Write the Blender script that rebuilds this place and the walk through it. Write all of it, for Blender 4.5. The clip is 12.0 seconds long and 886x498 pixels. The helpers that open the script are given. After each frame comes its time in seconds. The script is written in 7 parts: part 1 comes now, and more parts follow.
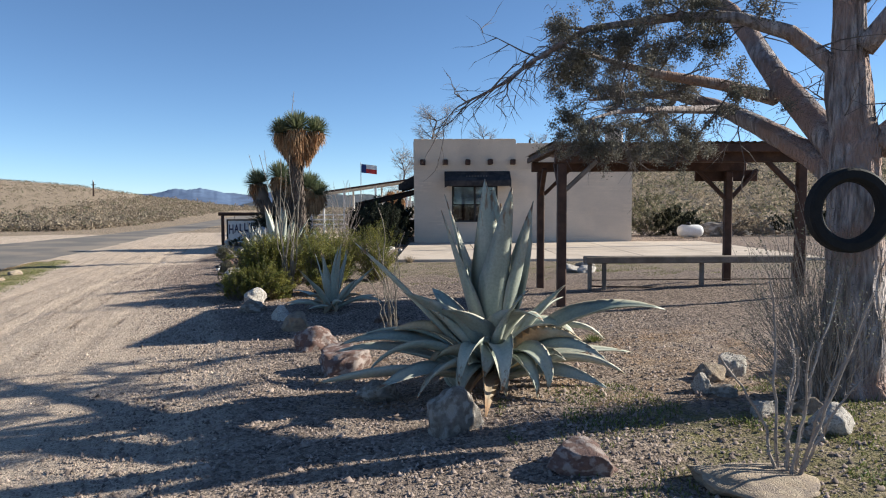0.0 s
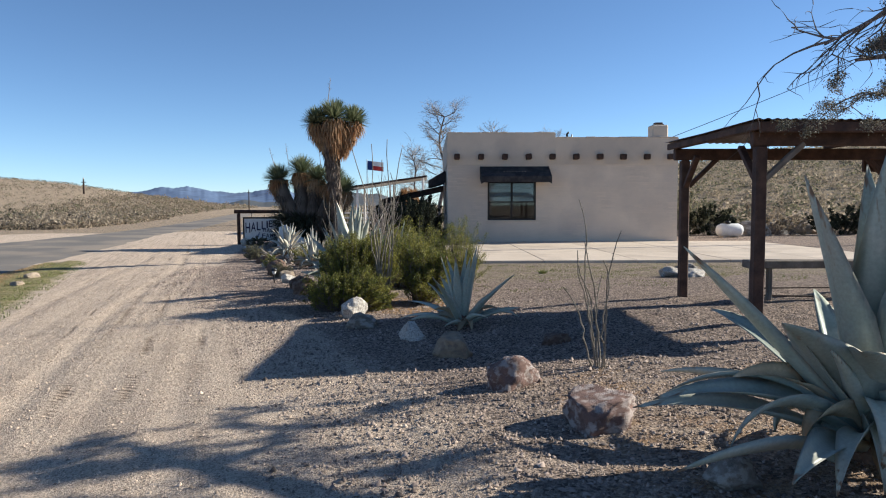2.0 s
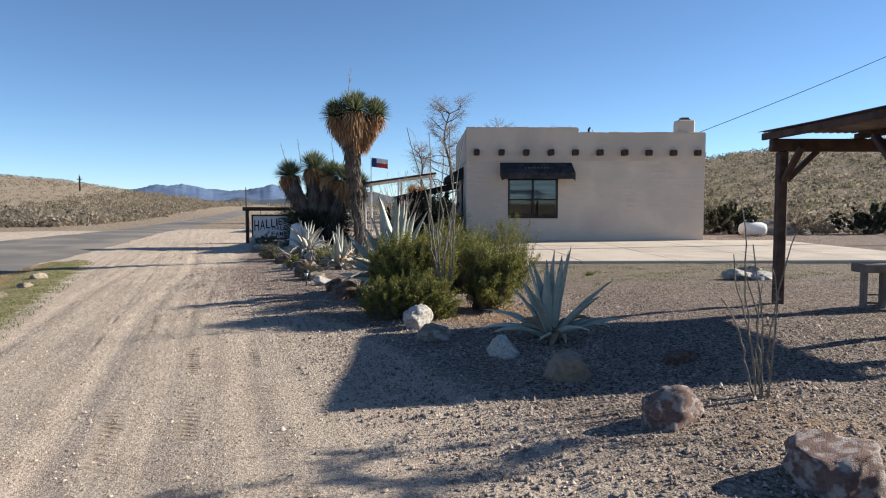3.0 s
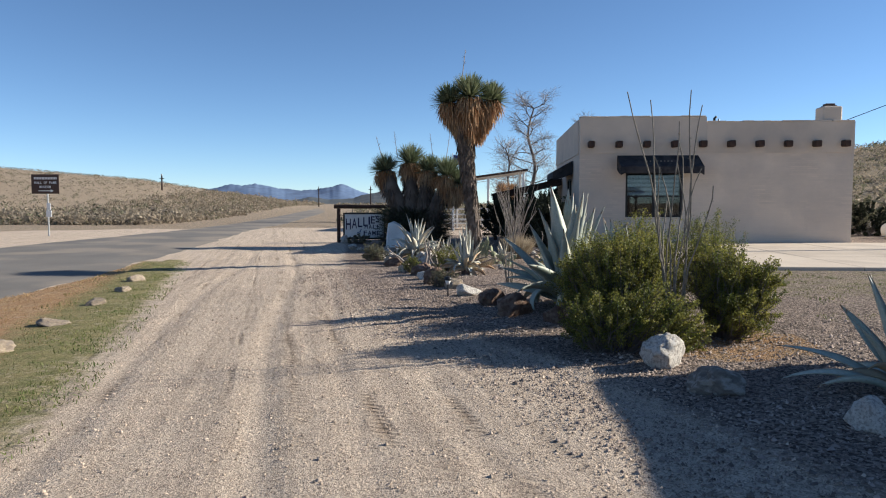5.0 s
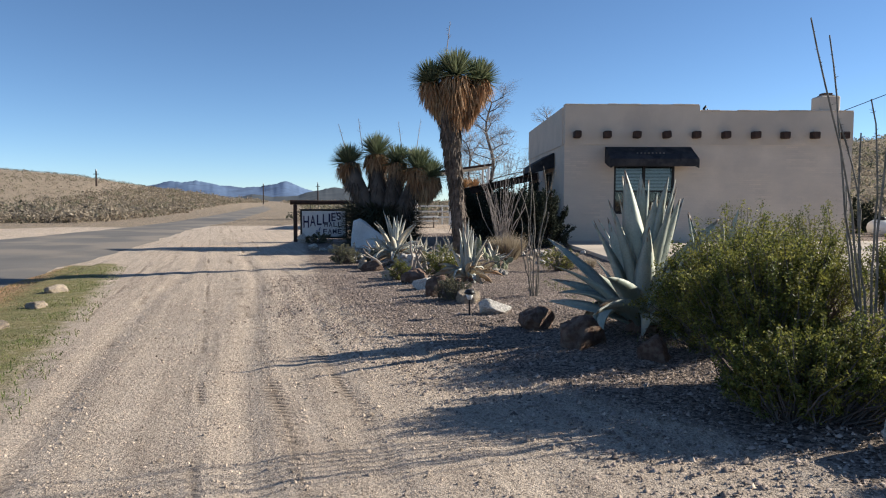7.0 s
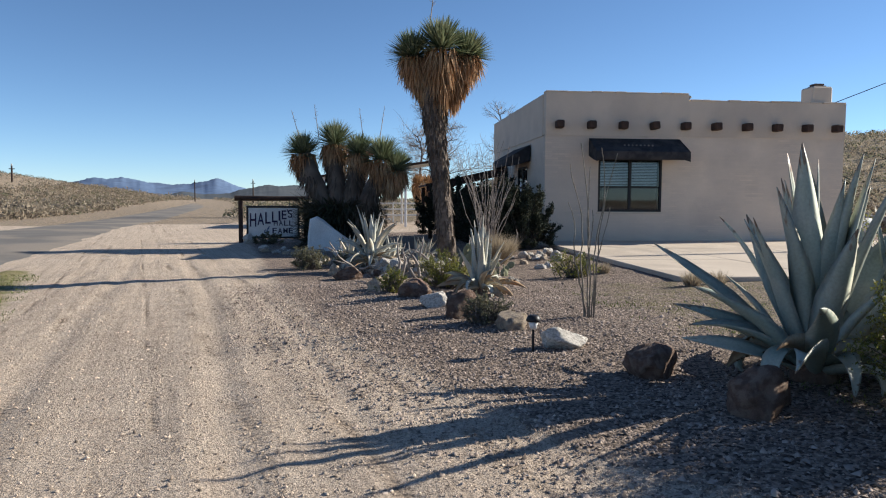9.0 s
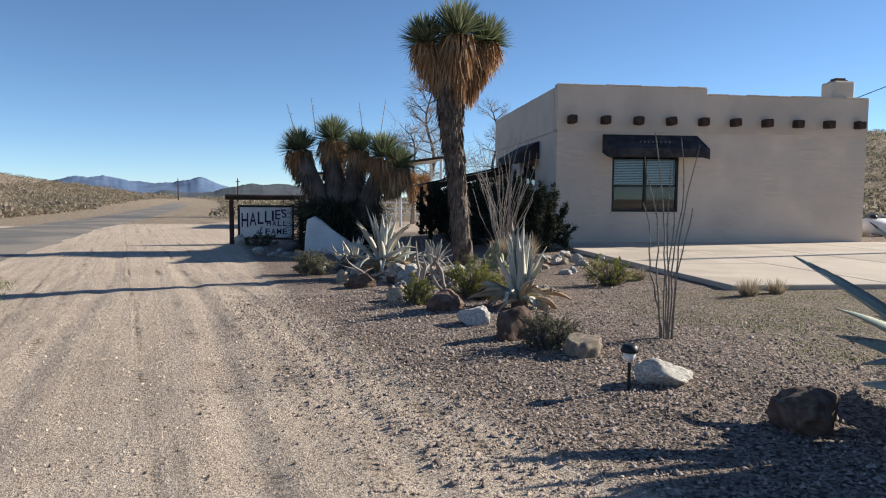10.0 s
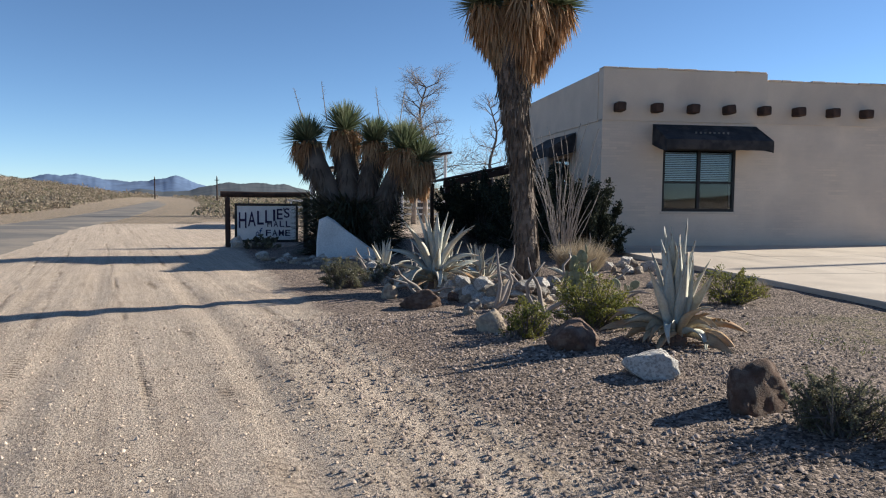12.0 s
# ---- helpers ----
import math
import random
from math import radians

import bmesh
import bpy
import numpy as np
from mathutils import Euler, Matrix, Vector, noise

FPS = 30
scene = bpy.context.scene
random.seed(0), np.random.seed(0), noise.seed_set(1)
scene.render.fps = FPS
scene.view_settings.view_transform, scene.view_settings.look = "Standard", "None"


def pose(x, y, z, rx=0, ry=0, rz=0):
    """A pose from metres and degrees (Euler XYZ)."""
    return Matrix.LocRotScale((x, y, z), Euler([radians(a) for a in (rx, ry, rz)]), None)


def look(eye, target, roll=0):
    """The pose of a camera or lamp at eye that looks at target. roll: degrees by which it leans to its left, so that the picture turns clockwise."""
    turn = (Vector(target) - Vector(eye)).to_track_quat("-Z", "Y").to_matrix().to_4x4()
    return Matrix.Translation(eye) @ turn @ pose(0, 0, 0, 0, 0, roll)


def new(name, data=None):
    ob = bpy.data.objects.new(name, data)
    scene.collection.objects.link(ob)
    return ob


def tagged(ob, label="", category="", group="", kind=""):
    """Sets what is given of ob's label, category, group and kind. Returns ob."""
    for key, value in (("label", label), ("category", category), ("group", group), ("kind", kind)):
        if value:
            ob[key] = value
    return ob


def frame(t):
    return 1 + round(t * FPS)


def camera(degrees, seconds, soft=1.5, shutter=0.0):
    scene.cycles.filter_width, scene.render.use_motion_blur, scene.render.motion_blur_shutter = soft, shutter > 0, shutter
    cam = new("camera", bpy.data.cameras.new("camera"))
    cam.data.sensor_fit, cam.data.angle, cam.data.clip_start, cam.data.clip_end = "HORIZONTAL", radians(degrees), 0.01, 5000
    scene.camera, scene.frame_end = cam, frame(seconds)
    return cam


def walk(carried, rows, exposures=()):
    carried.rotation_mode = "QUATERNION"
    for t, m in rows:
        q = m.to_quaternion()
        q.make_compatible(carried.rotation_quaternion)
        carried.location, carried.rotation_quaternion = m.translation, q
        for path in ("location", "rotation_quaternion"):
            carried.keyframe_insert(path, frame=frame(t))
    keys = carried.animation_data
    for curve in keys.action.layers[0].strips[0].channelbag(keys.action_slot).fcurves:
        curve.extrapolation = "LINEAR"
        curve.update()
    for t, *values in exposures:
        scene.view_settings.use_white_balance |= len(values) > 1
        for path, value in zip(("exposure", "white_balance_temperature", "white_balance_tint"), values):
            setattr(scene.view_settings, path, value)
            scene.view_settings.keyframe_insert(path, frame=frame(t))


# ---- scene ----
cam = camera(63.9, 12.0, soft=1.1)
METRES, EYE, TILT, LEAN, TURN = 17.2, 1.5, 0.0, -2.3, 0.0
ROWS = [
    (0.0, 0.0, 0.0, 0.0, -0.15, -3.43, 2.58),
    (0.5, -0.0333, 0.0272, 0.0005, -0.45, -3.47, 2.52),
    (1.0, -0.0625, 0.0531, 0.0015, -0.71, -3.5, 2.59),
    (1.5, -0.0907, 0.0834, 0.0015, -0.91, -3.55, 2.57),
    (2.0, -0.1192, 0.1125, 0.0011, -1.11, -3.56, 2.47),
    (2.5, -0.1468, 0.1464, 0.0005, -1.31, -3.63, 2.38),
    (3.0, -0.175, 0.1787, 0.0016, -1.48, -3.72, 2.34),
    (3.5, -0.2006, 0.2156, 0.0009, 4.46, -3.43, 2.33),
    (5.5, -0.2878, 0.3515, -0.0001, 3.38, -3.6, 2.27),
    (6.0, -0.3045, 0.3905, -0.0007, 2.54, -3.67, 2.28),
    (6.5, -0.3182, 0.4294, -0.0013, 0.84, -3.8, 2.27),
    (7.0, -0.3323, 0.4681, -0.0024, -0.51, -3.9, 2.2),
    (9.0, -0.3909, 0.6207, -0.0045, -5.65, -4.23, 2.01),
    (9.5, -0.4044, 0.6581, -0.0035, -6.39, -4.29, 2.02),
    (10.0, -0.4201, 0.6987, -0.003, -6.88, -4.36, 1.94),
    (10.5, -0.4342, 0.7371, -0.0034, -7.36, -4.4, 1.93),
    (11.0, -0.4507, 0.7775, -0.0037, -7.79, -4.41, 1.88),
    (11.5, -0.4654, 0.817, -0.0044, -8.22, -4.46, 1.89),
    (12.0, -0.4818, 0.8577, -0.004, -8.61, -4.46, 1.81),
]
walk(cam, [(t, pose(0, 0, EYE, TILT, LEAN, TURN) @ pose(METRES * x, METRES * y, METRES * z, 90 + pitch, roll, yaw)) for t, x, y, z, yaw, pitch, roll in ROWS], [(0.0, 0.92, 5700, 5), (3.5, 0.92, 5700, 5), (6.0, 0.80, 5700, 5), (12.0, 0.82, 5700, 5)])

# ---- sky, sun, exposure ----
SUN_AZ, SUN_EL = radians(13.8), radians(24.8)
to_sun = Vector((math.cos(SUN_AZ) * math.cos(SUN_EL), math.sin(SUN_AZ) * math.cos(SUN_EL), math.sin(SUN_EL)))
world = bpy.data.worlds.new("sky_world")
scene.world = world
world.use_nodes = True
wn = world.node_tree.nodes
sky = wn.new("ShaderNodeTexSky")
sky.sky_type = "NISHITA"
sky.sun_disc = False
sky.sun_elevation, sky.sun_rotation = SUN_EL, radians(90) - SUN_AZ
sky.altitude, sky.air_density, sky.dust_density, sky.ozone_density = 2200.0, 0.80, 0.0, 1.9
wn["Background"].inputs["Strength"].default_value = 0.074
world.node_tree.links.new(sky.outputs[0], wn["Background"].inputs["Color"])
lamp = bpy.data.lights.new("sun", "SUN")
lamp.energy, lamp.angle, lamp.color = 5.0, radians(0.55), (1.0, 0.86, 0.68)
sun = new("sun", lamp)
sun.matrix_world = look((0, 0, 30), Vector((0, 0, 30)) - to_sun)


# ---- materials ----
def mat(name, a, b=None, scale=3.0, rough=0.85, bump=0.3, fine=60.0, metal=0.0, island=0.0, rand=0.0, spec=0.3, c=None, cscale=0.6, bumpd=0.01, grain=None):
    """A surface that drifts between colours a and b (and c in broad patches), with fine grain and relief."""
    b = b or tuple(v * 0.7 for v in a)
    m = bpy.data.materials.new(name)
    m.use_nodes = True
    n, l = m.node_tree.nodes, m.node_tree.links
    s = n["Principled BSDF"]
    co = n.new("ShaderNodeTexCoord")
    n1, n2 = n.new("ShaderNodeTexNoise"), n.new("ShaderNodeTexNoise")
    n1.inputs["Scale"].default_value, n1.inputs["Detail"].default_value = scale, 6
    n2.inputs["Scale"].default_value, n2.inputs["Detail"].default_value = fine, 3
    where = co.outputs["Object"]
    if grain:
        gm = n.new("ShaderNodeMapping")
        gm.inputs["Scale"].default_value = grain
        l.new(where, gm.inputs["Vector"])
        where = gm.outputs[0]
    l.new(where, n1.inputs["Vector"])
    l.new(where, n2.inputs["Vector"])
    r = n.new("ShaderNodeValToRGB")
    r.color_ramp.elements[0].position, r.color_ramp.elements[1].position = 0.36, 0.64
    r.color_ramp.elements[0].color, r.color_ramp.elements[1].color = (*a, 1), (*b, 1)
    l.new(n1.outputs[0], r.inputs[0])
    col = r.outputs[0]
    if c:
        n3 = n.new("ShaderNodeTexNoise")
        n3.inputs["Scale"].default_value, n3.inputs["Detail"].default_value = cscale, 4
        l.new(co.outputs["Object"], n3.inputs["Vector"])
        r3 = n.new("ShaderNodeValToRGB")
        r3.color_ramp.elements[0].position, r3.color_ramp.elements[1].position = 0.48, 0.6
        l.new(n3.outputs[0], r3.inputs[0])
        mc = n.new("ShaderNodeMixRGB")
        mc.inputs[2].default_value = (*c, 1)
        l.new(r3.outputs[0], mc.inputs[0])
        l.new(col, mc.inputs[1])
        col = mc.outputs[0]
    h = n.new("ShaderNodeHueSaturation")
    v = n.new("ShaderNodeMapRange")
    v.inputs[3].default_value, v.inputs[4].default_value = 0.72, 1.28
    l.new(n2.outputs[0], v.inputs[0])
    l.new(v.outputs[0], h.inputs["Value"])
    l.new(col, h.inputs["Color"])
    col = h.outputs[0]
    for amount, node, out in ((island, "ShaderNodeNewGeometry", "Random Per Island"), (rand, "ShaderNodeObjectInfo", "Random")):
        if amount:
            g, q, k = n.new(node), n.new("ShaderNodeMapRange"), n.new("ShaderNodeHueSaturation")
            q.inputs[3].default_value, q.inputs[4].default_value = 1 - amount, 1 + amount
            l.new(g.outputs[out], q.inputs[0])
            l.new(q.outputs[0], k.inputs["Value"])
            l.new(col, k.inputs["Color"])
            col = k.outputs[0]
    l.new(col, s.inputs["Base Color"])
    s.inputs["Roughness"].default_value, s.inputs["Metallic"].default_value = rough, metal
    s.inputs["Specular IOR Level"].default_value = spec
    if bump:
        bp = n.new("ShaderNodeBump")
        bp.inputs["Strength"].default_value, bp.inputs["Distance"].default_value = bump, bumpd
        l.new(n2.outputs[0], bp.inputs["Height"])
        l.new(bp.outputs[0], s.inputs["Normal"])
    return m


def leafy(name, a, b, through_light=0.25, rough=0.6, island=0.35, scale=2.0):
    """Foliage: a diffuse blade that lets some light through."""
    m = mat(name, a, b, scale, rough, 0.0, 40.0, island=island)
    n, l = m.node_tree.nodes, m.node_tree.links
    s, out = n["Principled BSDF"], n["Material Output"]
    t, x = n.new("ShaderNodeBsdfTranslucent"), n.new("ShaderNodeMixShader")
    l.new(s.inputs["Base Color"].links[0].from_socket, t.inputs["Color"])
    x.inputs[0].default_value = through_light
    l.new(s.outputs[0], x.inputs[1])
    l.new(t.outputs[0], x.inputs[2])
    l.new(x.outputs[0], out.inputs["Surface"])
    return m


def agave_skin(*args, **more):
    """Waxy leaf skin, in broken patches: dries to brown towards the spine and pales along the margins, partly as
    painted-in edge light.
    """
    m = mat(*args, **more)
    n, l = m.node_tree.nodes, m.node_tree.links
    s = n["Principled BSDF"]
    att, tx, sep = n.new("ShaderNodeVertexColor"), n.new("ShaderNodeTexNoise"), n.new("ShaderNodeSeparateColor")
    att.layer_name = "leaf"
    tx.inputs["Scale"].default_value, tx.inputs["Detail"].default_value = 9.0, 5
    l.new(att.outputs["Color"], sep.inputs[0])
    base = s.inputs["Base Color"].links[0].from_socket
    for channel, tint, low, high in ((1, (0.50, 0.47, 0.38), 1.2, 1.55), (0, (0.20, 0.12, 0.07), 1.40, 1.56)):
        add, cut, mx = n.new("ShaderNodeMath"), n.new("ShaderNodeMapRange"), n.new("ShaderNodeMixRGB")
        l.new(sep.outputs[channel], add.inputs[0])
        l.new(tx.outputs[0], add.inputs[1])
        cut.inputs[1].default_value, cut.inputs[2].default_value = low, high
        l.new(add.outputs[0], cut.inputs[0])
        l.new(cut.outputs[0], mx.inputs[0])
        l.new(base, mx.inputs[1])
        mx.inputs[2].default_value = (*tint, 1)
        base = mx.outputs[0]
    l.new(base, s.inputs["Base Color"])
    return m


M_PARAPET = mat("stucco_paint", (0.62, 0.52, 0.415), (0.56, 0.47, 0.375), 1.2, 0.9, 0.4, 90, c=(0.51, 0.43, 0.35), cscale=0.5)
M_ADOBE = mat("painted_brick", (0.66, 0.555, 0.445), (0.60, 0.505, 0.405), 0.9, 0.9, 0.25, 80, c=(0.54, 0.46, 0.38), cscale=0.35)
M_CONCRETE = mat("concrete", (0.60, 0.50, 0.395), (0.54, 0.445, 0.35), 0.8, 0.85, 0.3, 70, c=(0.48, 0.395, 0.31), cscale=0.5)
M_DARKWOOD = mat("dark_stained_wood", (0.060, 0.034, 0.024), (0.032, 0.020, 0.016), 6, 0.75, 0.5, 45)
M_PERGOLA = mat("red_brown_stained_wood", (0.105, 0.058, 0.040), (0.055, 0.032, 0.024), 6, 0.7, 0.5, 45)
M_GREYWOOD = mat("weathered_wood", (0.24, 0.20, 0.165), (0.15, 0.125, 0.10), 5, 0.85, 0.5, 50)
M_BLACK = mat("black_paint", (0.018, 0.018, 0.02), (0.012, 0.012, 0.013), 4, 0.45, 0.1, 60)
M_CANVAS = mat("black_canvas", (0.030, 0.030, 0.034), (0.018, 0.018, 0.021), 5, 0.85, 0.3, 120, c=(0.05, 0.045, 0.045), cscale=3.0)
M_RUST = mat("rusted_sheet", (0.17, 0.12, 0.095), (0.09, 0.05, 0.035), 4, 0.55, 0.2, 30, metal=0.5, c=(0.22, 0.19, 0.17), cscale=2.0)
M_TYRE = mat("tyre_rubber", (0.016, 0.016, 0.017), (0.010, 0.010, 0.011), 8, 0.8, 0.5, 80)
M_BARK = mat("juniper_bark", (0.56, 0.50, 0.49), (0.20, 0.165, 0.155), 24, 0.95, 1.0, 60, c=(0.40, 0.27, 0.22), cscale=2.0, bumpd=0.08, grain=(1, 1, 0.2))
M_YUCCABARK = mat("yucca_bark", (0.235, 0.185, 0.15), (0.13, 0.10, 0.08), 14, 0.95, 1.0, 28, bumpd=0.04)
M_TWIG = mat("grey_twig", (0.16, 0.135, 0.12), (0.10, 0.085, 0.078), 6, 0.9, 0.3, 40)
M_PALETWIG = mat("pale_twig", (0.36, 0.31, 0.27), (0.25, 0.21, 0.18), 4, 0.9, 0.2, 40)
M_STEM = mat("ocotillo_stem", (0.27, 0.235, 0.19), (0.15, 0.13, 0.10), 14, 0.85, 0.4, 60)
M_JUNIPER = leafy("juniper_foliage", (0.10, 0.10, 0.078), (0.19, 0.17, 0.138), 0.3)
M_CREOSOTE = leafy("creosote_leaves", (0.088, 0.108, 0.023), (0.28, 0.255, 0.058), 0.42, island=0.5, scale=5.0)
# shrub leaves taken nearly to black, with the shade they stand in mixed in
M_SHADELEAF = leafy("shade_dark_leaves", (0.022, 0.028, 0.018), (0.040, 0.045, 0.026), 0.1, 0.95)
M_SAGE = leafy("sage_leaves", (0.16, 0.17, 0.12), (0.22, 0.21, 0.16), 0.25)
M_AGAVE = agave_skin("agave_skin", (0.285, 0.325, 0.275), (0.38, 0.40, 0.33), 3.0, 0.5, 0.15, 50, rand=0.16, c=(0.42, 0.42, 0.35), cscale=2.2)
M_AGAVEPALE = agave_skin("pale_agave_skin", (0.40, 0.41, 0.36), (0.49, 0.48, 0.42), 3.0, 0.6, 0.2, 50, rand=0.2, c=(0.48, 0.40, 0.28), cscale=2.0)
M_AGAVEDRY = mat("dry_agave_skin", (0.46, 0.38, 0.26), (0.33, 0.24, 0.15), 4.0, 0.8, 0.3, 50, rand=0.25, c=(0.40, 0.22, 0.11), cscale=2.0)
M_YUCCA = leafy("yucca_blades", (0.13, 0.165, 0.085), (0.25, 0.26, 0.15), 0.3, 0.5)
# darker copy of the yucca blades, with the shade under the crowns coloured in
M_YUCCASHADE = leafy("shaded_yucca_blades", (0.045, 0.055, 0.032), (0.085, 0.085, 0.055), 0.1, 0.8)
M_YUCCADRY = leafy("dead_yucca_blades", (0.34, 0.19, 0.095), (0.42, 0.29, 0.17), 0.2, 0.85, island=0.45)
M_YUCCAGREY = leafy("old_yucca_thatch", (0.085, 0.068, 0.055), (0.15, 0.12, 0.095), 0.1, 0.9, island=0.45)
M_DRYGRASS = leafy("dry_grass", (0.36, 0.29, 0.20), (0.48, 0.40, 0.29), 0.3, 0.8)
M_GRASS = leafy("green_grass", (0.11, 0.15, 0.035), (0.23, 0.225, 0.08), 0.3, 0.7)
M_BROWNGRASS = leafy("brown_grass", (0.36, 0.23, 0.11), (0.46, 0.33, 0.18), 0.3, 0.8)
M_SCRUB = leafy("desert_scrub", (0.245, 0.195, 0.14), (0.335, 0.28, 0.21), 0.45, 0.9, island=0.5)
M_SCRUBGREEN = leafy("green_scrub", (0.125, 0.122, 0.075), (0.195, 0.183, 0.118), 0.4, 0.9, island=0.45)
M_CACTUS = mat("cactus_pad", (0.20, 0.22, 0.13), (0.27, 0.26, 0.16), 5, 0.7, 0.3, 60, rand=0.2)
M_ROCKWHITE = mat("pale_limestone", (0.66, 0.61, 0.55), (0.54, 0.49, 0.43), 4, 0.9, 0.8, 40, c=(0.38, 0.335, 0.29), cscale=9.0, rand=0.12, bumpd=0.02)
M_ROCKBROWN = mat("dark_brown_rock", (0.20, 0.125, 0.09), (0.12, 0.075, 0.055), 5, 0.9, 0.9, 35, c=(0.24, 0.17, 0.13), cscale=3.0, rand=0.15, bumpd=0.03)
M_ROCKPINK = mat("reddish_rock", (0.23, 0.145, 0.12), (0.14, 0.09, 0.078), 4, 0.9, 0.8, 35, c=(0.40, 0.335, 0.305), cscale=3.6, rand=0.2, bumpd=0.02)
M_ROCKGREY = mat("grey_rock", (0.30, 0.26, 0.22), (0.19, 0.16, 0.135), 4, 0.9, 0.8, 35, c=(0.46, 0.42, 0.37), cscale=3.0, rand=0.2, bumpd=0.02)
M_ROCKTAN = mat("tan_rock", (0.46, 0.37, 0.27), (0.36, 0.28, 0.20), 4, 0.9, 0.8, 35, c=(0.30, 0.24, 0.19), cscale=3.0, rand=0.2, bumpd=0.02)
M_PEBBLE = mat("gravel_stone", (0.36, 0.285, 0.235), (0.24, 0.185, 0.155), 0.7, 0.9, 0.0, 30, island=0.6)
M_SIGNWHITE = mat("white_sign_board", (0.72, 0.70, 0.68), (0.64, 0.62, 0.60), 3, 0.7, 0.05, 60)
M_LETTER = mat("dark_letter_paint", (0.045, 0.035, 0.085), (0.030, 0.024, 0.06), 5, 0.7, 0.0, 60)
M_BLUELETTER = mat("blue_letter_paint", (0.05, 0.09, 0.22), (0.04, 0.07, 0.17), 5, 0.7, 0.0, 60)
M_BROWNSIGN = mat("brown_sign_face", (0.060, 0.032, 0.022), (0.050, 0.026, 0.018), 3, 0.5, 0.0, 60)
M_WHITE = mat("white_paint", (0.76, 0.75, 0.73), (0.68, 0.66, 0.63), 3, 0.6, 0.1, 50)
M_STEEL = mat("galvanised_steel", (0.45, 0.45, 0.44), (0.34, 0.34, 0.34), 5, 0.5, 0.1, 40, metal=0.7)
M_ROOFMETAL = mat("sheet_metal_roof", (0.52, 0.54, 0.56), (0.42, 0.44, 0.46), 1.5, 0.5, 0.1, 30, metal=0.3)
M_RED = mat("red_cloth", (0.50, 0.05, 0.045), (0.42, 0.04, 0.04), 4, 0.8, 0.0, 60)
M_BLUE = mat("blue_cloth", (0.03, 0.055, 0.20), (0.025, 0.045, 0.16), 4, 0.8, 0.0, 60)
M_STANDING = mat("whitened_stone", (0.66, 0.65, 0.63), (0.58, 0.57, 0.55), 2.0, 0.9, 0.5, 30)
# the unlit room's dimness is put into this near-black colour
M_ROOM = mat("room_coloured_dim", (0.055, 0.055, 0.06), (0.04, 0.04, 0.043), 1.0, 0.9, 0.1, 40)
# white slats, brightened and blued to carry the sky mirrored in the panes
M_BLIND = mat("sky_blued_blind", (0.74, 0.77, 0.80), (0.66, 0.69, 0.72), 1.0, 0.8, 0.1, 40)
# air haze is put into the far backdrops' colour as blue
M_MOUNTAIN = mat("haze_blue_range", (0.11, 0.16, 0.27), (0.13, 0.185, 0.295), 0.004, 1.0, 0.0, 0.05, c=(0.10, 0.14, 0.23), cscale=0.01)
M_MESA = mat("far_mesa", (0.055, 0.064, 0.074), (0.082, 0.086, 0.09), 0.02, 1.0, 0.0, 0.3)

# painted brick courses: shallow joints and the odd paler brick
n, l = M_ADOBE.node_tree.nodes, M_ADOBE.node_tree.links
pb = n["Principled BSDF"]
tc, mp, br = n.new("ShaderNodeTexCoord"), n.new("ShaderNodeMapping"), n.new("ShaderNodeTexBrick")
mp.inputs["Rotation"].default_value = (radians(90), 0, 0)
l.new(tc.outputs["Object"], mp.inputs["Vector"])
l.new(mp.outputs[0], br.inputs["Vector"])
br.inputs["Scale"].default_value = 1.0
br.inputs["Brick Width"].default_value, br.inputs["Row Height"].default_value, br.inputs["Mortar Size"].default_value = 0.42, 0.072, 0.004
br.inputs["Color1"].default_value, br.inputs["Color2"].default_value, br.inputs["Mortar"].default_value = (1.25, 1.22, 1.18, 1), (0.93, 0.93, 0.94, 1), (0.80, 0.79, 0.79, 1)
mx = n.new("ShaderNodeMixRGB")
mx.blend_type = "MULTIPLY"
# the courses show only here and there through the paint
pn, pr = n.new("ShaderNodeTexNoise"), n.new("ShaderNodeMapRange")
pn.inputs["Scale"].default_value, pn.inputs["Detail"].default_value = 0.9, 5
pr.inputs[1].default_value, pr.inputs[2].default_value, pr.inputs[3].default_value, pr.inputs[4].default_value = 0.5, 0.72, 0.10, 0.75
l.new(tc.outputs["Object"], pn.inputs["Vector"])
l.new(pn.outputs[0], pr.inputs[0])
l.new(pr.outputs[0], mx.inputs[0])
l.new(pb.inputs["Base Color"].links[0].from_socket, mx.inputs[1])
l.new(br.outputs["Color"], mx.inputs[2])
l.new(mx.outputs[0], pb.inputs["Base Color"])
b2 = n.new("ShaderNodeBump")
b2.inputs["Strength"].default_value, b2.inputs["Distance"].default_value, b2.invert = 0.25, 0.004, True
l.new(br.outputs["Fac"], b2.inputs["Height"])
l.new(pb.inputs["Normal"].links[0].from_socket, b2.inputs["Normal"])
l.new(b2.outputs[0], pb.inputs["Normal"])


def glass_material():
    m = bpy.data.materials.new("window_glass")
    m.use_nodes = True
    s = m.node_tree.nodes["Principled BSDF"]
    s.inputs["Base Color"].default_value = (0.62, 0.72, 0.78, 1)
    s.inputs["Roughness"].default_value = 0.02
    s.inputs["Transmission Weight"].default_value = 1.0
    s.inputs["IOR"].default_value = 1.52
    return m


M_GLASS = glass_material()


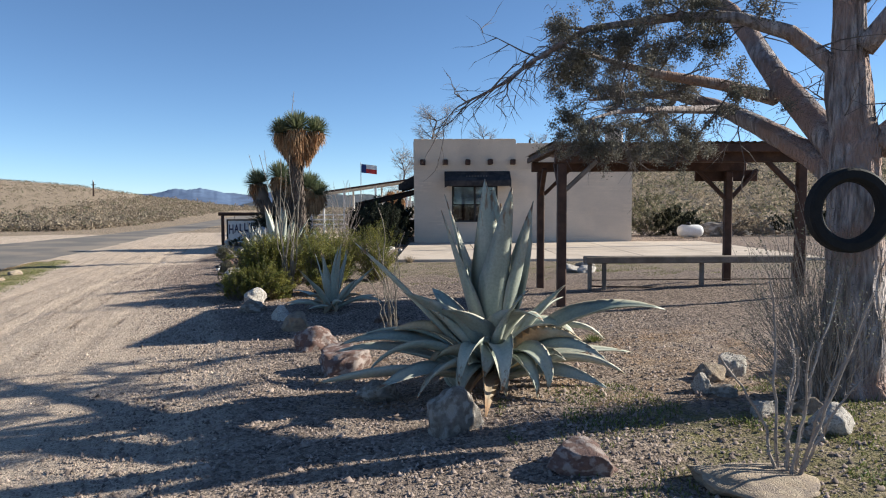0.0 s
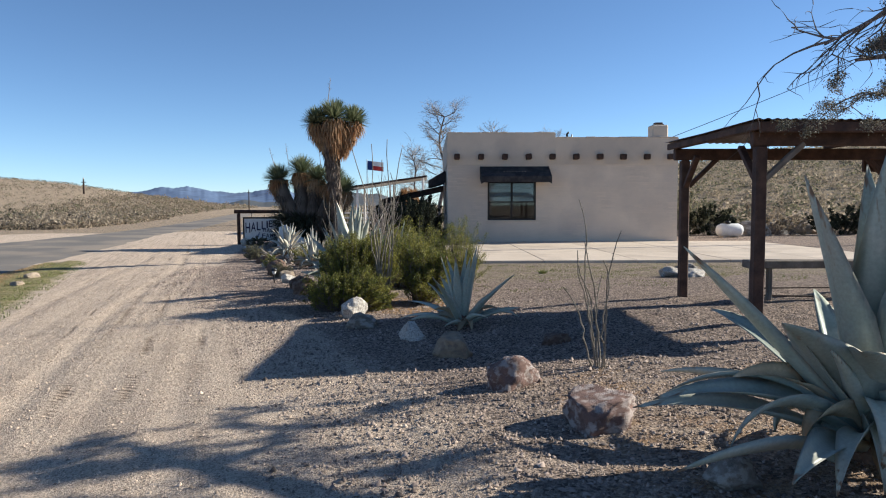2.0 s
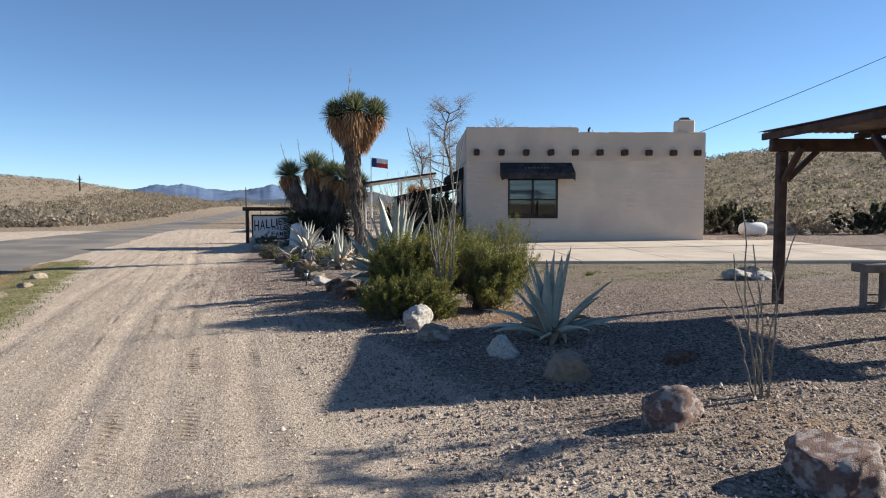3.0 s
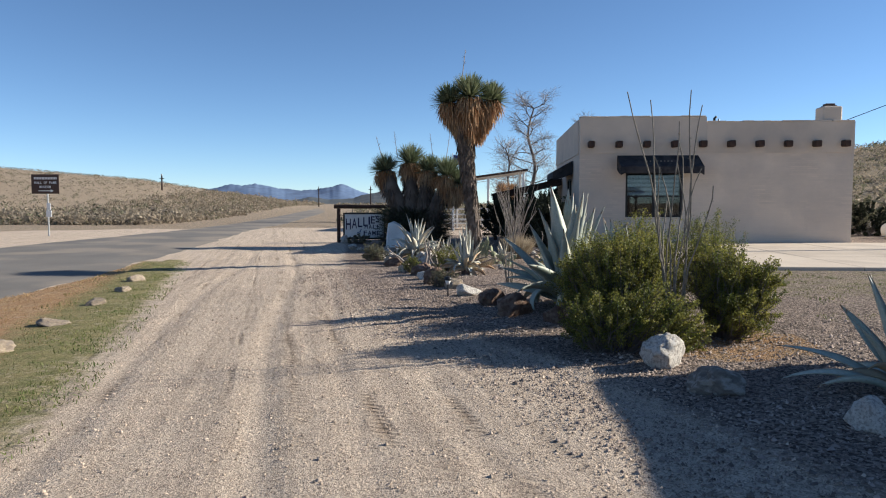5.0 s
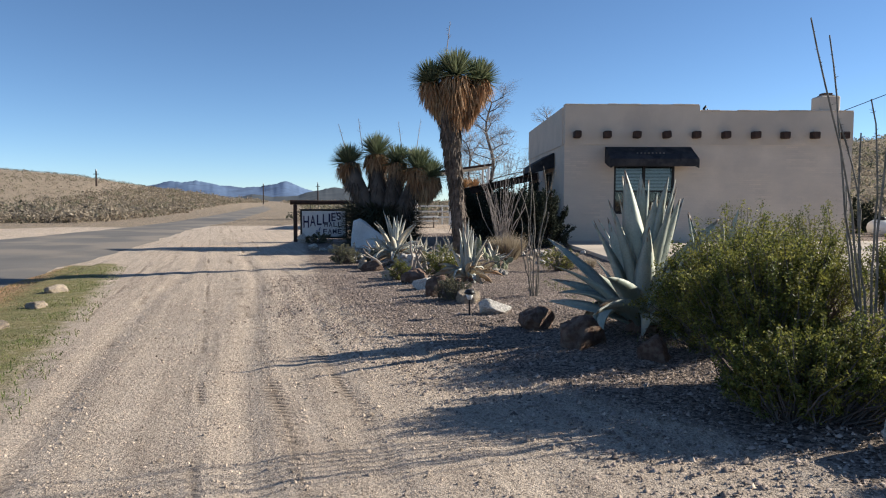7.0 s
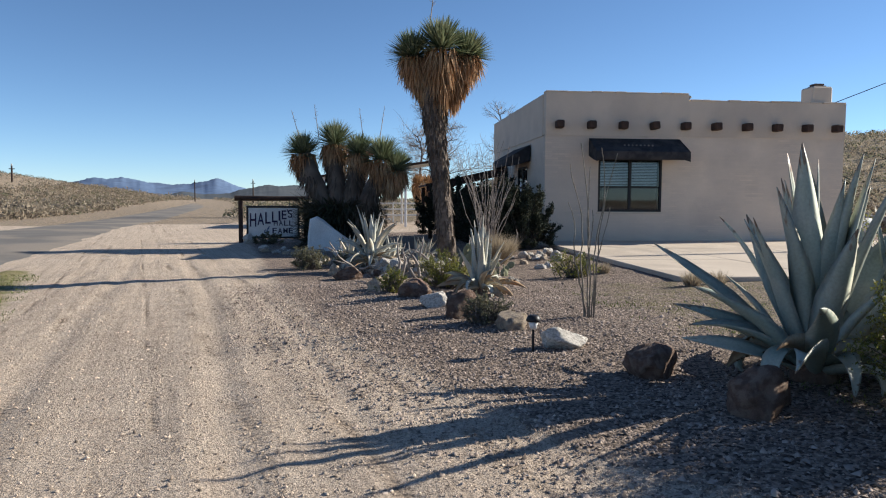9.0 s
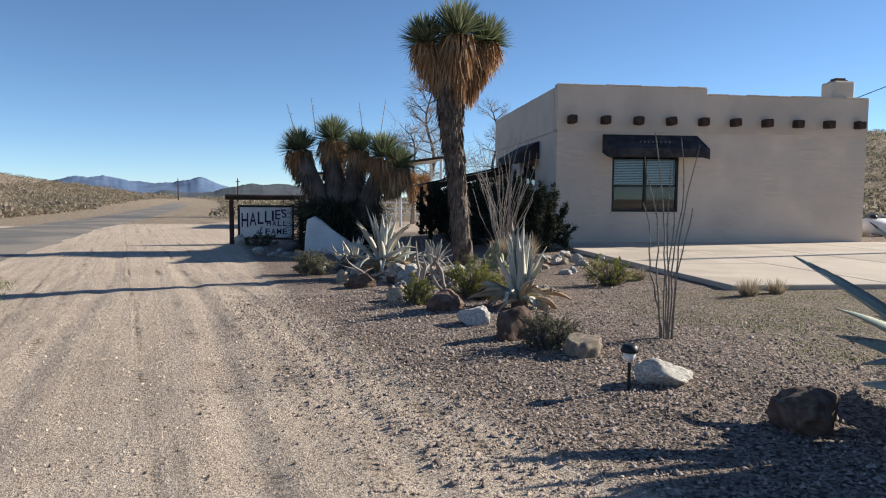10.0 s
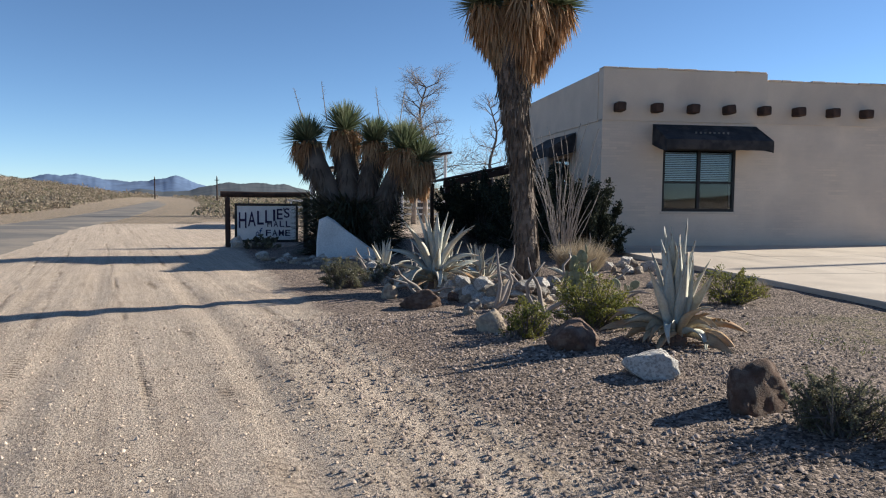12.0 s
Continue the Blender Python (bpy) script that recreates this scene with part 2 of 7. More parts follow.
def ground_material():
    """Sandy gravel, garden gravel, green and dry grass, blended by the sheet's own zones."""
    m = bpy.data.materials.new("desert_ground")
    m.use_nodes = True
    n, l = m.node_tree.nodes, m.node_tree.links
    s = n["Principled BSDF"]
    geo, att = n.new("ShaderNodeNewGeometry"), n.new("ShaderNodeVertexColor")
    att.layer_name = "zone"
    sep = n.new("ShaderNodeSeparateColor")
    l.new(att.outputs["Color"], sep.inputs[0])

    def noise_tex(scale, detail=5, rough=0.6):
        t = n.new("ShaderNodeTexNoise")
        t.inputs["Scale"].default_value, t.inputs["Detail"].default_value, t.inputs["Roughness"].default_value = scale, detail, rough
        l.new(geo.outputs["Position"], t.inputs["Vector"])
        return t.outputs[0]

    def ramp(src, p0, c0, p1, c1):
        r = n.new("ShaderNodeValToRGB")
        e = r.color_ramp.elements
        e[0].position, e[0].color, e[1].position, e[1].color = p0, (*c0, 1), p1, (*c1, 1)
        l.new(src, r.inputs[0])
        return r.outputs[0]

    def mix(f, a, b, kind="MIX"):
        x = n.new("ShaderNodeMixRGB")
        x.blend_type = kind
        if isinstance(f, float):
            x.inputs[0].default_value = f
        else:
            l.new(f, x.inputs[0])
        l.new(a, x.inputs[1])
        l.new(b, x.inputs[2])
        return x.outputs[0]

    def soften(mask, scale):
        a = n.new("ShaderNodeMath")
        a.operation = "MULTIPLY_ADD"
        l.new(noise_tex(scale, 6, 0.75), a.inputs[0])
        a.inputs[1].default_value = 1.1
        l.new(mask, a.inputs[2])
        r = n.new("ShaderNodeMapRange")
        r.inputs[1].default_value, r.inputs[2].default_value = 0.88, 1.25
        l.new(a.outputs[0], r.inputs[0])
        return r.outputs[0]

    def cells(scale, out):
        v = n.new("ShaderNodeTexVoronoi")
        v.inputs["Scale"].default_value = scale
        l.new(geo.outputs["Position"], v.inputs["Vector"])
        return v.outputs[out]

    def bw(src):
        x = n.new("ShaderNodeRGBToBW")
        l.new(src, x.inputs[0])
        return x.outputs[0]

    # streaks left by wheels, drawn out along the drive
    mp = n.new("ShaderNodeMapping")
    mp.vector_type = "TEXTURE"
    mp.inputs["Rotation"].default_value = (0, 0, radians(17.5))
    mp.inputs["Scale"].default_value = (0.16, 5.0, 1)
    l.new(geo.outputs["Position"], mp.inputs["Vector"])
    streak = n.new("ShaderNodeTexNoise")
    streak.inputs["Scale"].default_value, streak.inputs["Detail"].default_value, streak.inputs["Roughness"].default_value = 1.0, 5, 0.65
    l.new(mp.outputs[0], streak.inputs["Vector"])
    streak = streak.outputs[0]
    mq = n.new("ShaderNodeMapping")
    mq.vector_type = "TEXTURE"
    mq.inputs["Rotation"].default_value = (0, 0, radians(15.5))
    mq.inputs["Scale"].default_value = (0.07, 4.0, 1)
    l.new(geo.outputs["Position"], mq.inputs["Vector"])
    line = n.new("ShaderNodeTexNoise")
    line.inputs["Scale"].default_value, line.inputs["Detail"].default_value, line.inputs["Roughness"].default_value = 1.0, 4, 0.7
    l.new(mq.outputs[0], line.inputs["Vector"])
    line = line.outputs[0]
    broad, mid, fine, grit = noise_tex(0.45), noise_tex(3.0, 6), noise_tex(30.0, 4, 0.7), noise_tex(140.0, 2)
    stone, stone_d = bw(cells(42.0, "Color")), cells(42.0, "Distance")
    small = bw(cells(95.0, "Color"))
    sand = mix(0.5, ramp(broad, 0.35, (0.63, 0.515, 0.405), 0.65, (0.545, 0.44, 0.345)), ramp(mid, 0.35, (0.55, 0.44, 0.345), 0.65, (0.66, 0.55, 0.445)))
    # tread prints: ribs across a few narrow lanes
    sx = n.new("ShaderNodeSeparateXYZ")
    l.new(geo.outputs["Position"], sx.inputs[0])

    def calc(op, a, b, c=None):
        x = n.new("ShaderNodeMath")
        x.operation = op
        for i, q in enumerate((a, b, c)):
            if q is None:
                continue
            if isinstance(q, (int, float)):
                x.inputs[i].default_value = q
            else:
                l.new(q, x.inputs[i])
        return x.outputs[0]

    lane = calc("ADD", calc("MULTIPLY_ADD", sx.outputs[1], 0.315, sx.outputs[0]), calc("MULTIPLY", calc("SUBTRACT", broad, 0.5), 0.16))
    along = calc("MULTIPLY_ADD", sx.outputs[0], -0.315, sx.outputs[1])
    tread = None
    for at, wide in ((-3.3, 0.05), (-2.72, 0.10), (-2.15, 0.09), (-4.35, 0.10), (-1.5, 0.08), (-4.95, 0.06)):
        one = calc("MAXIMUM", calc("SUBTRACT", 1.0, calc("DIVIDE", calc("ABSOLUTE", calc("SUBTRACT", lane, at), 0), wide)), 0.0)
        tread = one if tread is None else calc("MAXIMUM", tread, one)
    ribs = calc("MULTIPLY", calc("SINE", calc("ADD", calc("MULTIPLY", along, 62.0), calc("MULTIPLY", lane, 40.0)), 0), 0.5)
    worn = n.new("ShaderNodeMapRange")
    worn.inputs[1].default_value, worn.inputs[2].default_value = 0.46, 0.66
    l.new(noise_tex(0.8, 4), worn.inputs[0])
    tread = calc("MULTIPLY", tread, worn.outputs[0])
    tread_h = calc("MULTIPLY", tread, calc("SUBTRACT", ribs, 0.9))
    # the shade in the troughs between ribs is put in as darker sand
    sand = mix(tread, sand, ramp(ribs, 0.2, (0.29, 0.22, 0.16), 0.8, (0.52, 0.41, 0.31)))
    sand = mix(0.8, sand, ramp(small, 0.12, (0.42, 0.41, 0.41), 0.55, (1.12, 1.11, 1.10)), "MULTIPLY")
    sand = mix(0.30, sand, ramp(streak, 0.36, (0.66, 0.65, 0.64), 0.56, (1.08, 1.08, 1.07)), "MULTIPLY")
    sand = mix(0.26, sand, ramp(line, 0.38, (0.58, 0.56, 0.54), 0.56, (1.10, 1.10, 1.09)), "MULTIPLY")
    sand = mix(0.5, sand, ramp(stone, 0.04, (0.45, 0.43, 0.42), 0.20, (1.04, 1.04, 1.04)), "MULTIPLY")
    gravel = mix(0.5, ramp(mid, 0.35, (0.215, 0.17, 0.142), 0.65, (0.275, 0.22, 0.184)), ramp(fine, 0.4, (0.15, 0.118, 0.10), 0.62, (0.31, 0.25, 0.205)))
    gravel = mix(0.9, gravel, ramp(stone, 0.2, (0.30, 0.29, 0.29), 0.78, (1.95, 1.90, 1.84)), "MULTIPLY")
    green = mix(0.5, ramp(mid, 0.4, (0.17, 0.165, 0.065), 0.6, (0.32, 0.25, 0.13)), ramp(fine, 0.4, (0.13, 0.145, 0.05), 0.6, (0.30, 0.27, 0.15)))
    green = mix(0.7, green, ramp(small, 0.1, (0.45, 0.47, 0.4), 0.7, (1.25, 1.22, 1.15)), "MULTIPLY")
    brown = mix(0.5, ramp(mid, 0.4, (0.36, 0.20, 0.095), 0.6, (0.42, 0.29, 0.17)), ramp(fine, 0.4, (0.26, 0.15, 0.08), 0.6, (0.46, 0.33, 0.20)))
    brown = mix(0.6, brown, ramp(small, 0.1, (0.5, 0.48, 0.46), 0.7, (1.25, 1.22, 1.15)), "MULTIPLY")
    col = mix(soften(sep.outputs[0], 4.0), sand, gravel)
    col = mix(soften(sep.outputs[2], 2.5), col, brown)
    col = mix(soften(sep.outputs[1], 5.0), col, green)
    col = mix(0.5, col, ramp(grit, 0.3, (0.55, 0.55, 0.56), 0.7, (1.3, 1.28, 1.25)), "MULTIPLY")
    col = mix(0.5, col, ramp(fine, 0.35, (0.72, 0.72, 0.74), 0.65, (1.2, 1.18, 1.15)), "MULTIPLY")
    l.new(col, s.inputs["Base Color"])
    s.inputs["Roughness"].default_value, s.inputs["Specular IOR Level"].default_value = 0.95, 0.15
    b1, b2 = n.new("ShaderNodeBump"), n.new("ShaderNodeBump")
    b1.inputs["Strength"].default_value, b1.inputs["Distance"].default_value = 0.9, 0.03
    b2.inputs["Strength"].default_value, b2.inputs["Distance"].default_value = 0.9, 0.012
    l.new(fine, b1.inputs["Height"])
    l.new(grit, b2.inputs["Height"])
    l.new(b1.outputs[0], b2.inputs["Normal"])
    b3, b4 = n.new("ShaderNodeBump"), n.new("ShaderNodeBump")
    b3.inputs["Strength"].default_value, b3.inputs["Distance"].default_value = 0.9, 0.02
    b3.invert = True
    b4.inputs["Strength"].default_value, b4.inputs["Distance"].default_value = 0.3, 0.012
    l.new(calc("MULTIPLY", stone_d, calc("MULTIPLY_ADD", sep.outputs[0], 0.85, 0.08)), b3.inputs["Height"])
    l.new(line, b4.inputs["Height"])
    l.new(b2.outputs[0], b3.inputs["Normal"])
    l.new(b3.outputs[0], b4.inputs["Normal"])
    b5 = n.new("ShaderNodeBump")
    b5.inputs["Strength"].default_value, b5.inputs["Distance"].default_value = 0.9, 0.02
    l.new(tread_h, b5.inputs["Height"])
    l.new(b4.outputs[0], b5.inputs["Normal"])
    l.new(b5.outputs[0], s.inputs["Normal"])
    return m


M_GROUND = ground_material()
M_ASPHALT = mat("old_asphalt", (0.185, 0.165, 0.145), (0.15, 0.135, 0.12), 0.5, 0.9, 0.4, 60, c=(0.25, 0.21, 0.17), cscale=0.3)


# ---- mesh building ----
class Geo:
    """Vertices and faces of one mesh, in world metres."""

    def __init__(self):
        self.v, self.f = [], []

    def add(self, verts, faces):
        k = len(self.v)
        self.v.extend(tuple(p) for p in verts)
        self.f.extend(tuple(i + k for i in f) for f in faces)
        return self

    def box(self, x0, x1, y0, y1, z0, z1, e=0.008, turn=None):
        """A box with chamfered edges; turn: a matrix laid on it afterwards."""
        e = min(e, (x1 - x0) * 0.3, (y1 - y0) * 0.3, (z1 - z0) * 0.3)
        lo, hi = (x0, y0, z0), (x1, y1, z1)
        vs, idx = [], {}
        for sx in (0, 1):
            for sy in (0, 1):
                for sz in (0, 1):
                    sg = (sx, sy, sz)
                    for ax in range(3):
                        p = [(hi[i] if sg[i] else lo[i]) for i in range(3)]
                        for i in range(3):
                            if i != ax:
                                p[i] += -e if sg[i] else e
                        idx[sg, ax] = len(vs)
                        vs.append(p)
        fs = []
        for ax in range(3):
            u, w = (ax + 1) % 3, (ax + 2) % 3
            for s in (0, 1):
                def key(a, b):
                    k = [0, 0, 0]
                    k[ax], k[u], k[w] = s, a, b
                    return tuple(k)
                q = [idx[key(0, 0), ax], idx[key(1, 0), ax], idx[key(1, 1), ax], idx[key(0, 1), ax]]
                fs.append(q if s else q[::-1])
            for a in (0, 1):
                for b in (0, 1):
                    def edge(t):
                        k = [0, 0, 0]
                        k[ax], k[u], k[w] = t, a, b
                        return tuple(k)
                    q = [idx[edge(0), u], idx[edge(1), u], idx[edge(1), w], idx[edge(0), w]]
                    fs.append(q if a == b else q[::-1])
        for sg in {k[0] for k in idx}:
            q = [idx[sg, 0], idx[sg, 1], idx[sg, 2]]
            fs.append(q if sum(sg) % 2 else q[::-1])
        if turn is not None:
            vs = [turn @ Vector(p) for p in vs]
        return self.add(vs, fs)

    def tube(self, pts, radii, sides=8, cap=True):
        pts = [Vector(p) for p in pts]
        vs, fs = [], []
        up = Vector((0.3, 0.2, 1)).normalized()
        for i, p in enumerate(pts):
            d = (pts[min(i + 1, len(pts) - 1)] - pts[max(i - 1, 0)]).normalized()
            a = d.cross(up)
            if a.length < 1e-3:
                a = d.cross(Vector((1, 0, 0)))
            a.normalize()
            b = d.cross(a)
            up = a.cross(d) if i else up
            r = radii[i] if isinstance(radii, (list, tuple)) else radii
            for j in range(sides):
                t = 2 * math.pi * j / sides
                vs.append(p + r * (math.cos(t) * a + math.sin(t) * b))
        for i in range(len(pts) - 1):
            for j in range(sides):
                k = (j + 1) % sides
                fs.append((i * sides + j, i * sides + k, (i + 1) * sides + k, (i + 1) * sides + j))
        if cap:
            fs.append(tuple(range(sides))[::-1])
            fs.append(tuple(range((len(pts) - 1) * sides, len(pts) * sides)))
        return self.add(vs, fs)


ORIGIN = {}


def thing(name, at, label, category, group="", kind=""):
    ob = new(name)
    ob.empty_display_size = 0.1
    ob.location = at
    ORIGIN[ob.name] = Vector(at)
    return tagged(ob, label, category, group, kind)


def make_mesh(name, geo, material, smooth=False, origin=(0, 0, 0)):
    me = bpy.data.meshes.new(name)
    o = Vector(origin)
    me.from_pydata([Vector(p) - o for p in geo.v], [], geo.f)
    me.materials.append(material)
    if smooth:
        me.polygons.foreach_set("use_smooth", [True] * len(me.polygons))
    me.update()
    return me


def part(name, geo, material, parent, label="", smooth=False, kind=""):
    """One mesh object, given in world metres, under a thing or under a part."""
    o = ORIGIN[parent.name]
    ob = new(name, make_mesh(name, geo, material, smooth, o))
    ob.parent = parent
    ORIGIN[ob.name] = o
    return tagged(ob, label, kind=kind)


def single(name, geo, material, label="", category="", group="", kind="", smooth=False, at=None):
    """A thing that is one mesh."""
    o = Vector(at) if at else Vector((0, 0, 0))
    ob = new(name, make_mesh(name, geo, material, smooth, o))
    ob.location = o
    ORIGIN[ob.name] = o
    return tagged(ob, label, category, group, kind)


def fast_mesh(name, verts, faces, material):
    """A mesh from whole arrays of vertices and equal faces."""
    me = bpy.data.meshes.new(name)
    k = faces.shape[1]
    me.vertices.add(len(verts))
    me.vertices.foreach_set("co", np.ascontiguousarray(verts, dtype=np.float32).ravel())
    me.loops.add(faces.size)
    me.loops.foreach_set("vertex_index", np.ascontiguousarray(faces, dtype=np.int32).ravel())
    me.polygons.add(len(faces))
    me.polygons.foreach_set("loop_start", np.arange(0, faces.size, k, dtype=np.int32))
    me.materials.append(material)
    me.update(calc_edges=True)
    return me


def blades(base, direction, length, width, droop, rng, bend=0.0):
    """Many thin blades at once: arrays of roots and directions; each is two quads that narrow to the tip."""
    m = len(base)
    d = direction / np.linalg.norm(direction, axis=1, keepdims=True)
    side = np.cross(d, np.array([0, 0, 1.0]) + rng.normal(0, 0.25, (m, 3)))
    side /= np.linalg.norm(side, axis=1, keepdims=True) + 1e-9
    L, W, D = np.reshape(length, (-1, 1)), np.reshape(width, (-1, 1)), np.reshape(droop, (-1, 1))
    mid = base + d * L * 0.55 + np.array([0, 0, -1.0]) * D * L * 0.25
    tip = base + d * L + np.array([0, 0, -1.0]) * D * L
    v = np.stack([base - side * W * 0.5, base + side * W * 0.5, mid + side * W * 0.45, mid - side * W * 0.45, tip + side * W * 0.06, tip - side * W * 0.06], 1)
    o = (np.arange(m) * 6)[:, None]
    f = np.concatenate([o + np.array([[0, 1, 2, 3]]), o + np.array([[3, 2, 4, 5]])], 1).reshape(-1, 4)
    return v.reshape(-1, 3), f


def leaves(centres, size, rng, flat=0.0):
    """Many small rhombic leaves turned at random."""
    m = len(centres)
    a = rng.normal(0, 1, (m, 3))
    a[:, 2] *= 1 - flat
    a /= np.linalg.norm(a, axis=1, keepdims=True)
    b = np.cross(a, rng.normal(0, 1, (m, 3)))
    b /= np.linalg.norm(b, axis=1, keepdims=True) + 1e-9
    s = np.reshape(size, (-1, 1)) * rng.uniform(0.6, 1.4, (m, 1))
    v = np.stack([centres - a * s, centres + b * s * 0.45, centres + a * s, centres - b * s * 0.45], 1)
    f = (np.arange(m) * 4)[:, None] + np.arange(4)[None, :]
    return v.reshape(-1, 3), f


def soup(name, arrays, material, parent=None, label="", category="", kind="", origin=(0, 0, 0)):
    """Joins arrays of blades or leaves into one mesh object."""
    vs, fs, k = [], [], 0
    for v, f in arrays:
        vs.append(v)
        fs.append(f + k)
        k += len(v)
    o = np.array(ORIGIN[parent.name] if parent else origin)
    ob = new(name, fast_mesh(name, np.concatenate(vs) - o, np.concatenate(fs), material))
    if parent:
        ob.parent = parent
        ORIGIN[ob.name] = ORIGIN[parent.name]
    else:
        ob.location = Vector(o)
    return tagged(ob, label, category, kind=kind)


# ---- the lie of the land ----
def smooth01(t):
    t = min(1.0, max(0.0, t))
    return t * t * (3 - 2 * t)


HILL_LEFT = ((10, 0.0), (13, 0.2), (16, 1.6), (20.5, 4.6), (26.5, 8.6), (35, 11.5), (60, 16.0), (100, 10.0), (150, 0.0))
HILL_RIGHT = ((4, 0.0), (9, 4.5), (15, 7.4), (21, 7.9), (28, 9.4), (36, 10.5), (60, 12.0), (100, 8.0), (150, 0.0))


def profile(rows, a):
    return float(np.interp(a, [r[0] for r in rows], [r[1] for r in rows], left=0.0))


def land(x, y):
    """The ground's height: a slope down to the road, a level yard by the building, hills beyond."""
    k = smooth01((x + 6.0) / 5.0)
    t0, t1, low = 18 - 8 * k, 32 - 9 * k, -0.50 + 0.24 * k
    s = smooth01((y - t0) / (t1 - t0))
    z = 0.04 * min(6.0, max(-15.0, x)) * (1 - s) + low * s
    dx, dy = x + 5.0, y - 6.0
    r = math.hypot(dx, dy)
    if r > 40:
        a = math.degrees(math.atan2(-dx, dy))
        rough = noise.noise((x * 0.02, y * 0.02, 0.0)) * 0.12 + noise.noise((x * 0.07, y * 0.07, 3.0)) * 0.04
        if a > 0:
            z += profile(HILL_LEFT, a) * smooth01((r - 85) / 150) * (1 + rough)
        else:
            z += profile(HILL_RIGHT, -a) * smooth01((r - 44) / 75) * (1 + rough)
    return z


def road_mid(y):
    return float(np.interp(y, [-200, 0, 20, 35, 68, 95, 150, 260, 400], [-24, -18.6, -18.8, -21.0, -25.2, -30.2, -40.0, -62.0, -95.0]))


def road_half(y):
    return float(np.interp(y, [20, 34, 52, 150], [4.5, 4.2, 2.5, 2.3]))


def drive_edge(y):
    """Where the driveway meets the verge on the road's side."""
    return -8.4 - 0.375 * (y - 12) if y > 10 else -7.65 + 0.12 * (y - 10)


def bed_edge(y):
    """Where the driveway meets the planted beds and garden gravel."""
    return float(np.interp(y, [0, 4, 7, 9, 12, 14.7, 18, 21, 26, 33, 40], [-1.3, -1.6, -2.2, -2.9, -4.0, -5.8, -7.1, -7.9, -9.0, -10.4, -11.8]))

# ---- ground ----
def axis(lo, hi, step, far, grow):
    mid = list(np.arange(lo, hi + 1e-6, step))
    out, s, v = [], step, hi
    while v < far:
        s *= grow
        v += s
        out.append(v)
    low, s, v = [], step, lo
    while v > -far:
        s *= grow
        v -= s
        low.append(v)
    return low[::-1] + mid + out


def tracks(x, y):
    """Shallow wheel ruts along the driveway."""
    z = 0.0
    for off, w, dep in ((0.0, 0.14, 0.02), (-1.55, 0.16, 0.018), (0.75, 0.1, 0.012), (-2.4, 0.12, 0.012), (1.5, 0.13, 0.01)):
        c = -5.6 + off - 0.27 * (y - 8) + 0.12 * math.sin(y * 0.35 + off)
        d = abs(x - c)
        if d < 3 * w:
            z -= dep * math.exp(-(d / w) ** 2)
            z += 0.6 * dep * math.exp(-((d - 1.7 * w) / w) ** 2)
    return z


xs, ys = axis(-15.0, 6.0, 0.10, 3200, 1.12), axis(1.5, 28.0, 0.11, 3200, 1.12)
gv, gc = [], []
for y in ys:
    for x in xs:
        z = land(x, y)
        on_road = abs(x - road_mid(y)) < road_half(y) + 0.6
        near = -16 < x < 7 and 0 < y < 32
        if near and not on_road:
            z += 0.022 * noise.noise((x * 0.9, y * 0.9, 0)) + 0.010 * noise.noise((x * 4.5, y * 4.5, 5))
            if drive_edge(y) < x < bed_edge(y):
                z += tracks(x, y)
            elif x > bed_edge(y):
                z += 0.02 + 0.018 * noise.noise((x * 2.2, y * 2.2, 9))
            if x < drive_edge(y):
                z += 0.03 * smooth01((drive_edge(y) - x) / 0.8)
        if -1.6 < x < 12 and 22 < y < 44:
            z = min(z, -0.24)
        if on_road:
            z -= 0.03
        gv.append((x, y, z))
        g = smooth01((x - bed_edge(y)) / 0.9 + 0.4) if y < 60 and x < 30 else 0.25
        if y > 45:
            g *= 0.3
        g *= 0.62 + 0.38 * smooth01((y - 7) / 4)
        gr = br = 0.0
        if -60 < y < 27.5 and x < drive_edge(y) + 0.3 and x > road_mid(y) + road_half(y) - 0.2:
            d = drive_edge(y) + 0.3 - x
            gr = 0.72 * smooth01(d / 0.8) * (1 - smooth01((d - 1.5) / 1.3))
            br = 0.8 * smooth01((d - 0.7) / 1.0)
        if x > 0.2 and -6 < y < 5.6:
            gr = max(gr, 0.62 * smooth01((x - 0.6) / 1.2) * smooth01((5.6 - y) / 1.0) * smooth01((y + 6) / 6))
        if x > -4.6 and 13.5 < y < 22.5:
            gr = max(gr, 0.42 * smooth01((x + 4.6) / 1.6) * smooth01((y - 13.5) / 4))
        if -1.2 < x < 3 and 5 < y < 8:
            br = max(br, 0.40)
        if math.hypot(x + 2.3, y - 12.7) < 0.9:
            br = max(br, 0.8)
        if math.hypot(x, y) > 60:
            br, g, gr = (0.36, 0.62, 0.40) if x < -5 else (0.42, 0.64, 0.45)
        gc.append((g, gr, br, 1.0))
nx = len(xs)
gf = np.array([(j * nx + i, j * nx + i + 1, (j + 1) * nx + i + 1, (j + 1) * nx + i) for j in range(len(ys) - 1) for i in range(nx - 1)])
ground = new("ground", fast_mesh("ground", np.array(gv), gf, M_GROUND))
tagged(ground, "sandy gravel drive, garden gravel and desert earth", "ground", kind="structure")
za = ground.data.color_attributes.new("zone", "FLOAT_COLOR", "POINT")
za.data.foreach_set("color", np.array(gc, dtype=np.float32).ravel())
ground.data.polygons.foreach_set("use_smooth", [True] * len(ground.data.polygons))

